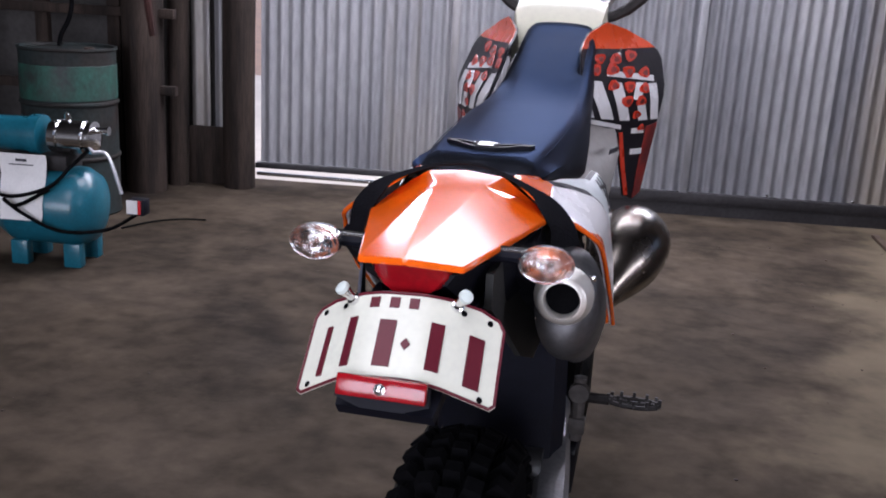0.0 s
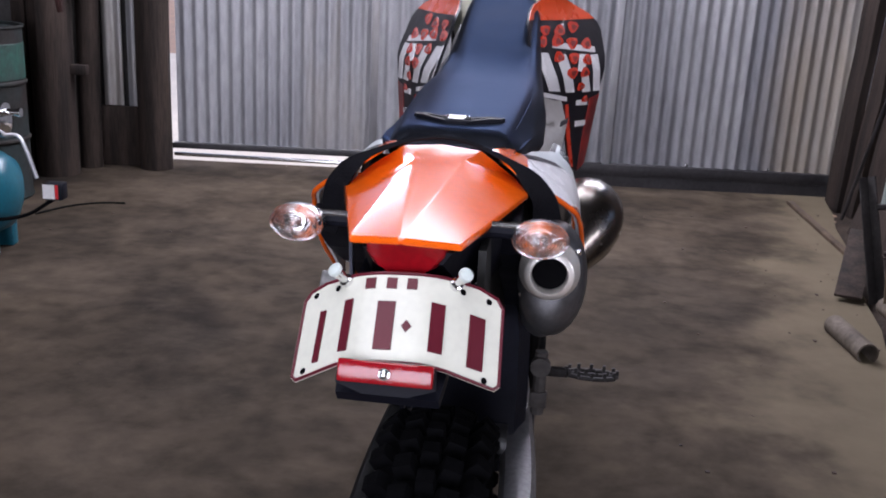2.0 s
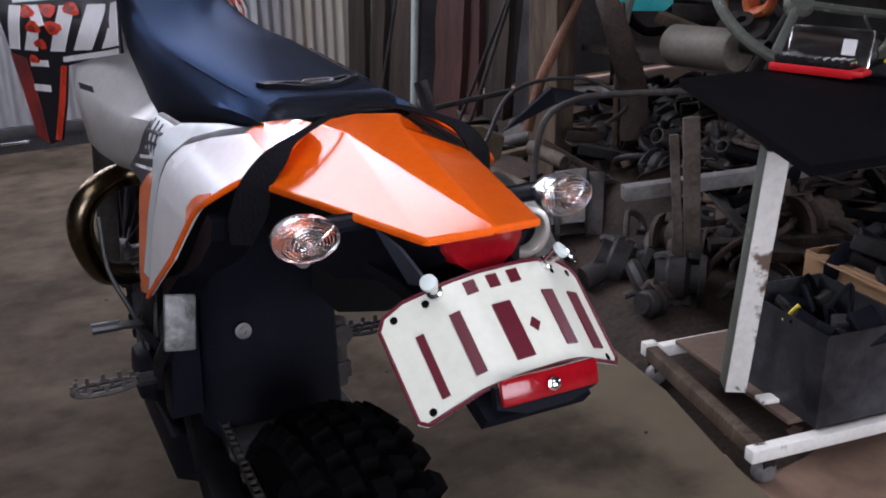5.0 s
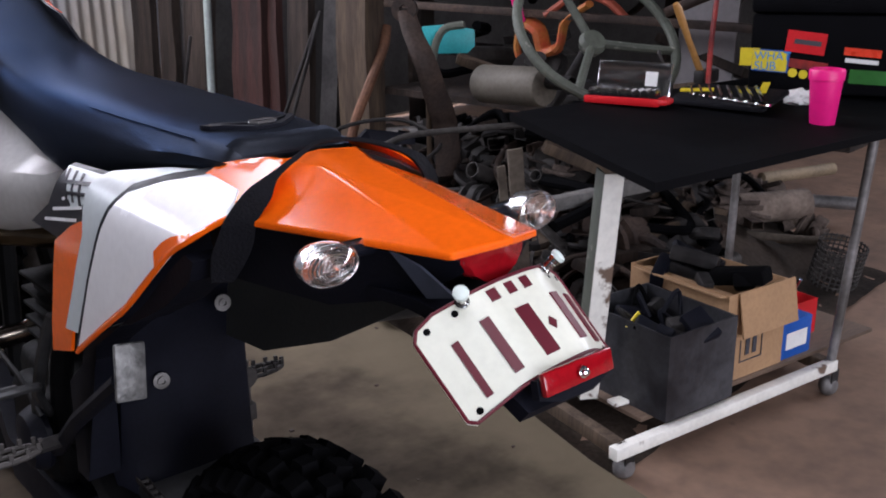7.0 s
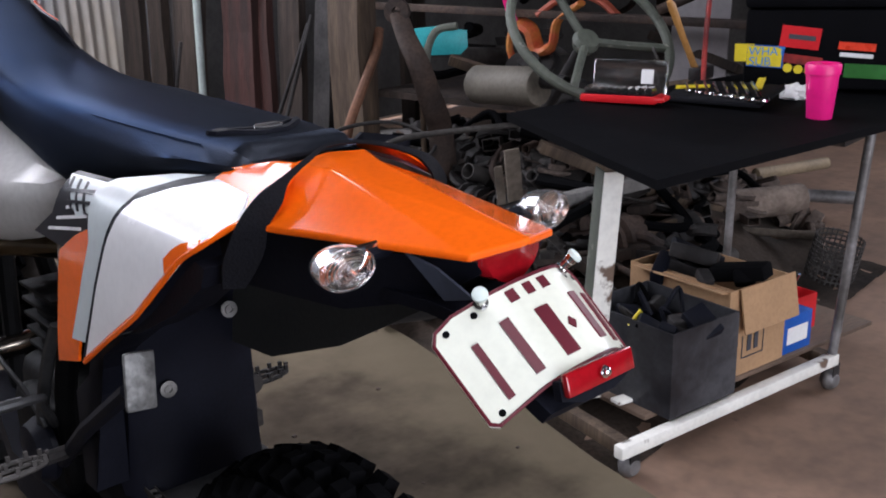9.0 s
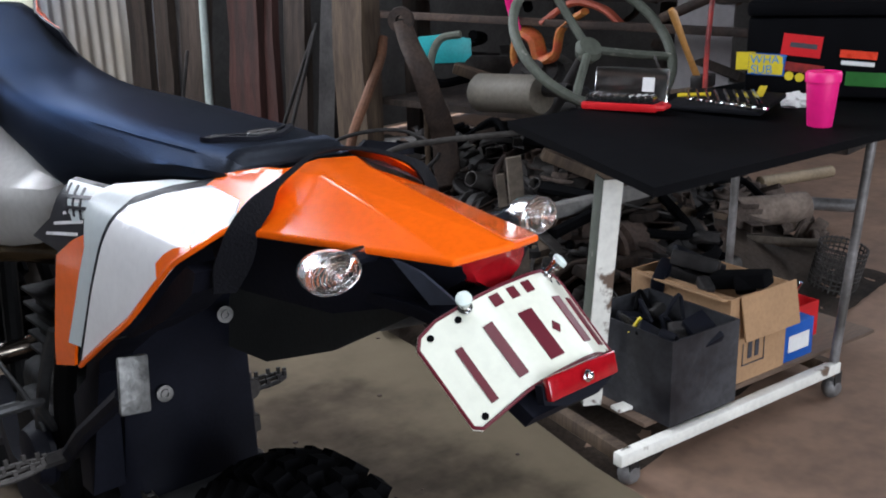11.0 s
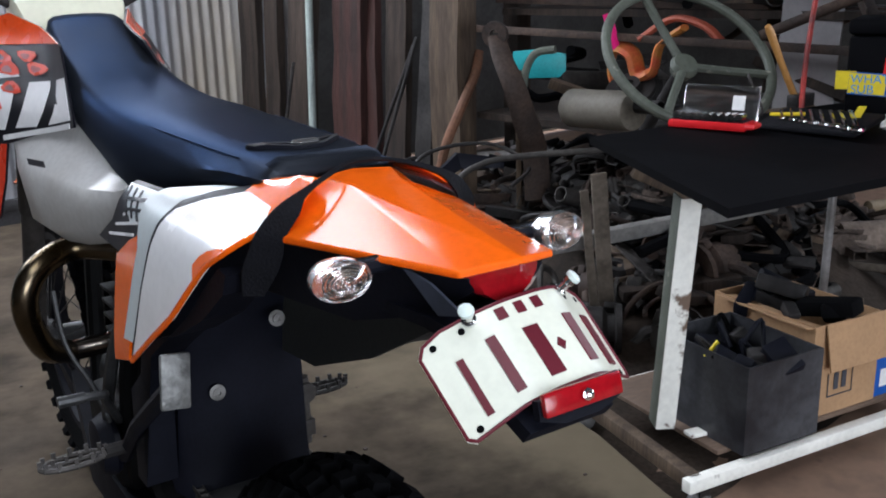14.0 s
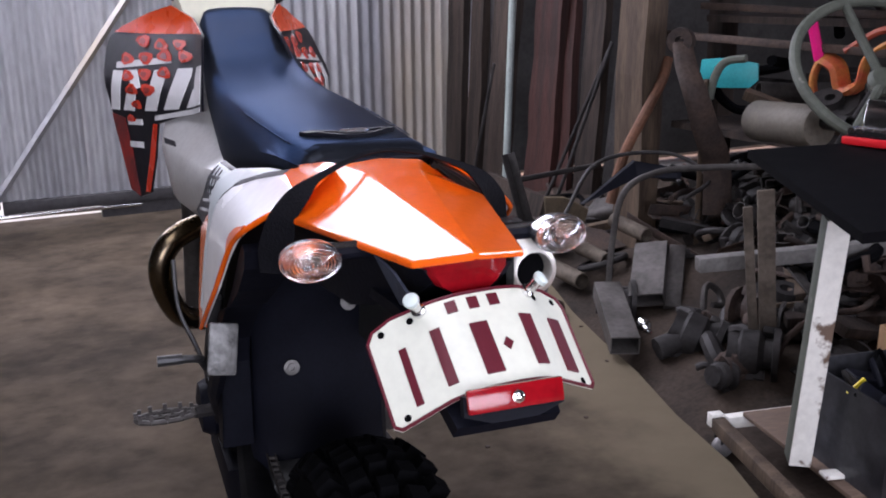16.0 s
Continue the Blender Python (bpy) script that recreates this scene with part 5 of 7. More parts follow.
for u, w in ((0.050, 0.030), (0.825, 0.012), (0.075, DW), (0.82, DW)):
    c = new("caster")
    c.parent = trolley
    c.location = (u, w, 0)
    part("wheel", lathe(bmesh.new(), [(0.004, -0.022), (0.018, -0.020), (0.027, -0.010), (0.030, 0.0), (0.027, 0.010), (0.018, 0.020), (0.004, 0.022)], 20, Matrix.Translation((0, 0, 0.030)) @ Matrix.Rotation(radians(90), 4, "X")), M_TUBE, c, "small steel castor wheel")
    part("fork", box(box(bmesh.new(), 0, 0.017, 0.055, 0.03, 0.003, 0.055), 0, -0.017, 0.055, 0.03, 0.003, 0.055), M_STEEL_DARK, c)
# bench top: skewed board with rounded edges
bm = bmesh.new()
inv = at_trolley(0, 0, 0).inverted()
# corners fitted to the camera's view, so the top rises towards the back
corners = [inv @ V(1.022, 0.480, 0.700), inv @ V(2.394, 0.200, 0.709), inv @ V(2.732, 0.835, 0.738), inv @ V(1.360, 1.115, 0.729)]
plate_poly(bm, corners, 0.020, (0, 0, 1))
bevelled(bm, 0.006, 3)
part("bench_top", bm, M_BENCH, trolley, "black rubber-faced bench top")


def on_bench(x, y, turn=0.0, lift=0.0):
    """Pose on the bench top."""
    return Matrix.Translation((x, y, 0.7155 + 0.0165 * (x - 1.022) + 0.0495 * (y - 0.48) + lift)) @ Matrix.Rotation(radians(turn), 4, "Z") @ Matrix.Scale(0.98, 4)



# boxes on the shelf
bin_ = thing("storage_bin", "scuffed dark grey open box full of black odds and ends", "box", at_trolley(0.150, 0.0, 0.127))
def open_box(bm, sx, sy, sz, t=0.005):
    def loop(d, z):
        return [V(d, d, z), V(sx - d, d, z), V(sx - d, sy - d, z), V(d, sy - d, z)]
    ringed(bm, [loop(0, 0), loop(0, sz), loop(t, sz), loop(t, t)])
    return bm
part("body", open_box(bmesh.new(), 0.238, 0.30, 0.217), M_BIN, bin_, smooth=False)
rng = random.Random(11)
for k in range(16):
    bm = bmesh.new()
    x, y, z = rng.uniform(0.03, 0.20), rng.uniform(0.03, 0.27), 0.145 + rng.uniform(0, 0.05)
    if k % 3 == 0:
        tube(bm, curve_pts([(x, y, z), (x + rng.uniform(-.04, .04), y + 0.04, z + 0.05), (x + rng.uniform(-.05, .05), y + 0.02, z + 0.01)], 5), 0.006, 7)
    else:
        box(bm, 0, 0, 0, rng.uniform(.03, .09), rng.uniform(.03, .08), rng.uniform(.02, .06), Matrix.Translation((x, y, z)) @ Euler((rng.uniform(-.6, .6), rng.uniform(-.6, .6), rng.uniform(0, 3))).to_matrix().to_4x4(), bev=0.006)
    part("part_piece", bm, (M_BLACKPL, M_STEEL_DARK, M_BLACKPL, M_RUBBER)[k % 4], bin_)
part("yellow_tag", box(bmesh.new(), 0, 0, 0, 0.04, 0.004, 0.05, Matrix.Translation((0.03, 0.14, 0.200)) @ Matrix.Rotation(0.9, 4, "Y")), M_YELLOW, bin_, "small yellow tag")
carton = thing("carton", "open brown cardboard carton with a folded-out flap", "box", at_trolley(0.425, 0.058, 0.127))
part("body", open_box(bmesh.new(), 0.235, 0.34, 0.240, 0.004), M_CARD, carton, smooth=False)
part("flap", box(bmesh.new(), 0.142, 0, -0.058, 0.222, 0.004, 0.118, Matrix.Translation((0, -0.006, 0.242)) @ Matrix.Rotation(radians(-11), 4, "X")), M_CARD, carton, "folded-down flap", smooth=False)
part("flap", box(bmesh.new(), -0.03, 0.16, 0.232, 0.07, 0.30, 0.004, Matrix.Rotation(radians(10), 4, "Y")), M_CARD, carton, smooth=False)
for dx in (0, 0.028):
    part("printed_bar", box(bmesh.new(), 0.085 + dx, -0.0022, 0.085, 0.016, 0.001, 0.045), M_INK, carton)
bm = bmesh.new()
for (x, z, sx_, sz_) in ((0.10, 0.047, 0.09, 0.003), (0.057, 0.078, 0.003, 0.06), (0.143, 0.078, 0.003, 0.06)):
    box(bm, x, -0.0022, z, sx_, 0.001, sz_)
part("printed_frame", bm, M_INK, carton)
for k in range(9):
    bm = bmesh.new()
    x, y, z = rng.uniform(0.03, 0.18), rng.uniform(0.05, 0.27), 0.22 + rng.uniform(0, 0.05)
    box(bm, 0, 0, 0, rng.uniform(.05, .16), rng.uniform(.03, .06), rng.uniform(.02, .05), Matrix.Translation((x, y, z)) @ Euler((rng.uniform(-.4, .4), rng.uniform(-.5, .5), rng.uniform(0, 3))).to_matrix().to_4x4(), bev=0.008)
    part("part_piece", bm, (M_BLACKPL, M_RUBBER, M_STEEL_DARK)[k % 3], carton)
blue = thing("blue_packet", "small blue printed packet with a white label", "packet", at_trolley(0.664, 0.062, 0.127))
part("body", box(bmesh.new(), 0.064, 0.05, 0.054, 0.128, 0.10, 0.108, bev=0.002), M_BLUE, blue)
part("paper_label", box(bmesh.new(), 0.064, -0.0006, 0.050, 0.090, 0.001, 0.048), M_PAPER, blue)
redb = thing("red_tub", "small open red plastic tub of metal parts", "tub", at_trolley(0.815, 0.135, 0.127))
part("body", open_box(bmesh.new(), 0.105, 0.13, 0.105, 0.003), M_REDPL, redb, smooth=False)
for k in range(5):
    bm = bmesh.new()
    rod(bm, (0.02 + 0.015 * k, 0.03 + 0.02 * k, 0.02), (0.04 + 0.012 * k, 0.09 - 0.01 * k, 0.15), 0.005, 7)
    part("metal_rod", bm, M_CHROME, redb)

# socket set with a clear lid
sock = thing("socket_set", "red socket tray with chrome sockets under a clear lid", "tool set", on_bench(1.676, 0.959, -78))
bm = box(bmesh.new(), 0, 0, 0.012, 0.22, 0.085, 0.022, bev=0.006)
part("tray", bm, M_REDPL, sock, "red plastic tray")
part("tray_insert", box(bmesh.new(), 0, 0, 0.0245, 0.20, 0.068, 0.004), M_BLACKPL, sock)
for k in range(9):
    part("socket", lathe(bmesh.new(), [(0.006, -0.022), (0.0105, -0.022), (0.0105, 0.018), (0.006, 0.018)], 14, Matrix.Translation((-0.088 + 0.022 * k, -0.016, 0.036)) @ Matrix.Rotation(radians(90), 4, "X")), M_CHROME, sock)
bm = bmesh.new()
tube(bm, [(0.105, -0.035, 0.014), (0.125, -0.03, 0.014), (0.125, 0.02, 0.014), (0.105, 0.03, 0.014)], 0.008, 8)
part("carry_handle", bm, M_REDPL, sock)
part("lid", box(bmesh.new(), 0, 0.052, 0.075, 0.215, 0.016, 0.095, Matrix.Rotation(radians(-12), 4, "X"), bev=0.004), M_CLEARLID, sock, "clear plastic lid standing open").visible_shadow = False
part("paper_label", box(bmesh.new(), 0.055, 0.040, 0.075, 0.035, 0.001, 0.04, Matrix.Rotation(radians(-12), 4, "X")), M_PAPER, sock)

# roll of spanners
span = thing("spanner_roll", "black tool roll holding a row of chrome ring spanners", "tool set", on_bench(1.815, 0.735, -86, 0.011) @ Matrix.Rotation(radians(7), 4, "X") @ Matrix.Scale(0.93, 4))
part("roll", box(bmesh.new(), -0.01, 0.05, 0.009, 0.30, 0.22, 0.016, bev=0.006), M_STRAP, span, "black fabric roll")
part("trim", box(bmesh.new(), -0.085, 0.10, 0.0195, 0.10, 0.028, 0.004, Matrix.Rotation(0.35, 4, "Z")), M_YELLOW, span, "yellow trim strip")
part("trim", box(bmesh.new(), 0.10, 0.13, 0.0195, 0.022, 0.12, 0.004, Matrix.Rotation(0.25, 4, "Z")), M_YELLOW, span, "yellow trim strip")
for k in range(8):
    sp = new("spanner")
    sp.parent = span
    sc = 0.62 + 0.085 * k
    sp.matrix_local = Matrix.Translation((-0.115 + 0.033 * k, 0.030 - 0.004 * k, 0.0225)) @ Matrix.Rotation(radians(28), 4, "Z") @ Matrix.Diagonal((sc, sc, sc, 1))
    part("shank", box(bmesh.new(), 0, 0.05, 0, 0.011, 0.17, 0.005, bev=0.002), M_CHROME, sp)
    part("ring", lathe(bmesh.new(), [(0.009, -0.005), (0.016, -0.005), (0.0175, 0), (0.016, 0.005), (0.009, 0.005), (0.009, -0.005)], 18, Matrix.Translation((0, -0.045, 0)), cap=False), M_CHROME, sp)
rag = thing("rag", "crumpled white paper rag on the bench", "rag", on_bench(2.03, 0.615))
bm = bmesh.new()
bmesh.ops.create_icosphere(bm, subdivisions=3, radius=0.05)
for v in bm.verts:
    n = noise.noise(v.co * 45) * 0.5 + noise.noise(v.co * 90) * 0.3
    v.co = V(v.co.x * (1 + n), v.co.y * 0.7 * (1 + n), max(0.0, v.co.z * 0.5 * (1 + n) + 0.018))
part("cloth", bm, M_PAPER, rag, angle=25)
cup = thing("cup", "bright pink plastic drinking cup", "cup", on_bench(1.812, 0.464) @ Matrix.Scale(1.10, 4))
part("body", lathe(bmesh.new(), [(0.001, 0), (0.027, 0), (0.029, 0.003), (0.037, 0.105), (0.040, 0.106), (0.041, 0.125), (0.038, 0.130), (0.034, 0.128), (0.028, 0.02), (0.001, 0.015)], 28), M_PINK, cup, angle=50)
tbox = thing("toolbox", "big black toolbox covered with stickers", "toolbox", on_bench(2.09, 0.80, -70) @ Matrix.Translation((0.19, 0.13, 0)))
part("body", box(bmesh.new(), 0.12, 0, 0.115, 0.62, 0.26, 0.23, bev=0.012), M_TOOLBOX, tbox)
part("lid", box(bmesh.new(), 0.12, 0, 0.255, 0.63, 0.27, 0.045, bev=0.014), M_TOOLBOX, tbox)
part("tray", box(bmesh.new(), 0.12, 0.01, 0.288, 0.45, 0.17, 0.02, bev=0.006), M_STEEL_DARK, tbox)


def sticker(x, z, w, h, mat, tilt=0, lift=0.0012):
    m = Matrix.Translation((x - 0.025, -0.130 - lift, z)) @ Matrix.Rotation(radians(tilt), 4, "Y")
    return part("sticker", box(bmesh.new(), 0, 0, 0, w, 0.001, h, m), mat, tbox, "", smooth=False)


def words(body, x, z, size, mat, lift=0.003, parent=None):
    cu = bpy.data.curves.new("lettering", "FONT")
    cu.body, cu.size, cu.extrude = body, size, 0.0004
    tmp = bpy.data.objects.new("lettering", cu)
    scene.collection.objects.link(tmp)
    me = bpy.data.meshes.new_from_object(tmp.evaluated_get(bpy.context.evaluated_depsgraph_get()))
    bpy.data.objects.remove(tmp)
    me.materials.clear()
    me.materials.append(mat)
    o = new("lettering", me)
    o.parent = parent or tbox
    o.matrix_local = Matrix.Translation((x - 0.025, -0.130 - lift, z)) @ Matrix.Rotation(radians(90), 4, "X")
    return o


sticker(-0.165, 0.105, 0.055, 0.052, M_YELLOW)
sticker(-0.105, 0.095, 0.105, 0.064, M_BLUE, 3)
sticker(-0.107, 0.095, 0.098, 0.057, M_YELLOW, 3, 0.0020)
M_SKYBLUE = make_mat("sky_blue_print", (0.04, 0.26, 0.62), 0.45, 0, 0.1)
words("WHAT", -0.152, 0.098, 0.034, M_SKYBLUE)
words("SUB", -0.150, 0.068, 0.036, M_SKYBLUE)
sticker(-0.01, 0.150, 0.11, 0.062, M_REDPL, 6)
sticker(-0.005, 0.150, 0.075, 0.014, M_INK, 6, 0.0022)
sticker(0.0, 0.085, 0.11, 0.026, M_REDDARK, 7)
for k in range(4):
    bm = lathe(bmesh.new(), [(0.001, 0), (0.013, 0), (0.013, 0.001)], 16, along((-0.065 + 0.03 * k, -0.1305, 0.062 - 0.004 * k), (-0.065 + 0.03 * k, -1, 0.062)))
    part("sticker", bm, M_YELLOW, tbox)
sticker(0.145, 0.125, 0.10, 0.022, M_REDDEC, 4)
sticker(0.145, 0.100, 0.09, 0.012, M_PAPER, 4)
sticker(0.18, 0.055, 0.13, 0.040, make_mat("green_print", (0.02, 0.14, 0.02), 0.4), 2)
caseb = thing("tool_case", "red and yellow tool case resting on the toolbox", "case", on_bench(2.34, 0.60, -70, 0.275))
part("body", box(bmesh.new(), 0, 0, 0.025, 0.24, 0.16, 0.05, bev=0.006), M_REDPL, caseb)
ham = thing("mallet_handle", "bare wooden hammer handle leaning up from the bench", "hammer", on_bench(2.06, 0.965))
bm = bmesh.new()
tube(bm, [(0.075, 0, 0.012), (0.0, 0.02, 0.14), (-0.05, 0.035, 0.235), (-0.06, 0.038, 0.25)], [0.011, 0.010, 0.013, 0.009], 10)
part("handle", bm, M_WOODH, ham)
part("head", box(bmesh.new(), 0.085, -0.005, 0.022, 0.10, 0.04, 0.04, bev=0.005), M_STEEL_DARK, ham)
bar = thing("pry_bar", "rust-red steel bar leaning over the bench", "bar", on_bench(2.05, 0.905))
bm = bmesh.new()
tube(bm, curve_pts([(0, 0, 0.008), (0.04, 0.02, 0.13), (0.10, 0.04, 0.28), (0.16, 0.054, 0.42)], 4), 0.008, 8)
part("shaft", bm, M_REDDARK, bar)
bolster = thing("steel_hook", "bent steel rod lying on the bench", "rod", on_bench(1.86, 0.97))
bm = bmesh.new()
tube(bm, curve_pts([(-0.06, 0, 0.006), (0.04, -0.02, 0.006), (0.08, 0.0, 0.03), (0.05, 0.02, 0.10), (0.055, 0.03, 0.12)], 5), 0.005, 7)
part("rod", bm, M_STEEL_DULL, bolster)
# ---------- boards along the right-hand side ----------
def board(name, lab, x, y0, y1, h, mat, lean=0.0, tw=0.0, th=0.035, seed=0):
    """Upright rough board between y0 and y1, leaning back."""
    r = random.Random(seed)
    bm = bmesh.new()
    w = abs(y1 - y0)
    rings = []
    n = 12
    for k in range(n + 1):
        z = h * k / n
        j = [r.uniform(-0.006, 0.006) for _ in range(4)]
        rings.append([V(-th / 2 + j[0], -w / 2 + j[1], z), V(th / 2 + j[2], -w / 2 + j[1], z), V(th / 2 + j[2], w / 2 + j[3], z), V(-th / 2 + j[0], w / 2 + j[3], z)])
    ringed(bm, rings)
    o = part(name, bm, mat, None, smooth=False)
    o.matrix_world = Matrix.Translation((x, (y0 + y1) / 2, -0.03)) @ Euler((radians(tw), radians(lean), 0)).to_matrix().to_4x4()
    return tagged(o, lab, "board", "boards against the wall")


for i, (y0, y1, mat, lean, tw, dx, lab) in enumerate((
    (4.46, 4.27, M_TIMBER, 2, 0, -0.03, "weathered grey-brown board standing on end"),
    (4.27, 4.13, M_TIMBER, 3, 0.5, 0.0, "weathered grey-brown board standing on end"),
    (4.12, 4.04, M_STEEL_DARK, 2, 0, 0.06, "dark narrow board standing on end"),
    (4.03, 3.80, M_TIMBER, 4, 1.0, -0.02, "dark grey slab post with old nails"),
    (3.64, 3.40, M_TIMBER_RED, 5, -2, 0.02, "reddish brown board leaning on the wall"),
    (3.42, 3.28, M_TIMBER_RED, 6, -6, 0.05, "red-stained board leaning on the wall"),
    (3.26, 3.10, M_TIMBER, 5, -3, 0.08, "dark weathered board leaning on the wall"),
    (3.10, 2.98, M_STEEL_DARK, 4, 2, 0.12, "dark weathered board leaning on the wall"),
    (2.98, 2.84, M_TIMBER, 3, 0, 0.16, "dark weathered board leaning on the wall"),
)):
    board("upright_board", lab, 2.25 + dx, y0, y1, 2.5, mat, lean, tw, 0.04, i)
post = board("shed_post", "pale grey squared timber post", 2.03, 2.49, 2.32, 3.35, M_TIMBER_PALE, 0, 0, 0.10, 40)
tagged(post, category="post")
post["group"] = ""
bm = bmesh.new()
rod(bm, (2.20, 3.74, -0.02), (2.27, 3.715, 2.3), 0.019, 12)
tagged(part("conduit", bm, make_mat("pale_green_pipe", (0.29, 0.33, 0.315), 0.5, 0, 0.2), None), "pale green pipe standing among the boards", "pipe")
for k, (a, b) in enumerate((((2.05, 3.20, 0.02), (2.30, 2.98, 0.86)), ((2.05, 3.08, 0.05), (2.28, 2.93, 0.9)), ((2.12, 4.0, 0.0), (2.2, 3.86, 0.75)))):
    bm = bmesh.new()
    rod(bm, a, b, 0.009, 8)
    tagged(part("thin_rail", bm, M_STEEL_DARK, None), "thin dark rod leaning on the boards", "rod", "leaning rods")
stick = part("batten", box(bmesh.new(), 0, 0, 0.010, 0.035, 1.0, 0.018, bev=0.003), M_TIMBER_PALE, None)
stick.matrix_world = Matrix.Translation((1.915, 3.80, 0.0)) @ Matrix.Rotation(radians(-4.3), 4, "Z")
tagged(stick, "pale wooden batten lying on the concrete", "batten")

# ---------- scrap heap ----------
def heap_z(x, y):
    d = x - slab_edge(y)
    if d < 0.02:
        return -0.04
    side = min(1.0, max(0.0, (y - 0.9) / 0.5)) * min(1.0, max(0.0, (4.35 - y) / 0.9))
    far = 1.0 if x < 2.5 else max(0.25, 1 - (x - 2.5) / 1.2)
    h = 0.40 * min(1.0, (d - 0.02) / 0.95) * side * far
    return -0.035 + h + 0.05 * side * noise.noise(V(x * 3, y * 3, 1.3)) * min(1, d * 3)


bm = bmesh.new()
nx, ny = 60, 90
grid = [[bm.verts.new((slab_edge(0.6 + 3.85 * j / ny) + 0.015 + 1.95 * i / nx, 0.6 + 3.85 * j / ny, 0)) for i in range(nx + 1)] for j in range(ny + 1)]
for row in grid:
    for v in row:
        v.co.z = heap_z(v.co.x, v.co.y) + 0.012 * noise.noise(v.co * 14)
for a, b in zip(grid, grid[1:]):
    for i in range(nx):
        bm.faces.new((a[i], a[i + 1], b[i + 1], b[i]))
tagged(part("rubble", bm, M_RUBBLE, None), "dark heap of dirt and fine scrap under the junk", "rubble", kind="stuff")

rng = random.Random(23)
kinds = []


def kind_mesh(name, bm, mat, lab, cat):
    me = bpy.data.meshes.new(name)
    bmesh.ops.recalc_face_normals(bm, faces=bm.faces[:])
    bm.to_mesh(me)
    bm.free()
    me.materials.append(mat)
    me.shade_smooth()
    me.set_sharp_from_angle(angle=radians(35))
    kinds.append((name, me, lab, cat))


def hollow(bm, L, r, t, seg=14):
    return lathe(bm, [(r - t, -L / 2), (r, -L / 2), (r, L / 2), (r - t, L / 2), (r - t, -L / 2)], seg, Matrix.Rotation(radians(90), 4, "X"), cap=False)


def section(bm, L, w, h, t=0.004):
    for (cx, cz, sx, sz) in ((0, h / 2, w, t), (0, -h / 2, w, t), (-w / 2, 0, t, h), (w / 2, 0, t, h)):
        box(bm, cx, 0, cz, sx, L, sz)
    return bm


def casting(bm, r, seed):
    """A greasy machine part: a stepped drum with a flange, lugs and a side port."""
    q = random.Random(seed)
    L = r * q.uniform(1.3, 2.0)
    lathe(bm, [(r * 0.30, -L / 2), (r * 0.62, -L / 2), (r * 0.62, -L * 0.30), (r * 0.80, -L * 0.24), (r * 0.80, L * 0.10), (r * 0.55, L * 0.22), (r * 0.55, L * 0.38), (r * 0.95, L * 0.38), (r * 0.95, L * 0.50), (r * 0.34, L * 0.50), (r * 0.30, L * 0.30)], 14, Matrix.Rotation(radians(90), 4, "Y"))
    for k in range(4):
        a = q.uniform(0, 6.28)
        box(bm, q.uniform(-0.3, 0.4) * L, math.cos(a) * r * 0.8, math.sin(a) * r * 0.8, r * q.uniform(0.3, 0.7), r * 0.32, r * q.uniform(0.3, 0.6), Matrix.Rotation(a, 4, "X"), bev=r * 0.06)
    tube(bm, curve_pts([(0, 0, 0), (-0.2 * L, r * 0.9, r * 0.3), (-0.5 * L, r * 1.3, 0)], 4), r * 0.22, 8)
    for v in bm.verts:
        v.co *= 1 + 0.10 * noise.noise(v.co * (1.8 / r) + V(seed, 0, 0))
    return bm


kind_mesh("steel_pipe", hollow(bmesh.new(), 0.34, 0.032, 0.004), M_STEEL_DULL, "dull grey offcut of steel pipe in the scrap heap", "pipe")
kind_mesh("steel_pipe", hollow(bmesh.new(), 0.62, 0.018, 0.003), M_RUST, "thin rusty pipe in the scrap heap", "pipe")
kind_mesh("steel_pipe", hollow(bmesh.new(), 0.22, 0.045, 0.005), M_STEEL_DULL, "short thick pipe offcut in the scrap heap", "pipe")
kind_mesh("box_section", section(bmesh.new(), 0.36, 0.075, 0.05), M_STEEL_DULL, "open-ended steel box section in the scrap heap", "steel section")
kind_mesh("box_section", section(bmesh.new(), 0.55, 0.045, 0.045), M_STEEL_DARK, "dark square steel tube in the scrap heap", "steel section")
bm = bmesh.new()
angle_bar(bm, (0, -0.28, 0), (0, 0.28, 0), 0.05)
kind_mesh("angle_iron", bm, M_RUST, "rusty length of angle iron in the scrap heap", "angle iron")
kind_mesh("flat_bar", box(bmesh.new(), 0, 0, 0, 0.05, 0.48, 0.008, bev=0.002), M_STEEL_DULL, "flat steel bar in the scrap heap", "bar")
kind_mesh("timber_offcut", box(bmesh.new(), 0, 0, 0, 0.09, 0.40, 0.035, bev=0.004), M_TIMBER, "grey timber offcut in the scrap heap", "timber")
kind_mesh("timber_offcut", box(bmesh.new(), 0, 0, 0, 0.055, 0.62, 0.04, bev=0.004), M_TIMBER_PALE, "pale timber offcut in the scrap heap", "timber")
for sd in range(4):
    bm = casting(bmesh.new(), 0.075 + 0.012 * sd, sd * 3 + 1)
    kind_mesh("casting", bm, (M_STEEL_DARK, M_STEEL_DULL, M_RUST, M_STEEL_DARK)[sd], "lumpy greasy machine casting in the scrap heap", "casting")
bm = lathe(bmesh.new(), [(0.02, -0.03), (0.05, -0.03), (0.05, -0.012), (0.10, -0.012), (0.105, 0.0), (0.10, 0.012), (0.05, 0.012), (0.045, 0.04), (0.02, 0.04), (0.02, -0.03)], 24, cap=False)
kind_mesh("wheel_hub", bm, M_STEEL_DARK, "round steel hub in the scrap heap", "hub")
bm = bmesh.new()
tube(bm, [(0.11 * math.cos(a), 0.11 * math.sin(a), 0) for a in [2 * math.pi * k / 24 for k in range(25)]], 0.016, 8)
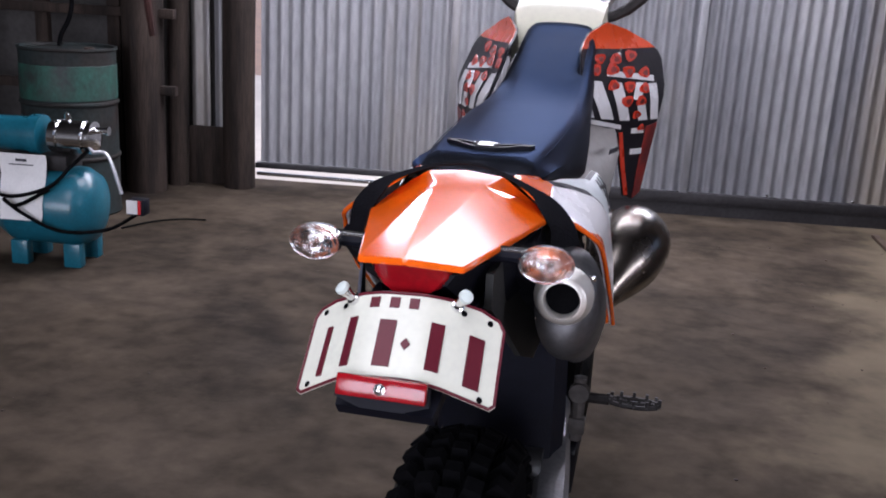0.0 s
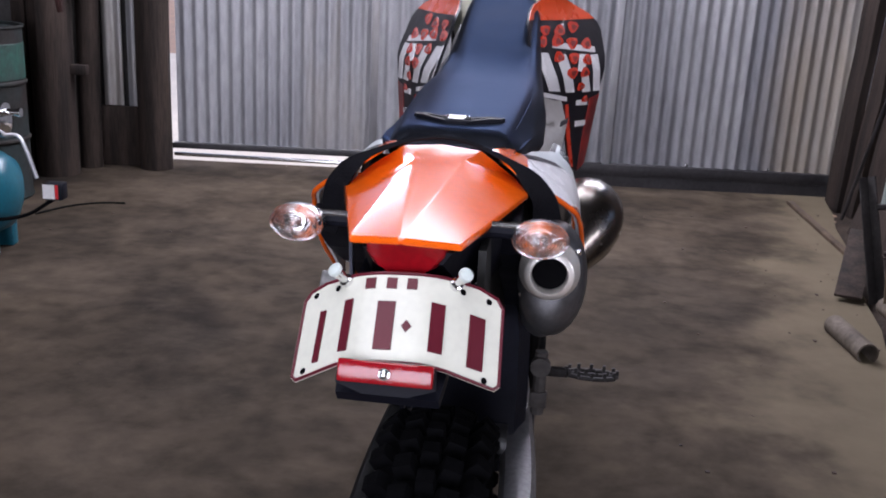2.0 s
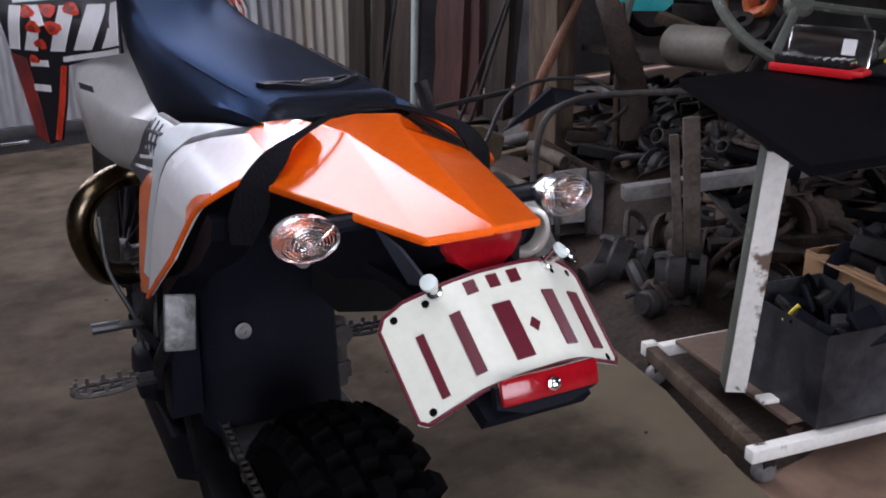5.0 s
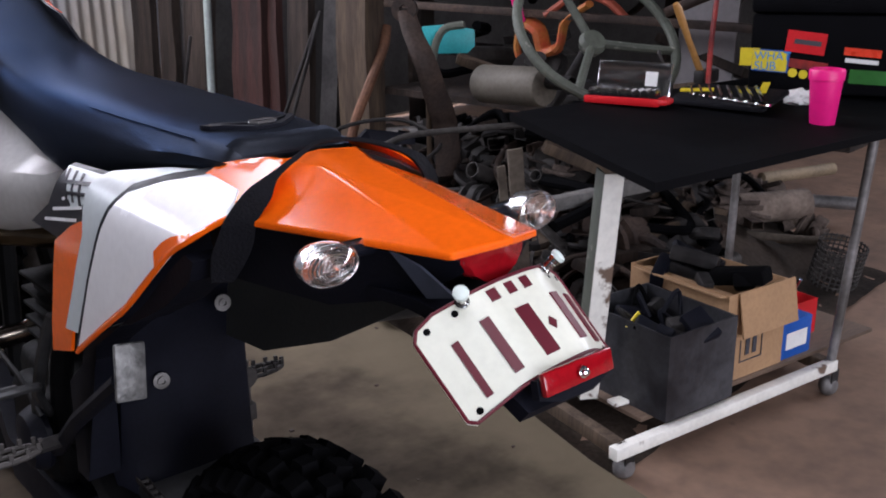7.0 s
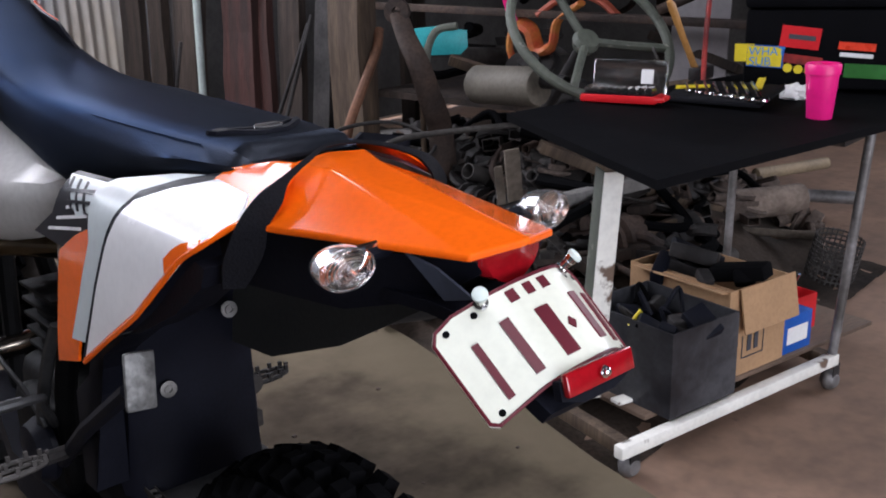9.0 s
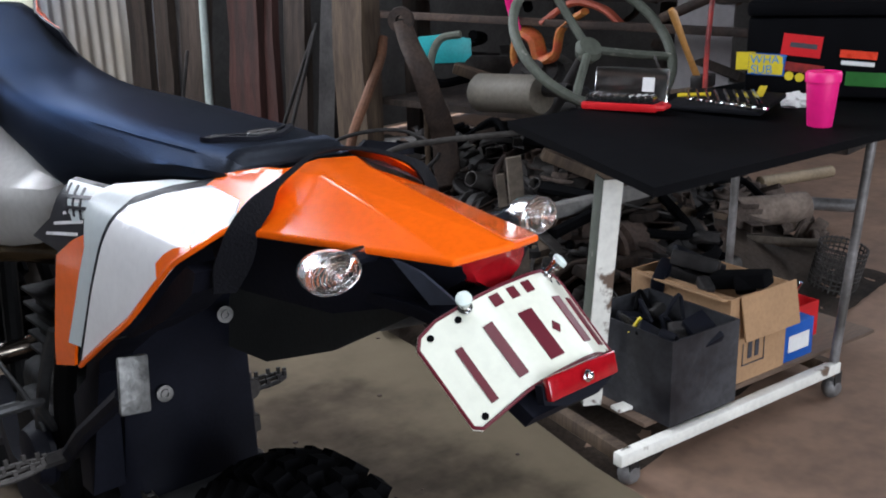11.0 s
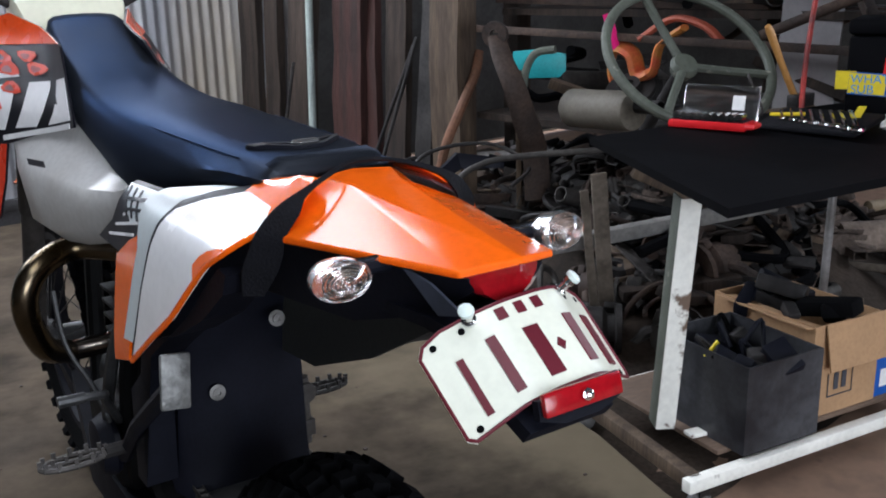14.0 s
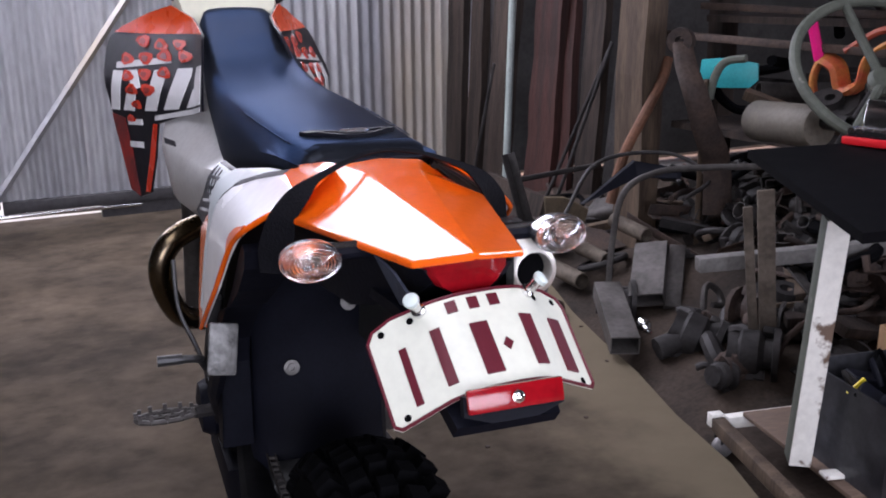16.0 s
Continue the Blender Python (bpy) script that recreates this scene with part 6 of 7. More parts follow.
kind_mesh("steel_ring", bm, M_STEEL_DARK, "dark iron ring in the scrap heap", "ring")
bm = bmesh.new()
tube(bm, curve_pts([(-0.30, 0, 0), (-0.15, 0.05, 0.03), (0, 0.0, 0.08), (0.14, -0.08, 0.05), (0.30, -0.05, 0)], 5), 0.014, 8)
kind_mesh("bent_rod", bm, M_RUST, "bent rusty rod in the scrap heap", "rod")
bm = bmesh.new()
tube(bm, curve_pts([(-0.25, 0.1, 0), (-0.1, -0.1, 0.06), (0.1, 0.1, 0.10), (0.25, -0.08, 0.04), (0.15, -0.2, 0)], 6), 0.022, 8)
kind_mesh("rubber_hose", bm, M_RUBBER, "black rubber hose in the scrap heap", "hose")
bm = bmesh.new()
for cx, cz, sx, sz in ((0, 0, 0.07, 0.005), (-0.034, 0.018, 0.005, 0.04), (0.034, 0.018, 0.005, 0.04)):
    box(bm, cx, 0, cz, sx, 0.34, sz)
kind_mesh("steel_channel", bm, M_STEEL_DARK, "dark steel channel in the scrap heap", "steel section")
bm = bmesh.new()
box(bm, 0, 0, 0, 0.045, 0.16, 0.010, bev=0.002)
box(bm, 0, 0.075, 0.04, 0.045, 0.010, 0.08, bev=0.002)
lathe(bm, [(0.010, 0), (0.024, 0), (0.024, 0.02), (0.010, 0.02), (0.010, 0)], 12, Matrix.Translation((0, -0.04, 0.004)), cap=False)
kind_mesh("steel_bracket", bm, M_RUST, "small rusty steel bracket in the scrap heap", "bracket")
bm = bmesh.new()
plate_poly(bm, [(-0.14, -0.10, 0), (0.12, -0.12, 0), (0.15, 0.08, 0), (-0.05, 0.13, 0), (-0.16, 0.04, 0)], 0.006, (0, 0, 1))
kind_mesh("steel_plate", bm, M_RUST, "torn steel plate in the scrap heap", "plate")
count = 0
tries = 0
while count < 290 and tries < 4000:
    tries += 1
    y = rng.uniform(1.05, 4.1)
    d = 0.10 + 1.25 * rng.random() ** 0.8
    x = slab_edge(y) + d
    if x > 3.2 or (x > 2.14 and 2.6 < y):
        continue
    nm, me, lab, cat = kinds[rng.randrange(len(kinds))]
    long_ = cat in ("pipe", "steel section", "bar", "timber", "angle iron", "rod")
    if d < 0.25 and long_ and rng.random() < 0.6:
        continue
    if (d < 0.55 and 1.58 < y < 2.55 and rng.random() < 0.85) or d < 0.50 and y <= 1.58 and (d < 0.16 or long_ or cat in ("ring", "hose", "plate") or rng.random() < 0.25):
        continue
    o = new(nm, me)
    yaw = rng.uniform(0, math.pi) if d > 0.3 else rng.gauss(-0.6, 0.5)
    z = heap_z(x, y) + rng.uniform(0.02, 0.075)
    o.matrix_world = Matrix.Translation((x, y, z)) @ Euler((rng.gauss(0, 0.28), rng.gauss(0, 0.28), yaw)).to_matrix().to_4x4() @ Matrix.Scale(rng.uniform(0.42, 1.0), 4)
    tagged(o, lab, cat, "scrap in the heap")
    count += 1


def placed(name, bm, mat, m, lab, cat, group=""):
    o = part(name, bm, mat, None)
    o.matrix_world = m
    return tagged(o, lab, cat, group)


def laid(p, q, across=(0, 0, 1)):
    """Pose half way from p to q, y along the piece and z as near to across as can be."""
    p, q = Vector(p), Vector(q)
    y = (q - p).normalized()
    x = y.cross(Vector(across)).normalized()
    return Matrix.Translation((p + q) / 2) @ Matrix((x, y, x.cross(y))).transposed().to_4x4()


# bigger pieces in the heap that can be told apart
placed("box_section", section(bmesh.new(), 0.38, 0.088, 0.058), M_BOXSTEEL, laid((1.395, 1.615, 0.055), (1.561, 1.942, 0.12)), "large open steel box section at the edge of the heap", "steel section")
placed("box_section", section(bmesh.new(), 0.30, 0.115, 0.05), M_BOXSTEEL, laid((1.665, 1.85, 0.095), (1.842, 2.05, 0.207), (-0.35, -0.1, 1)), "wide dusty steel channel tipped on the heap", "steel section")
placed("flat_bar", box(bmesh.new(), 0, 0, 0, 0.058, 0.31, 0.026, bev=0.003), M_STEEL_DULL, laid((1.735, 1.80, 0.062), (1.920, 2.00, 0.215), (-0.3, -0.3, 1)), "thick steel bar tipped on the heap", "bar")
for p, q, r in (((1.44, 2.347, 0.025), (1.447, 2.081, 0.025), 0.036), ((1.666, 2.472, 0.06), (1.656, 2.226, 0.06), 0.032), ((1.766, 2.44, 0.14), (1.785, 2.25, 0.12), 0.029), ((1.88, 2.34, 0.25), (1.885, 2.14, 0.23), 0.029)):
    placed("steel_pipe", hollow(bmesh.new(), (Vector(q) - Vector(p)).length, r, 0.005, 18), M_OFFCUT, laid(p, q), "dusty beige pipe offcut at the edge of the heap", "pipe", "beige pipe offcuts")
placed("plywood_panel", plate_poly(bmesh.new(), [(1.625, 2.45, 0.345), (1.72, 2.45, 0.335), (1.835, 2.45, 0.275), (1.79, 2.42, 0.20), (1.70, 2.42, 0.17), (1.64, 2.43, 0.08)], 0.014, (0.2, 1, 0.3)), make_mat("dusty_tan_panel", (0.125, 0.098, 0.066), 0.85, 0, 0.3, 6, 60, 0.2, col2=(0.07, 0.054, 0.038), spec=0.1), Matrix.Identity(4), "broken dusty tan panel standing in the heap", "panel")
placed("black_tray", plate_poly(bmesh.new(), [(1.668, 2.25, 0.354), (1.862, 2.20, 0.508), (1.915, 2.00, 0.505), (1.935, 2.02, 0.462), (1.858, 2.17, 0.452)], 0.012, (-0.3, 1, 0.2)), M_BLACKPL, Matrix.Identity(4), "black plastic tray edge sticking up in the heap", "tray")
placed("tow_ball", lathe(bmesh.new(), [(0.001, -0.03), (0.02, -0.023), (0.03, 0), (0.02, 0.023), (0.010, 0.030), (0.010, 0.045), (0.001, 0.047)], 16), M_CHROME, Matrix.Translation((1.50, 1.657, 0.09)) @ Matrix.Rotation(2.0, 4, "X") @ Matrix.Scale(0.85, 4), "small shiny steel tow ball", "tow ball")
# greasy exhaust manifold low in the heap
mani = thing("exhaust_manifold", "dark greasy cast exhaust manifold lying in the heap", "manifold", Matrix.Identity(4))
bm = bmesh.new()
tube(bm, curve_pts([(1.47, 1.55, 0.05), (1.56, 1.53, 0.075), (1.66, 1.48, 0.09), (1.76, 1.42, 0.11), (1.84, 1.36, 0.10)], 5), 0.036, 12)
part("log", bm, M_STEEL_DARK, mani)
for ctrl in ([(1.58, 1.52, 0.08), (1.62, 1.57, 0.11), (1.68, 1.62, 0.10), (1.72, 1.66, 0.06)], [(1.68, 1.47, 0.09), (1.73, 1.52, 0.13), (1.80, 1.55, 0.12), (1.84, 1.57, 0.07)], [(1.62, 1.50, 0.08), (1.58, 1.44, 0.09), (1.56, 1.38, 0.06), (1.57, 1.34, 0.02)], [(1.76, 1.42, 0.11), (1.73, 1.36, 0.11), (1.70, 1.31, 0.07), (1.69, 1.28, 0.03)]):
    bm = bmesh.new()
    tube(bm, curve_pts(ctrl, 5), [0.027 + 0.0004 * k for k in range(16)], 10)
    run = part("runner", bm, M_STEEL_DARK, mani)
    bm = bmesh.new()
    box(bm, 0, 0, 0, 0.085, 0.060, 0.012, bev=0.003)
    fl = part("flange", bm, M_RUST, run)
    fl.matrix_local = along(ctrl[-1], ctrl[-2])
bm = bmesh.new()
tube(bm, curve_pts([(1.70, 1.60, 0.08), (1.72, 1.63, 0.15), (1.76, 1.66, 0.185), (1.80, 1.65, 0.16), (1.79, 1.62, 0.125), (1.75, 1.62, 0.13)], 6), 0.011, 8)
placed("steel_hook", bm, M_STEEL_DULL, Matrix.Identity(4), "curled grey steel hook in the heap", "hook")
m = Matrix.Identity(4)
bm = bmesh.new()
box(bm, 0.45, 0, 0, 0.90, 0.045, 0.045, bev=0.004)
placed("timber_rail", bm, make_mat("weathered_white_timber", (0.20, 0.19, 0.18), 0.75, 0, 0.4, 6, 70, 0.3, col2=(0.10, 0.094, 0.088)), Matrix.Translation((1.53, 1.46, 0.34)) @ Euler((0, radians(-3), radians(-20))).to_matrix().to_4x4(), "whitish square timber rail lying over the heap", "rail")
placed("flat_bar", box(bmesh.new(), 0, 0, 0, 0.048, 0.46, 0.012, bev=0.002), M_OFFCUT, laid((1.675, 1.30, 0.13), (1.620, 1.30, 0.588), (-0.55, -0.83, 0)), "grey flat steel bar standing in the heap", "bar", "standing bars")
placed("flat_bar", box(bmesh.new(), 0, 0, 0, 0.026, 0.40, 0.010, bev=0.002), M_OFFCUT, laid((1.625, 1.31, 0.15), (1.555, 1.30, 0.548), (-0.55, -0.83, 0)), "narrow flat steel bar standing in the heap", "bar", "standing bars")
bm = bmesh.new()
tube(bm, curve_pts([(1.575, 1.95, 0.10), (1.581, 1.95, 0.265), (1.622, 1.95, 0.455), (1.715, 1.90, 0.527), (1.84, 1.82, 0.546), (2.10, 1.62, 0.56)], 6), 0.0115, 10)
placed("chair_frame", bm, M_STEEL_DULL, m, "bent grey tube frame rising from the heap", "frame")
bm = bmesh.new()
tube(bm, curve_pts([(1.52, 2.16, 0.34), (1.75, 2.28, 0.50), (2.0, 2.18, 0.53), (2.05, 2.0, 0.46), (1.85, 1.9, 0.42)], 6), 0.008, 8)
placed("bent_wire", bm, M_STEEL_DARK, m, "dark bent wire frame on the heap", "frame")
bm = bmesh.new()
angle_bar(bm, (1.75, 2.70, -0.01), (1.69, 2.85, 0.455), 0.042)
placed("angle_iron", bm, M_STEEL_DARK, m, "grey angle iron leaning up from the floor", "angle iron")
bm = bmesh.new()
box(bm, 0, 0, 0, 0.10, 0.50, 0.012, bev=0.003)
placed("timber_offcut", bm, M_TIMBER, Matrix.Translation((1.72, 2.88, 0.10)) @ Euler((radians(18), 0, radians(-26))).to_matrix().to_4x4(), "dark plank lying at the slab edge", "timber")
bm = bmesh.new()
tube(bm, [(1.704, 2.76, 0.358), (2.11, 2.76, 0.384)], 0.012, 6)
placed("steel_rail", bm, M_STEEL_DARK, m, "grey steel rail across the boards", "rail")

# added plank in a dark spot, hides the foot of the conduit
bm = bmesh.new()
box(bm, 0, 0, 0, 0.05, 0.70, 0.20, bev=0.004)
placed("timber_offcut", bm, M_TIMBER, Matrix.Translation((2.02, 3.34, 0.10)) @ Euler((0, radians(14), radians(-8))).to_matrix().to_4x4(), "added dark plank hiding the foot of the pipe", "timber")

# ---------- shelf bay behind the heap ----------
for z, xx in ((0.90, 2.62), (1.02, 2.85), (1.16, 2.7)):
    bm = bmesh.new()
    box(bm, 0, 0, 0, 0.045, 2.3, 0.03, bev=0.003)
    placed("shelf_rail", bm, (M_RUST, M_TIMBER, M_TIMBER_RED)[int(z * 100) % 3], Matrix.Translation((xx, 1.75, z)) @ Euler((radians(1.5), 0, radians(4))).to_matrix().to_4x4(), "old rail stretched across the shelf bay", "rail", "shelf rails")
for xx, yy in ((2.9, 2.9), (3.3, 1.7)):
    bm = bmesh.new()
    box(bm, 0, 0, 1.65, 0.10, 0.10, 3.4, bev=0.008)
    placed("shed_post", bm, M_TIMBER, Matrix.Translation((xx, yy, -0.04)), "dark timber shed post", "post")
bm = bmesh.new()
tube(bm, curve_pts([(1.926, 2.043, 0.945), (1.905, 1.99, 0.87), (1.90, 1.93, 0.78), (1.97, 1.945, 0.65), (2.06, 1.98, 0.52), (2.08, 1.98, 0.33)], 4), [0.036 + 0.0012 * k for k in range(21)], 12, flat=0.45)
lever_arm = placed("forged_lever", bm, M_RUST, m, "heavy grey forged steel arm with an eye", "arm")
part("eye", lathe(bmesh.new(), [(0.016, -0.03), (0.045, -0.03), (0.048, 0), (0.045, 0.03), (0.016, 0.03), (0.016, -0.03)], 20, along((1.930, 2.055, 0.955), (0.63, 1.1, 1.03)), cap=False), M_RUST, lever_arm)
bm = bmesh.new()
tube(bm, curve_pts([(2.095, 2.32, 0.872), (2.055, 2.30, 0.79), (1.965, 2.30, 0.645), (1.885, 2.30, 0.51), (1.83, 2.30, 0.33)], 5), 0.020, 10)
placed("rusty_branch", bm, make_mat("orange_rust", (0.175, 0.080, 0.045), 0.8, 0.1, 0.4, 8, 60, 0.5), m, "crooked orange-rusted pipe standing on end", "pipe")
bm = bmesh.new()
box(bm, 0, 0, 0.30, 0.06, 0.02, 0.66, bev=0.003)
placed("timber_offcut", bm, M_TIMBER_PALE, Matrix.Translation((2.10, 2.10, 0.18)) @ Euler((0, radians(-4), radians(40))).to_matrix().to_4x4(), "pale slat standing behind the steel arm", "timber")
bm = lathe(bmesh.new(), [(0.02, -0.20), (0.075, -0.195), (0.085, -0.18), (0.085, 0.18), (0.078, 0.195), (0.03, 0.20)], 28, Matrix.Rotation(radians(90), 4, "X"))
muf = placed("muffler", bm, make_mat("khaki_muffler", (0.150, 0.132, 0.105), 0.65, 0.1, 0.35, 5, 60, 0.2), Matrix.Translation((2.03, 1.635, 0.705)) @ Euler((radians(-3), 0, radians(-7))).to_matrix().to_4x4() @ Matrix.Scale(0.80, 4), "dull khaki muffler lying across the junk", "muffler")
part("end_pipe", hollow(bmesh.new(), 0.16, 0.03, 0.004), M_STEEL_DARK, muf).location = (0.02, -0.25, 0.02)
bm = bmesh.new()
rings = []
for k, (s, o_) in enumerate(((0.7, -0.03), (1.0, -0.02), (1.0, 0.02), (0.7, 0.03))):
    rings.append([V(o_, x * s, z * s) for x, z in ((-0.13, -0.02), (-0.10, -0.055), (0.07, -0.075), (0.13, -0.04), (0.13, 0.045), (0.02, 0.065), (-0.12, 0.055))])
placed("plastic_jug", ringed(bm, rings), M_TURQ, Matrix.Translation((2.165, 2.055, 0.832)) @ Euler((0.1, 0, radians(40))).to_matrix().to_4x4() @ Matrix.Scale(0.80, 4), "turquoise plastic container caught in the junk", "container")
bm = bmesh.new()
tube(bm, curve_pts([(2.09, 2.07, 0.74), (2.10, 2.06, 0.82), (2.12, 2.03, 0.875), (2.15, 1.96, 0.89)], 5), 0.015, 8)
placed("hose_stub", bm, M_GREENPAINT, m, "grey-green bent hose in front of the container", "hose")
bm = bmesh.new()
tube(bm, curve_pts([(2.62, 2.02, 0.66), (2.60, 2.06, 0.76), (2.60, 2.03, 0.86), (2.61, 1.96, 0.84), (2.62, 1.93, 0.76), (2.62, 1.86, 0.78), (2.62, 1.83, 0.88), (2.62, 1.72, 0.95)], 6), [0.030] * 12 + [0.045] * 18 + [0.030] * 13, 8, flat=0.5)
placed("saw_handle", bm, M_OCHRE, m, "faded orange and yellow saw handle", "saw")
bm = bmesh.new()
tube(bm, [(2.58, 2.02, 0.86), (2.57, 2.06, 1.0)], 0.020, 8)
placed("pink_handle", bm, M_PINK, m, "bright pink tool handle", "handle")
bm = bmesh.new()
tube(bm, curve_pts([(2.60, 1.92, 0.90), (2.65, 1.80, 0.98), (2.65, 1.66, 0.96), (2.66, 1.58, 0.90)], 5), 0.024, 8, flat=0.6)
placed("red_guard", bm, make_mat("faded_red_plastic", (0.42, 0.09, 0.05), 0.55), m, "faded red plastic guard", "guard")
# old steering wheel
wn_, we = V(-0.290, -0.646, 0.706).normalized(), V(0.476, -0.737, -0.479).normalized()
wf = wn_.cross(we).normalized()
wm = Matrix((we, wf, wn_)).transposed().to_4x4()
sw = thing("steering_wheel", "old grey three-spoke tractor steering wheel on its column", "steering wheel", Matrix.Translation((2.20, 1.40, 0.882)) @ wm @ Matrix.Scale(1.115, 4))
bm = bmesh.new()
tube(bm, [(0.262 * math.cos(a), 0.262 * math.sin(a), 0) for a in [2 * math.pi * k / 48 for k in range(49)]], 0.0155, 10)
part("rim", bm, M_GREENPAINT, sw, "worn grey-green rim")
for deg in (147, 23, -84):
    bm = bmesh.new()
    a = radians(deg)
    tube(bm, [(0.02 * math.cos(a), 0.02 * math.sin(a), -0.040), (0.14 * math.cos(a), 0.14 * math.sin(a), -0.022), (0.257 * math.cos(a), 0.257 * math.sin(a), 0)], 0.0135, 8)
    part("spoke", bm, M_GREENPAINT, sw)
part("hub", lathe(bmesh.new(), [(0.01, -0.075), (0.034, -0.070), (0.044, -0.045), (0.036, -0.025), (0.012, -0.020)], 20), M_GREENPAINT, sw)
bm = bmesh.new()
rod(bm, (0, 0, -0.06), (0, 0, -1.05), 0.020, 12)
part("column", bm, M_STEEL_DARK, sw, "dark steel steering column")
bm = bmesh.new()
box(bm, 0, 0, 0.45, 0.01, 0.22, 1.0)
placed("grey_sheet", bm, make_mat("grey_sheet_metal", (0.21, 0.195, 0.20), 0.55, 0.1, 0.15), Matrix.Translation((2.72, 1.27, 0.62)) @ Euler((0, radians(6), radians(8))).to_matrix().to_4x4(), "pale grey sheet standing behind the bench", "sheet")
rng = random.Random(77)
for k in range(44):
    nm, me, lab, cat = kinds[rng.randrange(len(kinds))]
    o = new(nm, me)
    y = rng.uniform(0.95, 2.55)
    tier = rng.choice((0.56, 0.62, 0.70, 0.76, 0.92, 1.06, 1.18))
    o.matrix_world = Matrix.Translation((rng.uniform(2.55, 3.1), y, tier)) @ Euler((rng.gauss(0, 0.25), rng.gauss(0, 0.25), rng.uniform(0, 3.1))).to_matrix().to_4x4()
    tagged(o, lab.replace("in the scrap heap", "on the shelf bay"), cat, "scrap on the shelves")
bm = bmesh.new()
box(bm, 0, 0, 0, 0.75, 2.2, 0.03)
placed("shelf", bm, M_TIMBER, Matrix.Translation((2.95, 1.75, 0.52)), "dark timber shelf loaded with junk", "shelf")
bm = bmesh.new()
box(bm, 0, 0, 0, 0.6, 2.2, 0.03)
placed("shelf", bm, M_TIMBER, Matrix.Translation((3.05, 1.75, 0.995)), "dark timber shelf loaded with junk", "shelf")
# things low behind the bench
for k, (x, y, z, L, r, mat, lab, yaw, cat) in enumerate((
    (3.10, 1.12, 0.135, 0.34, 0.066, make_mat("stained_canvas", (0.30, 0.235, 0.19), 0.85, 0, 0.4, 12, 60, 0.4, col2=(0.17, 0.125, 0.10)), "stained canvas roll on the floor", -34, "roll"),
    (2.86, 1.33, 0.10, 0.50, 0.038, M_RUST, "rusty brown pipe on the floor", -18, "pipe"),
    (3.60, 1.22, 0.17, 0.45, 0.028, make_mat("pale_worn_wood", (0.33, 0.25, 0.16), 0.7, 0, 0.3, 9, 60, 0.2), "pale wooden pole on the floor", -22, "pole"),
    (3.10, 1.56, 0.14, 0.62, 0.030, M_TUBE, "whitish pole on the floor", -22, "pole"),
    (2.90, 1.02, 0.07, 0.36, 0.016, M_OFFCUT, "dusty stick on the floor", -68, "stick"),
    (3.55, 1.22, 0.06, 0.60, 0.030, M_TUBE, "grey pole on the floor", -68, "pole"),
    (3.05, 0.98, 0.03, 0.42, 0.014, M_TIMBER_PALE, "brown stick on the floor", -40, "stick"),
    (2.78, 1.10, 0.03, 0.34, 0.012, M_OFFCUT, "dusty stick on the floor", -10, "stick"),
    (2.72, 0.98, 0.00, 0.30, 0.010, M_TIMBER_PALE, "brown stick on the floor", 25, "stick"),
)):
    bm = lathe(bmesh.new(), [(0.01, -L / 2), (r, -L / 2 + 0.01), (r * 0.95, 0), (r, L / 2 - 0.01), (0.01, L / 2)], 16, Matrix.Rotation(radians(90), 4, "Y"))
    placed("floor_roll", bm, mat, Matrix.Translation((x, y, z)) @ Matrix.Rotation(radians(yaw), 4, "Z"), lab, cat)
bask = thing("wire_basket", "perforated pale metal drum on the floor", "basket", Matrix.Translation((2.80, 0.74, -0.03)) @ Matrix.Rotation(0.2, 4, "X"))
for k in range(9):
    z = 0.015 + 0.018 * k
    bm = bmesh.new()
    tube(bm, [(0.085 * math.cos(a), 0.085 * math.sin(a), z) for a in [2 * math.pi * i / 28 for i in range(29)]], 0.0035, 5)
    part("hoop", bm, M_STEEL_DULL, bask)
for i in range(28):
    bm = bmesh.new()
    a = 2 * math.pi * i / 28
    rod(bm, (0.085 * math.cos(a), 0.085 * math.sin(a), 0.0), (0.085 * math.cos(a), 0.085 * math.sin(a), 0.165), 0.003, 5)
    part("wire", bm, M_STEEL_DULL, bask)
# dusty brown, with the side light behind the bench lightened into it
M_DUSTY_LIT = make_mat("dusty_brown_junk", (0.165, 0.128, 0.108), 0.85, 0, 0.5, 7, 60, 0.4, col2=(0.070, 0.053, 0.045), spec=0.15)
dusty = {}
rng = random.Random(91)
for k in range(64):
    nm, me, lab, cat = kinds[rng.randrange(len(kinds))]
    if k % 3:
        if me not in dusty:
            dusty[me] = me.copy()
            dusty[me].materials[0] = M_DUSTY_LIT
        me = dusty[me]
    o = new(nm, me)
    x, y = rng.uniform(2.15, 3.5), rng.uniform(0.98, 1.7)
    o.matrix_world = Matrix.Translation((x, y, max(-0.03, heap_z(x, y)) + rng.uniform(0.01, 0.06))) @ Euler((rng.gauss(0, 0.2), rng.gauss(0, 0.2), rng.uniform(0, 3.1))).to_matrix().to_4x4() @ Matrix.Scale(rng.uniform(0.4, 0.85), 4)
    tagged(o, lab.replace("dull grey", "dusty").replace("dark", "dusty").replace("rusty", "dusty") if k % 3 else lab, cat, "scrap in the heap")

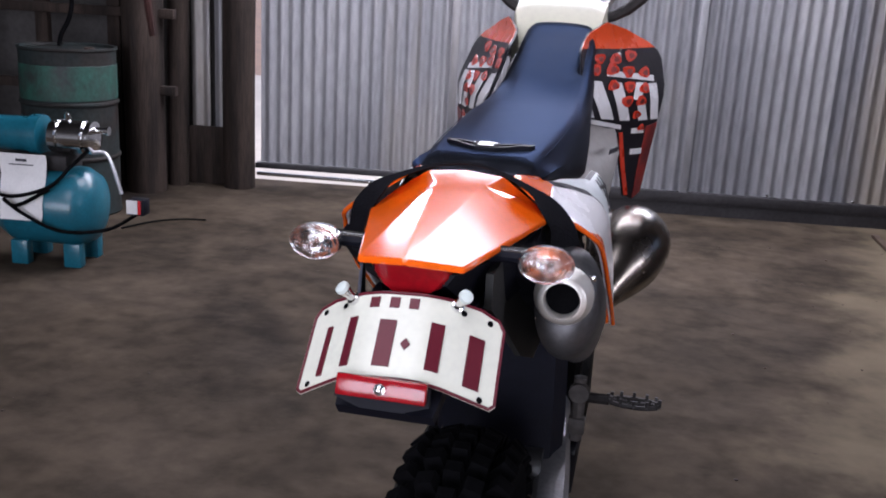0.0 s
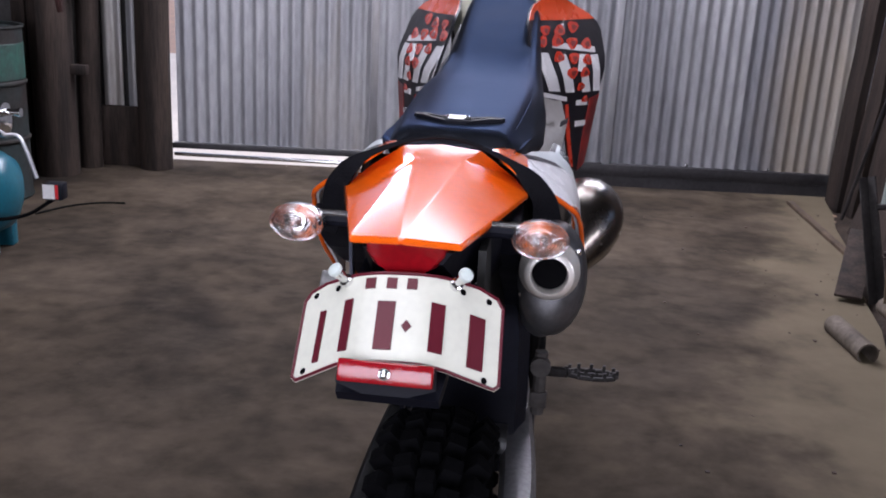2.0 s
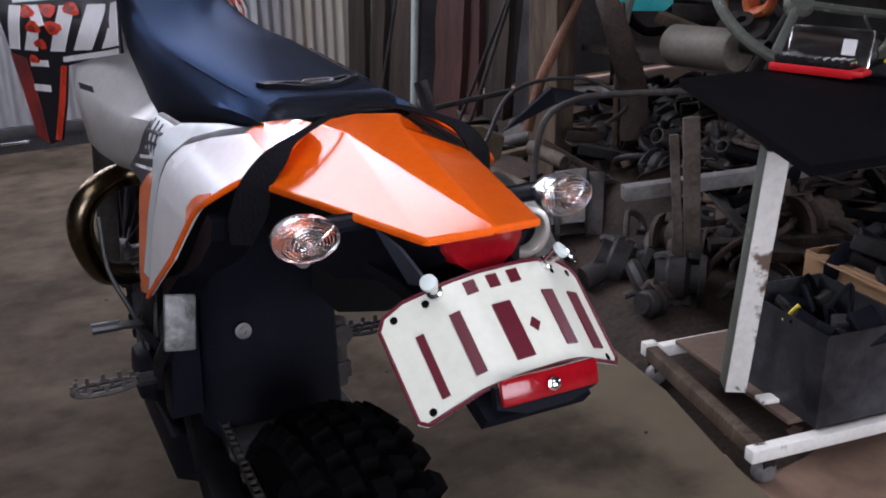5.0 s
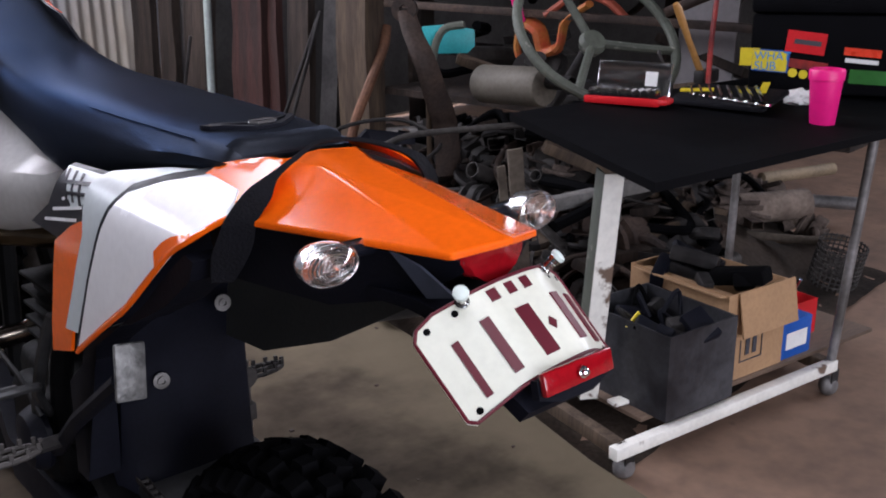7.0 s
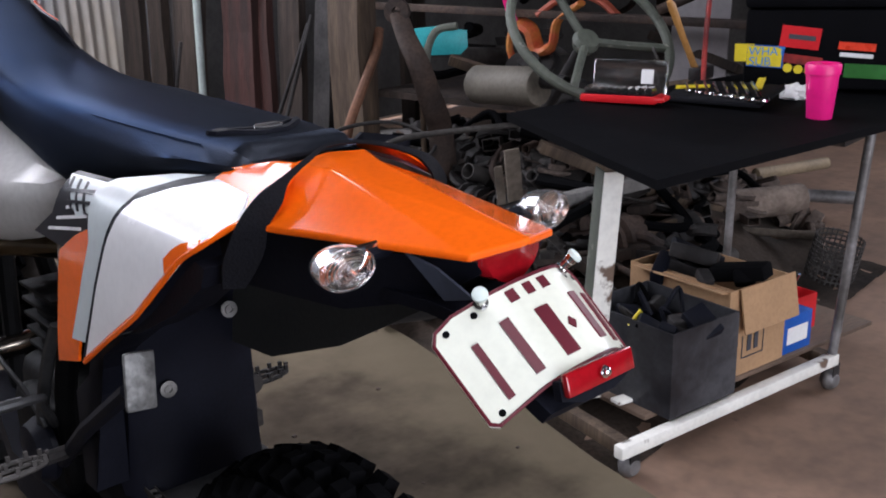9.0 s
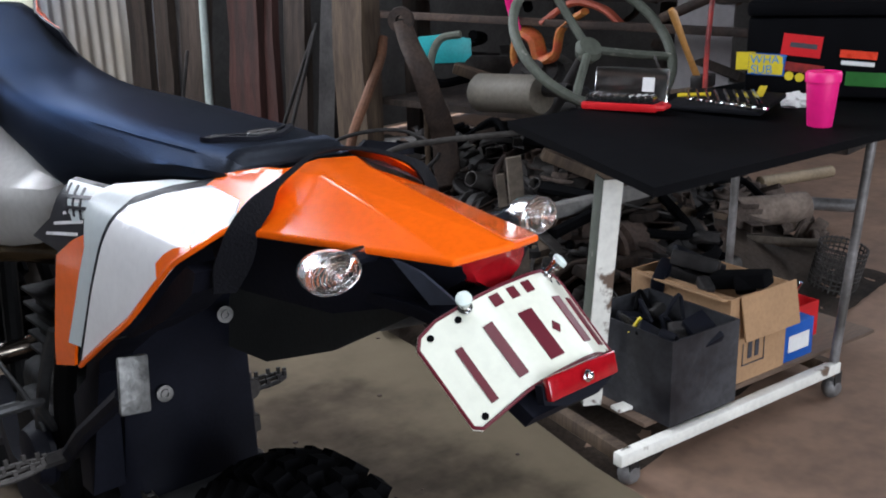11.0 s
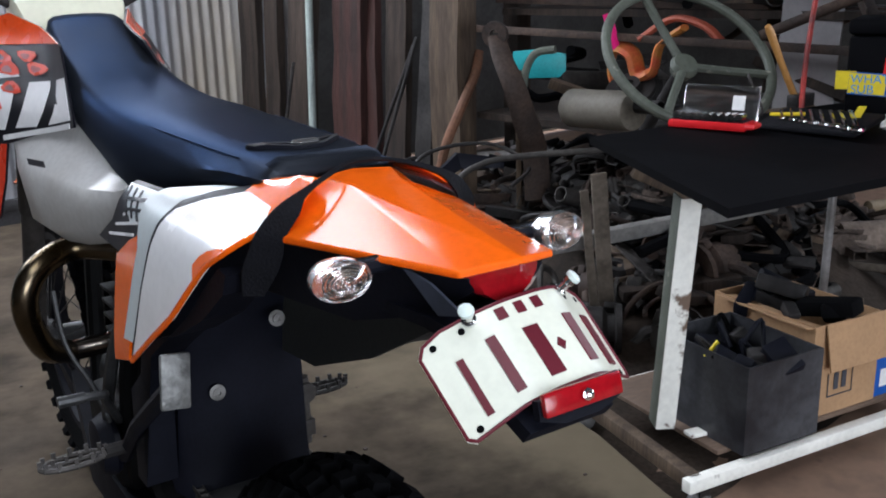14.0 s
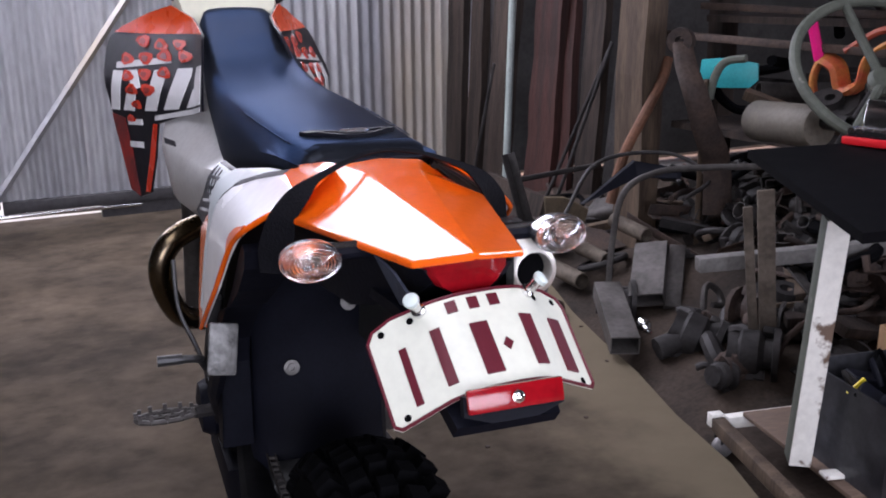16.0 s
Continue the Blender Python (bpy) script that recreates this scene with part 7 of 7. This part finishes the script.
# ---------- left-hand corner: pump, drum, posts ----------
pump = thing("water_pump", "teal pressure pump on a horizontal tank", "pump", Matrix.Translation((-1.74, 2.80, 0)))
part("tank", lathe(bmesh.new(), [(0.005, -0.205), (0.08, -0.20), (0.135, -0.175), (0.160, -0.13), (0.160, 0.13), (0.135, 0.175), (0.08, 0.20), (0.005, 0.205)], 32, Matrix.Translation((-0.065, 0, 0.235)) @ Matrix.Rotation(radians(90), 4, "Y")), M_TEAL, pump, "teal enamelled tank", angle=50)
for x in (-0.17, 0.05):
    for yy in (-0.08, 0.08):
        part("foot", box(bmesh.new(), x, yy, 0.05, 0.07, 0.05, 0.10, bev=0.006), M_TEAL, pump)
part("saddle", box(bmesh.new(), -0.10, 0, 0.415, 0.26, 0.14, 0.06, bev=0.005), M_STEEL_DARK, pump)
bm = lathe(bmesh.new(), [(0.02, -0.42), (0.055, -0.415), (0.068, -0.38), (0.070, -0.14), (0.080, -0.135), (0.080, -0.09), (0.06, -0.085)], 28, Matrix.Translation((0, 0, 0.515)) @ Matrix.Rotation(radians(90), 4, "Y"))
part("motor", bm, M_TEAL, pump, "teal electric motor", angle=40)
bm = lathe(bmesh.new(), [(0.03, -0.085), (0.066, -0.08), (0.068, -0.05), (0.062, -0.045), (0.068, -0.038), (0.068, 0.055), (0.060, 0.062), (0.066, 0.068), (0.066, 0.09), (0.03, 0.10)], 28, Matrix.Translation((0.03, 0, 0.515)) @ Matrix.Rotation(radians(90), 4, "Y"))
part("pump_head", bm, M_CHROME, pump, "polished steel pump head", angle=40)
part("plug", lathe(bmesh.new(), [(0.012, 0), (0.012, 0.025), (0.006, 0.026), (0.006, 0.035)], 10, Matrix.Translation((0.01, 0, 0.579))), M_CHROME, pump)
part("outlet_stub", lathe(bmesh.new(), [(0.014, 0), (0.014, 0.05), (0.018, 0.05), (0.018, 0.06)], 12, Matrix.Translation((0.12, 0, 0.547)) @ Matrix.Rotation(radians(90), 4, "Y")), M_CHROME, pump)
bm = bmesh.new()
tube(bm, curve_pts([(0.12, -0.02, 0.46), (0.17, -0.02, 0.46), (0.20, -0.02, 0.40), (0.23, -0.02, 0.30)], 5), 0.008, 8)
part("copper_tube", bm, M_ALU, pump)
part("switch_box", box(bmesh.new(), 0.30, -0.02, 0.255, 0.07, 0.06, 0.065, bev=0.006), M_BLACKPL, pump, "black pressure switch")
part("switch_label", box(bmesh.new(), 0.285, -0.052, 0.257, 0.045, 0.003, 0.055), M_PAPER, pump, "white switch label")
part("red_mark", box(bmesh.new(), 0.315, -0.052, 0.257, 0.010, 0.003, 0.055), M_REDPL, pump)
part("motor_switch", box(bmesh.new(), -0.27, -0.072, 0.497, 0.03, 0.012, 0.03, bev=0.002), M_REDPL, pump, "red rocker switch")
bm = bmesh.new()
pr = []
for k in range(10):
    z = 0.455 - 0.028 * k
    yb = -0.095 - (0.020 if k < 3 else 0.020 + 0.062 * math.sin((k - 3) / 7 * 1.5))
    pr.append([V(-0.225 + 0.003 * k, yb, z), V(-0.030 + 0.002 * math.sin(k), yb + 0.004 * math.sin(k * 1.7), z), V(-0.030 + 0.002 * math.sin(k), yb + 0.004 * math.sin(k * 1.7) + 0.001, z), V(-0.225 + 0.003 * k, yb + 0.001, z)])
sheet = part("paper_sheet", ringed(bm, pr), M_PAPER, pump, "creased white instruction sheet", angle=60)
part("printed_bar", box(bmesh.new(), -0.13, -0.1170, 0.430, 0.045, 0.002, 0.010), M_INK, sheet)
part("printed_bar", box(bmesh.new(), -0.13, -0.1170, 0.412, 0.10, 0.002, 0.004), M_INK, sheet)
for ctrl in ([(-0.27, -0.15, 0.32), (-0.14, -0.190, 0.30), (0.0, -0.16, 0.34), (0.06, -0.10, 0.41), (0.11, -0.05, 0.47)], [(0.0, -0.16, 0.33), (-0.12, -0.190, 0.265), (-0.17, -0.19, 0.29), (-0.09, -0.195, 0.235), (0.05, -0.175, 0.17), (0.20, -0.10, 0.17), (0.29, -0.03, 0.22)]):
    bm = bmesh.new()
    tube(bm, curve_pts(ctrl, 6), 0.0075, 8)
    part("cable", bm, M_RUBBER, pump, "black power cable")
drum = thing("oil_drum", "rusty green steel oil drum", "drum", Matrix.Translation((-2.13, 3.62, 0)) @ Matrix.Diagonal((0.80, 0.80, 1.0, 1.0)))
part("body", lathe(bmesh.new(), [(0.01, 0), (0.275, 0), (0.283, 0.010), (0.275, 0.025), (0.275, 0.785)], 40, cap=False), M_DRUM, drum, angle=60)
part("lid", lathe(bmesh.new(), [(0.01, 0.786), (0.262, 0.786), (0.268, 0.800), (0.283, 0.802), (0.285, 0.792), (0.276, 0.785)], 40, cap=False), M_DRUM, drum, "dusty steel drum lid", angle=40)
for z in (0.27, 0.53):
    part("hoop", lathe(bmesh.new(), [(0.2745, z), (0.284, z + 0.006), (0.286, z + 0.012), (0.284, z + 0.018), (0.2745, z + 0.024)], 40, cap=False), M_DRUM, drum, "rolled hoop")
part("bung", lathe(bmesh.new(), [(0.03, 0.786), (0.03, 0.800), (0.018, 0.803), (0.001, 0.803)], 16, Matrix.Translation((0.16, -0.05, 0))), M_RUST, drum)
part("painted_band", lathe(bmesh.new(), [(0.2755, 0.56), (0.2775, 0.562), (0.2775, 0.72), (0.2755, 0.722)], 40, cap=False), make_mat("flaking_green_band", (0.018, 0.085, 0.062), 0.6, 0, 0.5, 9, 50, 0.2, col2=(0.02, 0.03, 0.027)), drum, "flaking brighter green painted band")
for k, (x, y, r, h, lx) in enumerate(((-1.98, 4.15, 0.105, 3.3, 0), (-1.88, 4.36, 0.06, 2.6, 1), (-1.535, 4.40, 0.09, 3.3, 0))):
    bm = bmesh.new()
    rings = []
    for i in range(14):
        z = h * i / 13
        rings.append([V(r * (1 + 0.12 * noise.noise(V(a * 0.8, z * 1.2, k))) * math.cos(a), r * (1 + 0.12 * noise.noise(V(a * 0.8, z * 1.2, k + 9))) * math.sin(a), z) for a in [2 * math.pi * q / 14 for q in range(14)]])
    ringed(bm, rings)
    placed("timber_pole", bm, M_TIMBER, Matrix.Translation((x, y, -0.03)) @ Matrix.Rotation(radians(lx), 4, "Y"), "rough dark round timber pole", "post", "poles by the doors")
for x0, x1, y in ((-1.83, -1.72, 4.46), (-1.70, -1.635, 4.47)):
    s = part("iron_strip", corrugated(x0, x1, 0.0, 2.6), M_ZINC, None, angle=70)
    s.location = (0, y, 0)
    tagged(s, "pale strip of corrugated iron between the poles", "iron sheet")
# added board, covers the strips' lower ends where it is dark
kb = part("kick_board", box(bmesh.new(), -1.79, 4.43, 0.165, 0.34, 0.03, 0.33, bev=0.004), M_TIMBER, None)
tagged(kb, "dark plank on edge below the iron strips", "board")
rk = thing("rack", "dark timber rack with hanging hoses", "rack", Matrix.Translation((-2.45, 4.15, 0)))
for z in (0.55, 0.95, 1.35):
    part("rack_rail", box(bmesh.new(), 0, 0, z, 1.3, 0.05, 0.05, bev=0.005), M_TIMBER, rk)
for x in (-0.55, -0.1, 0.3):
    part("rack_post", box(bmesh.new(), x, 0.05, 0.9, 0.07, 0.05, 1.9, bev=0.005), M_TIMBER, rk)
bm = bmesh.new()
tube(bm, curve_pts([(0.25, -0.35, 1.5), (0.27, -0.36, 1.0), (0.22, -0.40, 0.82), (0.20, -0.40, 0.62)], 6), 0.012, 8)
part("hose", bm, M_RUBBER, rk, "black hanging hose")
bm = bmesh.new()
tube(bm, curve_pts([(0.56, -0.2, 1.6), (0.60, -0.25, 1.1), (0.62, -0.22, 0.85)], 5), [0.05] * 6 + [0.02] * 5, 8)
part("rag_bundle", bm, M_TIMBER_RED, rk, "ragged brown bundle hanging down")
bm = bmesh.new()
tube(bm, curve_pts([(-1.75, 3.30, 0.012), (-1.66, 3.46, 0.012), (-1.55, 3.54, 0.012), (-1.44, 3.56, 0.012)], 6), 0.0045, 6)
placed("floor_cable", bm, M_RUBBER, m, "black cable lying on the concrete", "cable")

# crumbs of dirt and rust on the slab
rng = random.Random(41)
bm = bmesh.new()
for k in range(64):
    y = rng.uniform(0.2, 4.3)
    x = slab_edge(y) - abs(rng.gauss(0, 0.35)) - 0.02 if k % 2 else rng.uniform(-1.7, slab_edge(y) - 0.05)
    r = rng.uniform(0.0015, 0.005)
    box(bm, x, y, r * 0.35, r * 2, r * rng.uniform(1.2, 3.0), r * 0.9)
tagged(part("litter", bm, M_RUST, None, smooth=False), "crumbs of dirt and rust scattered on the slab", "litter", kind="stuff")
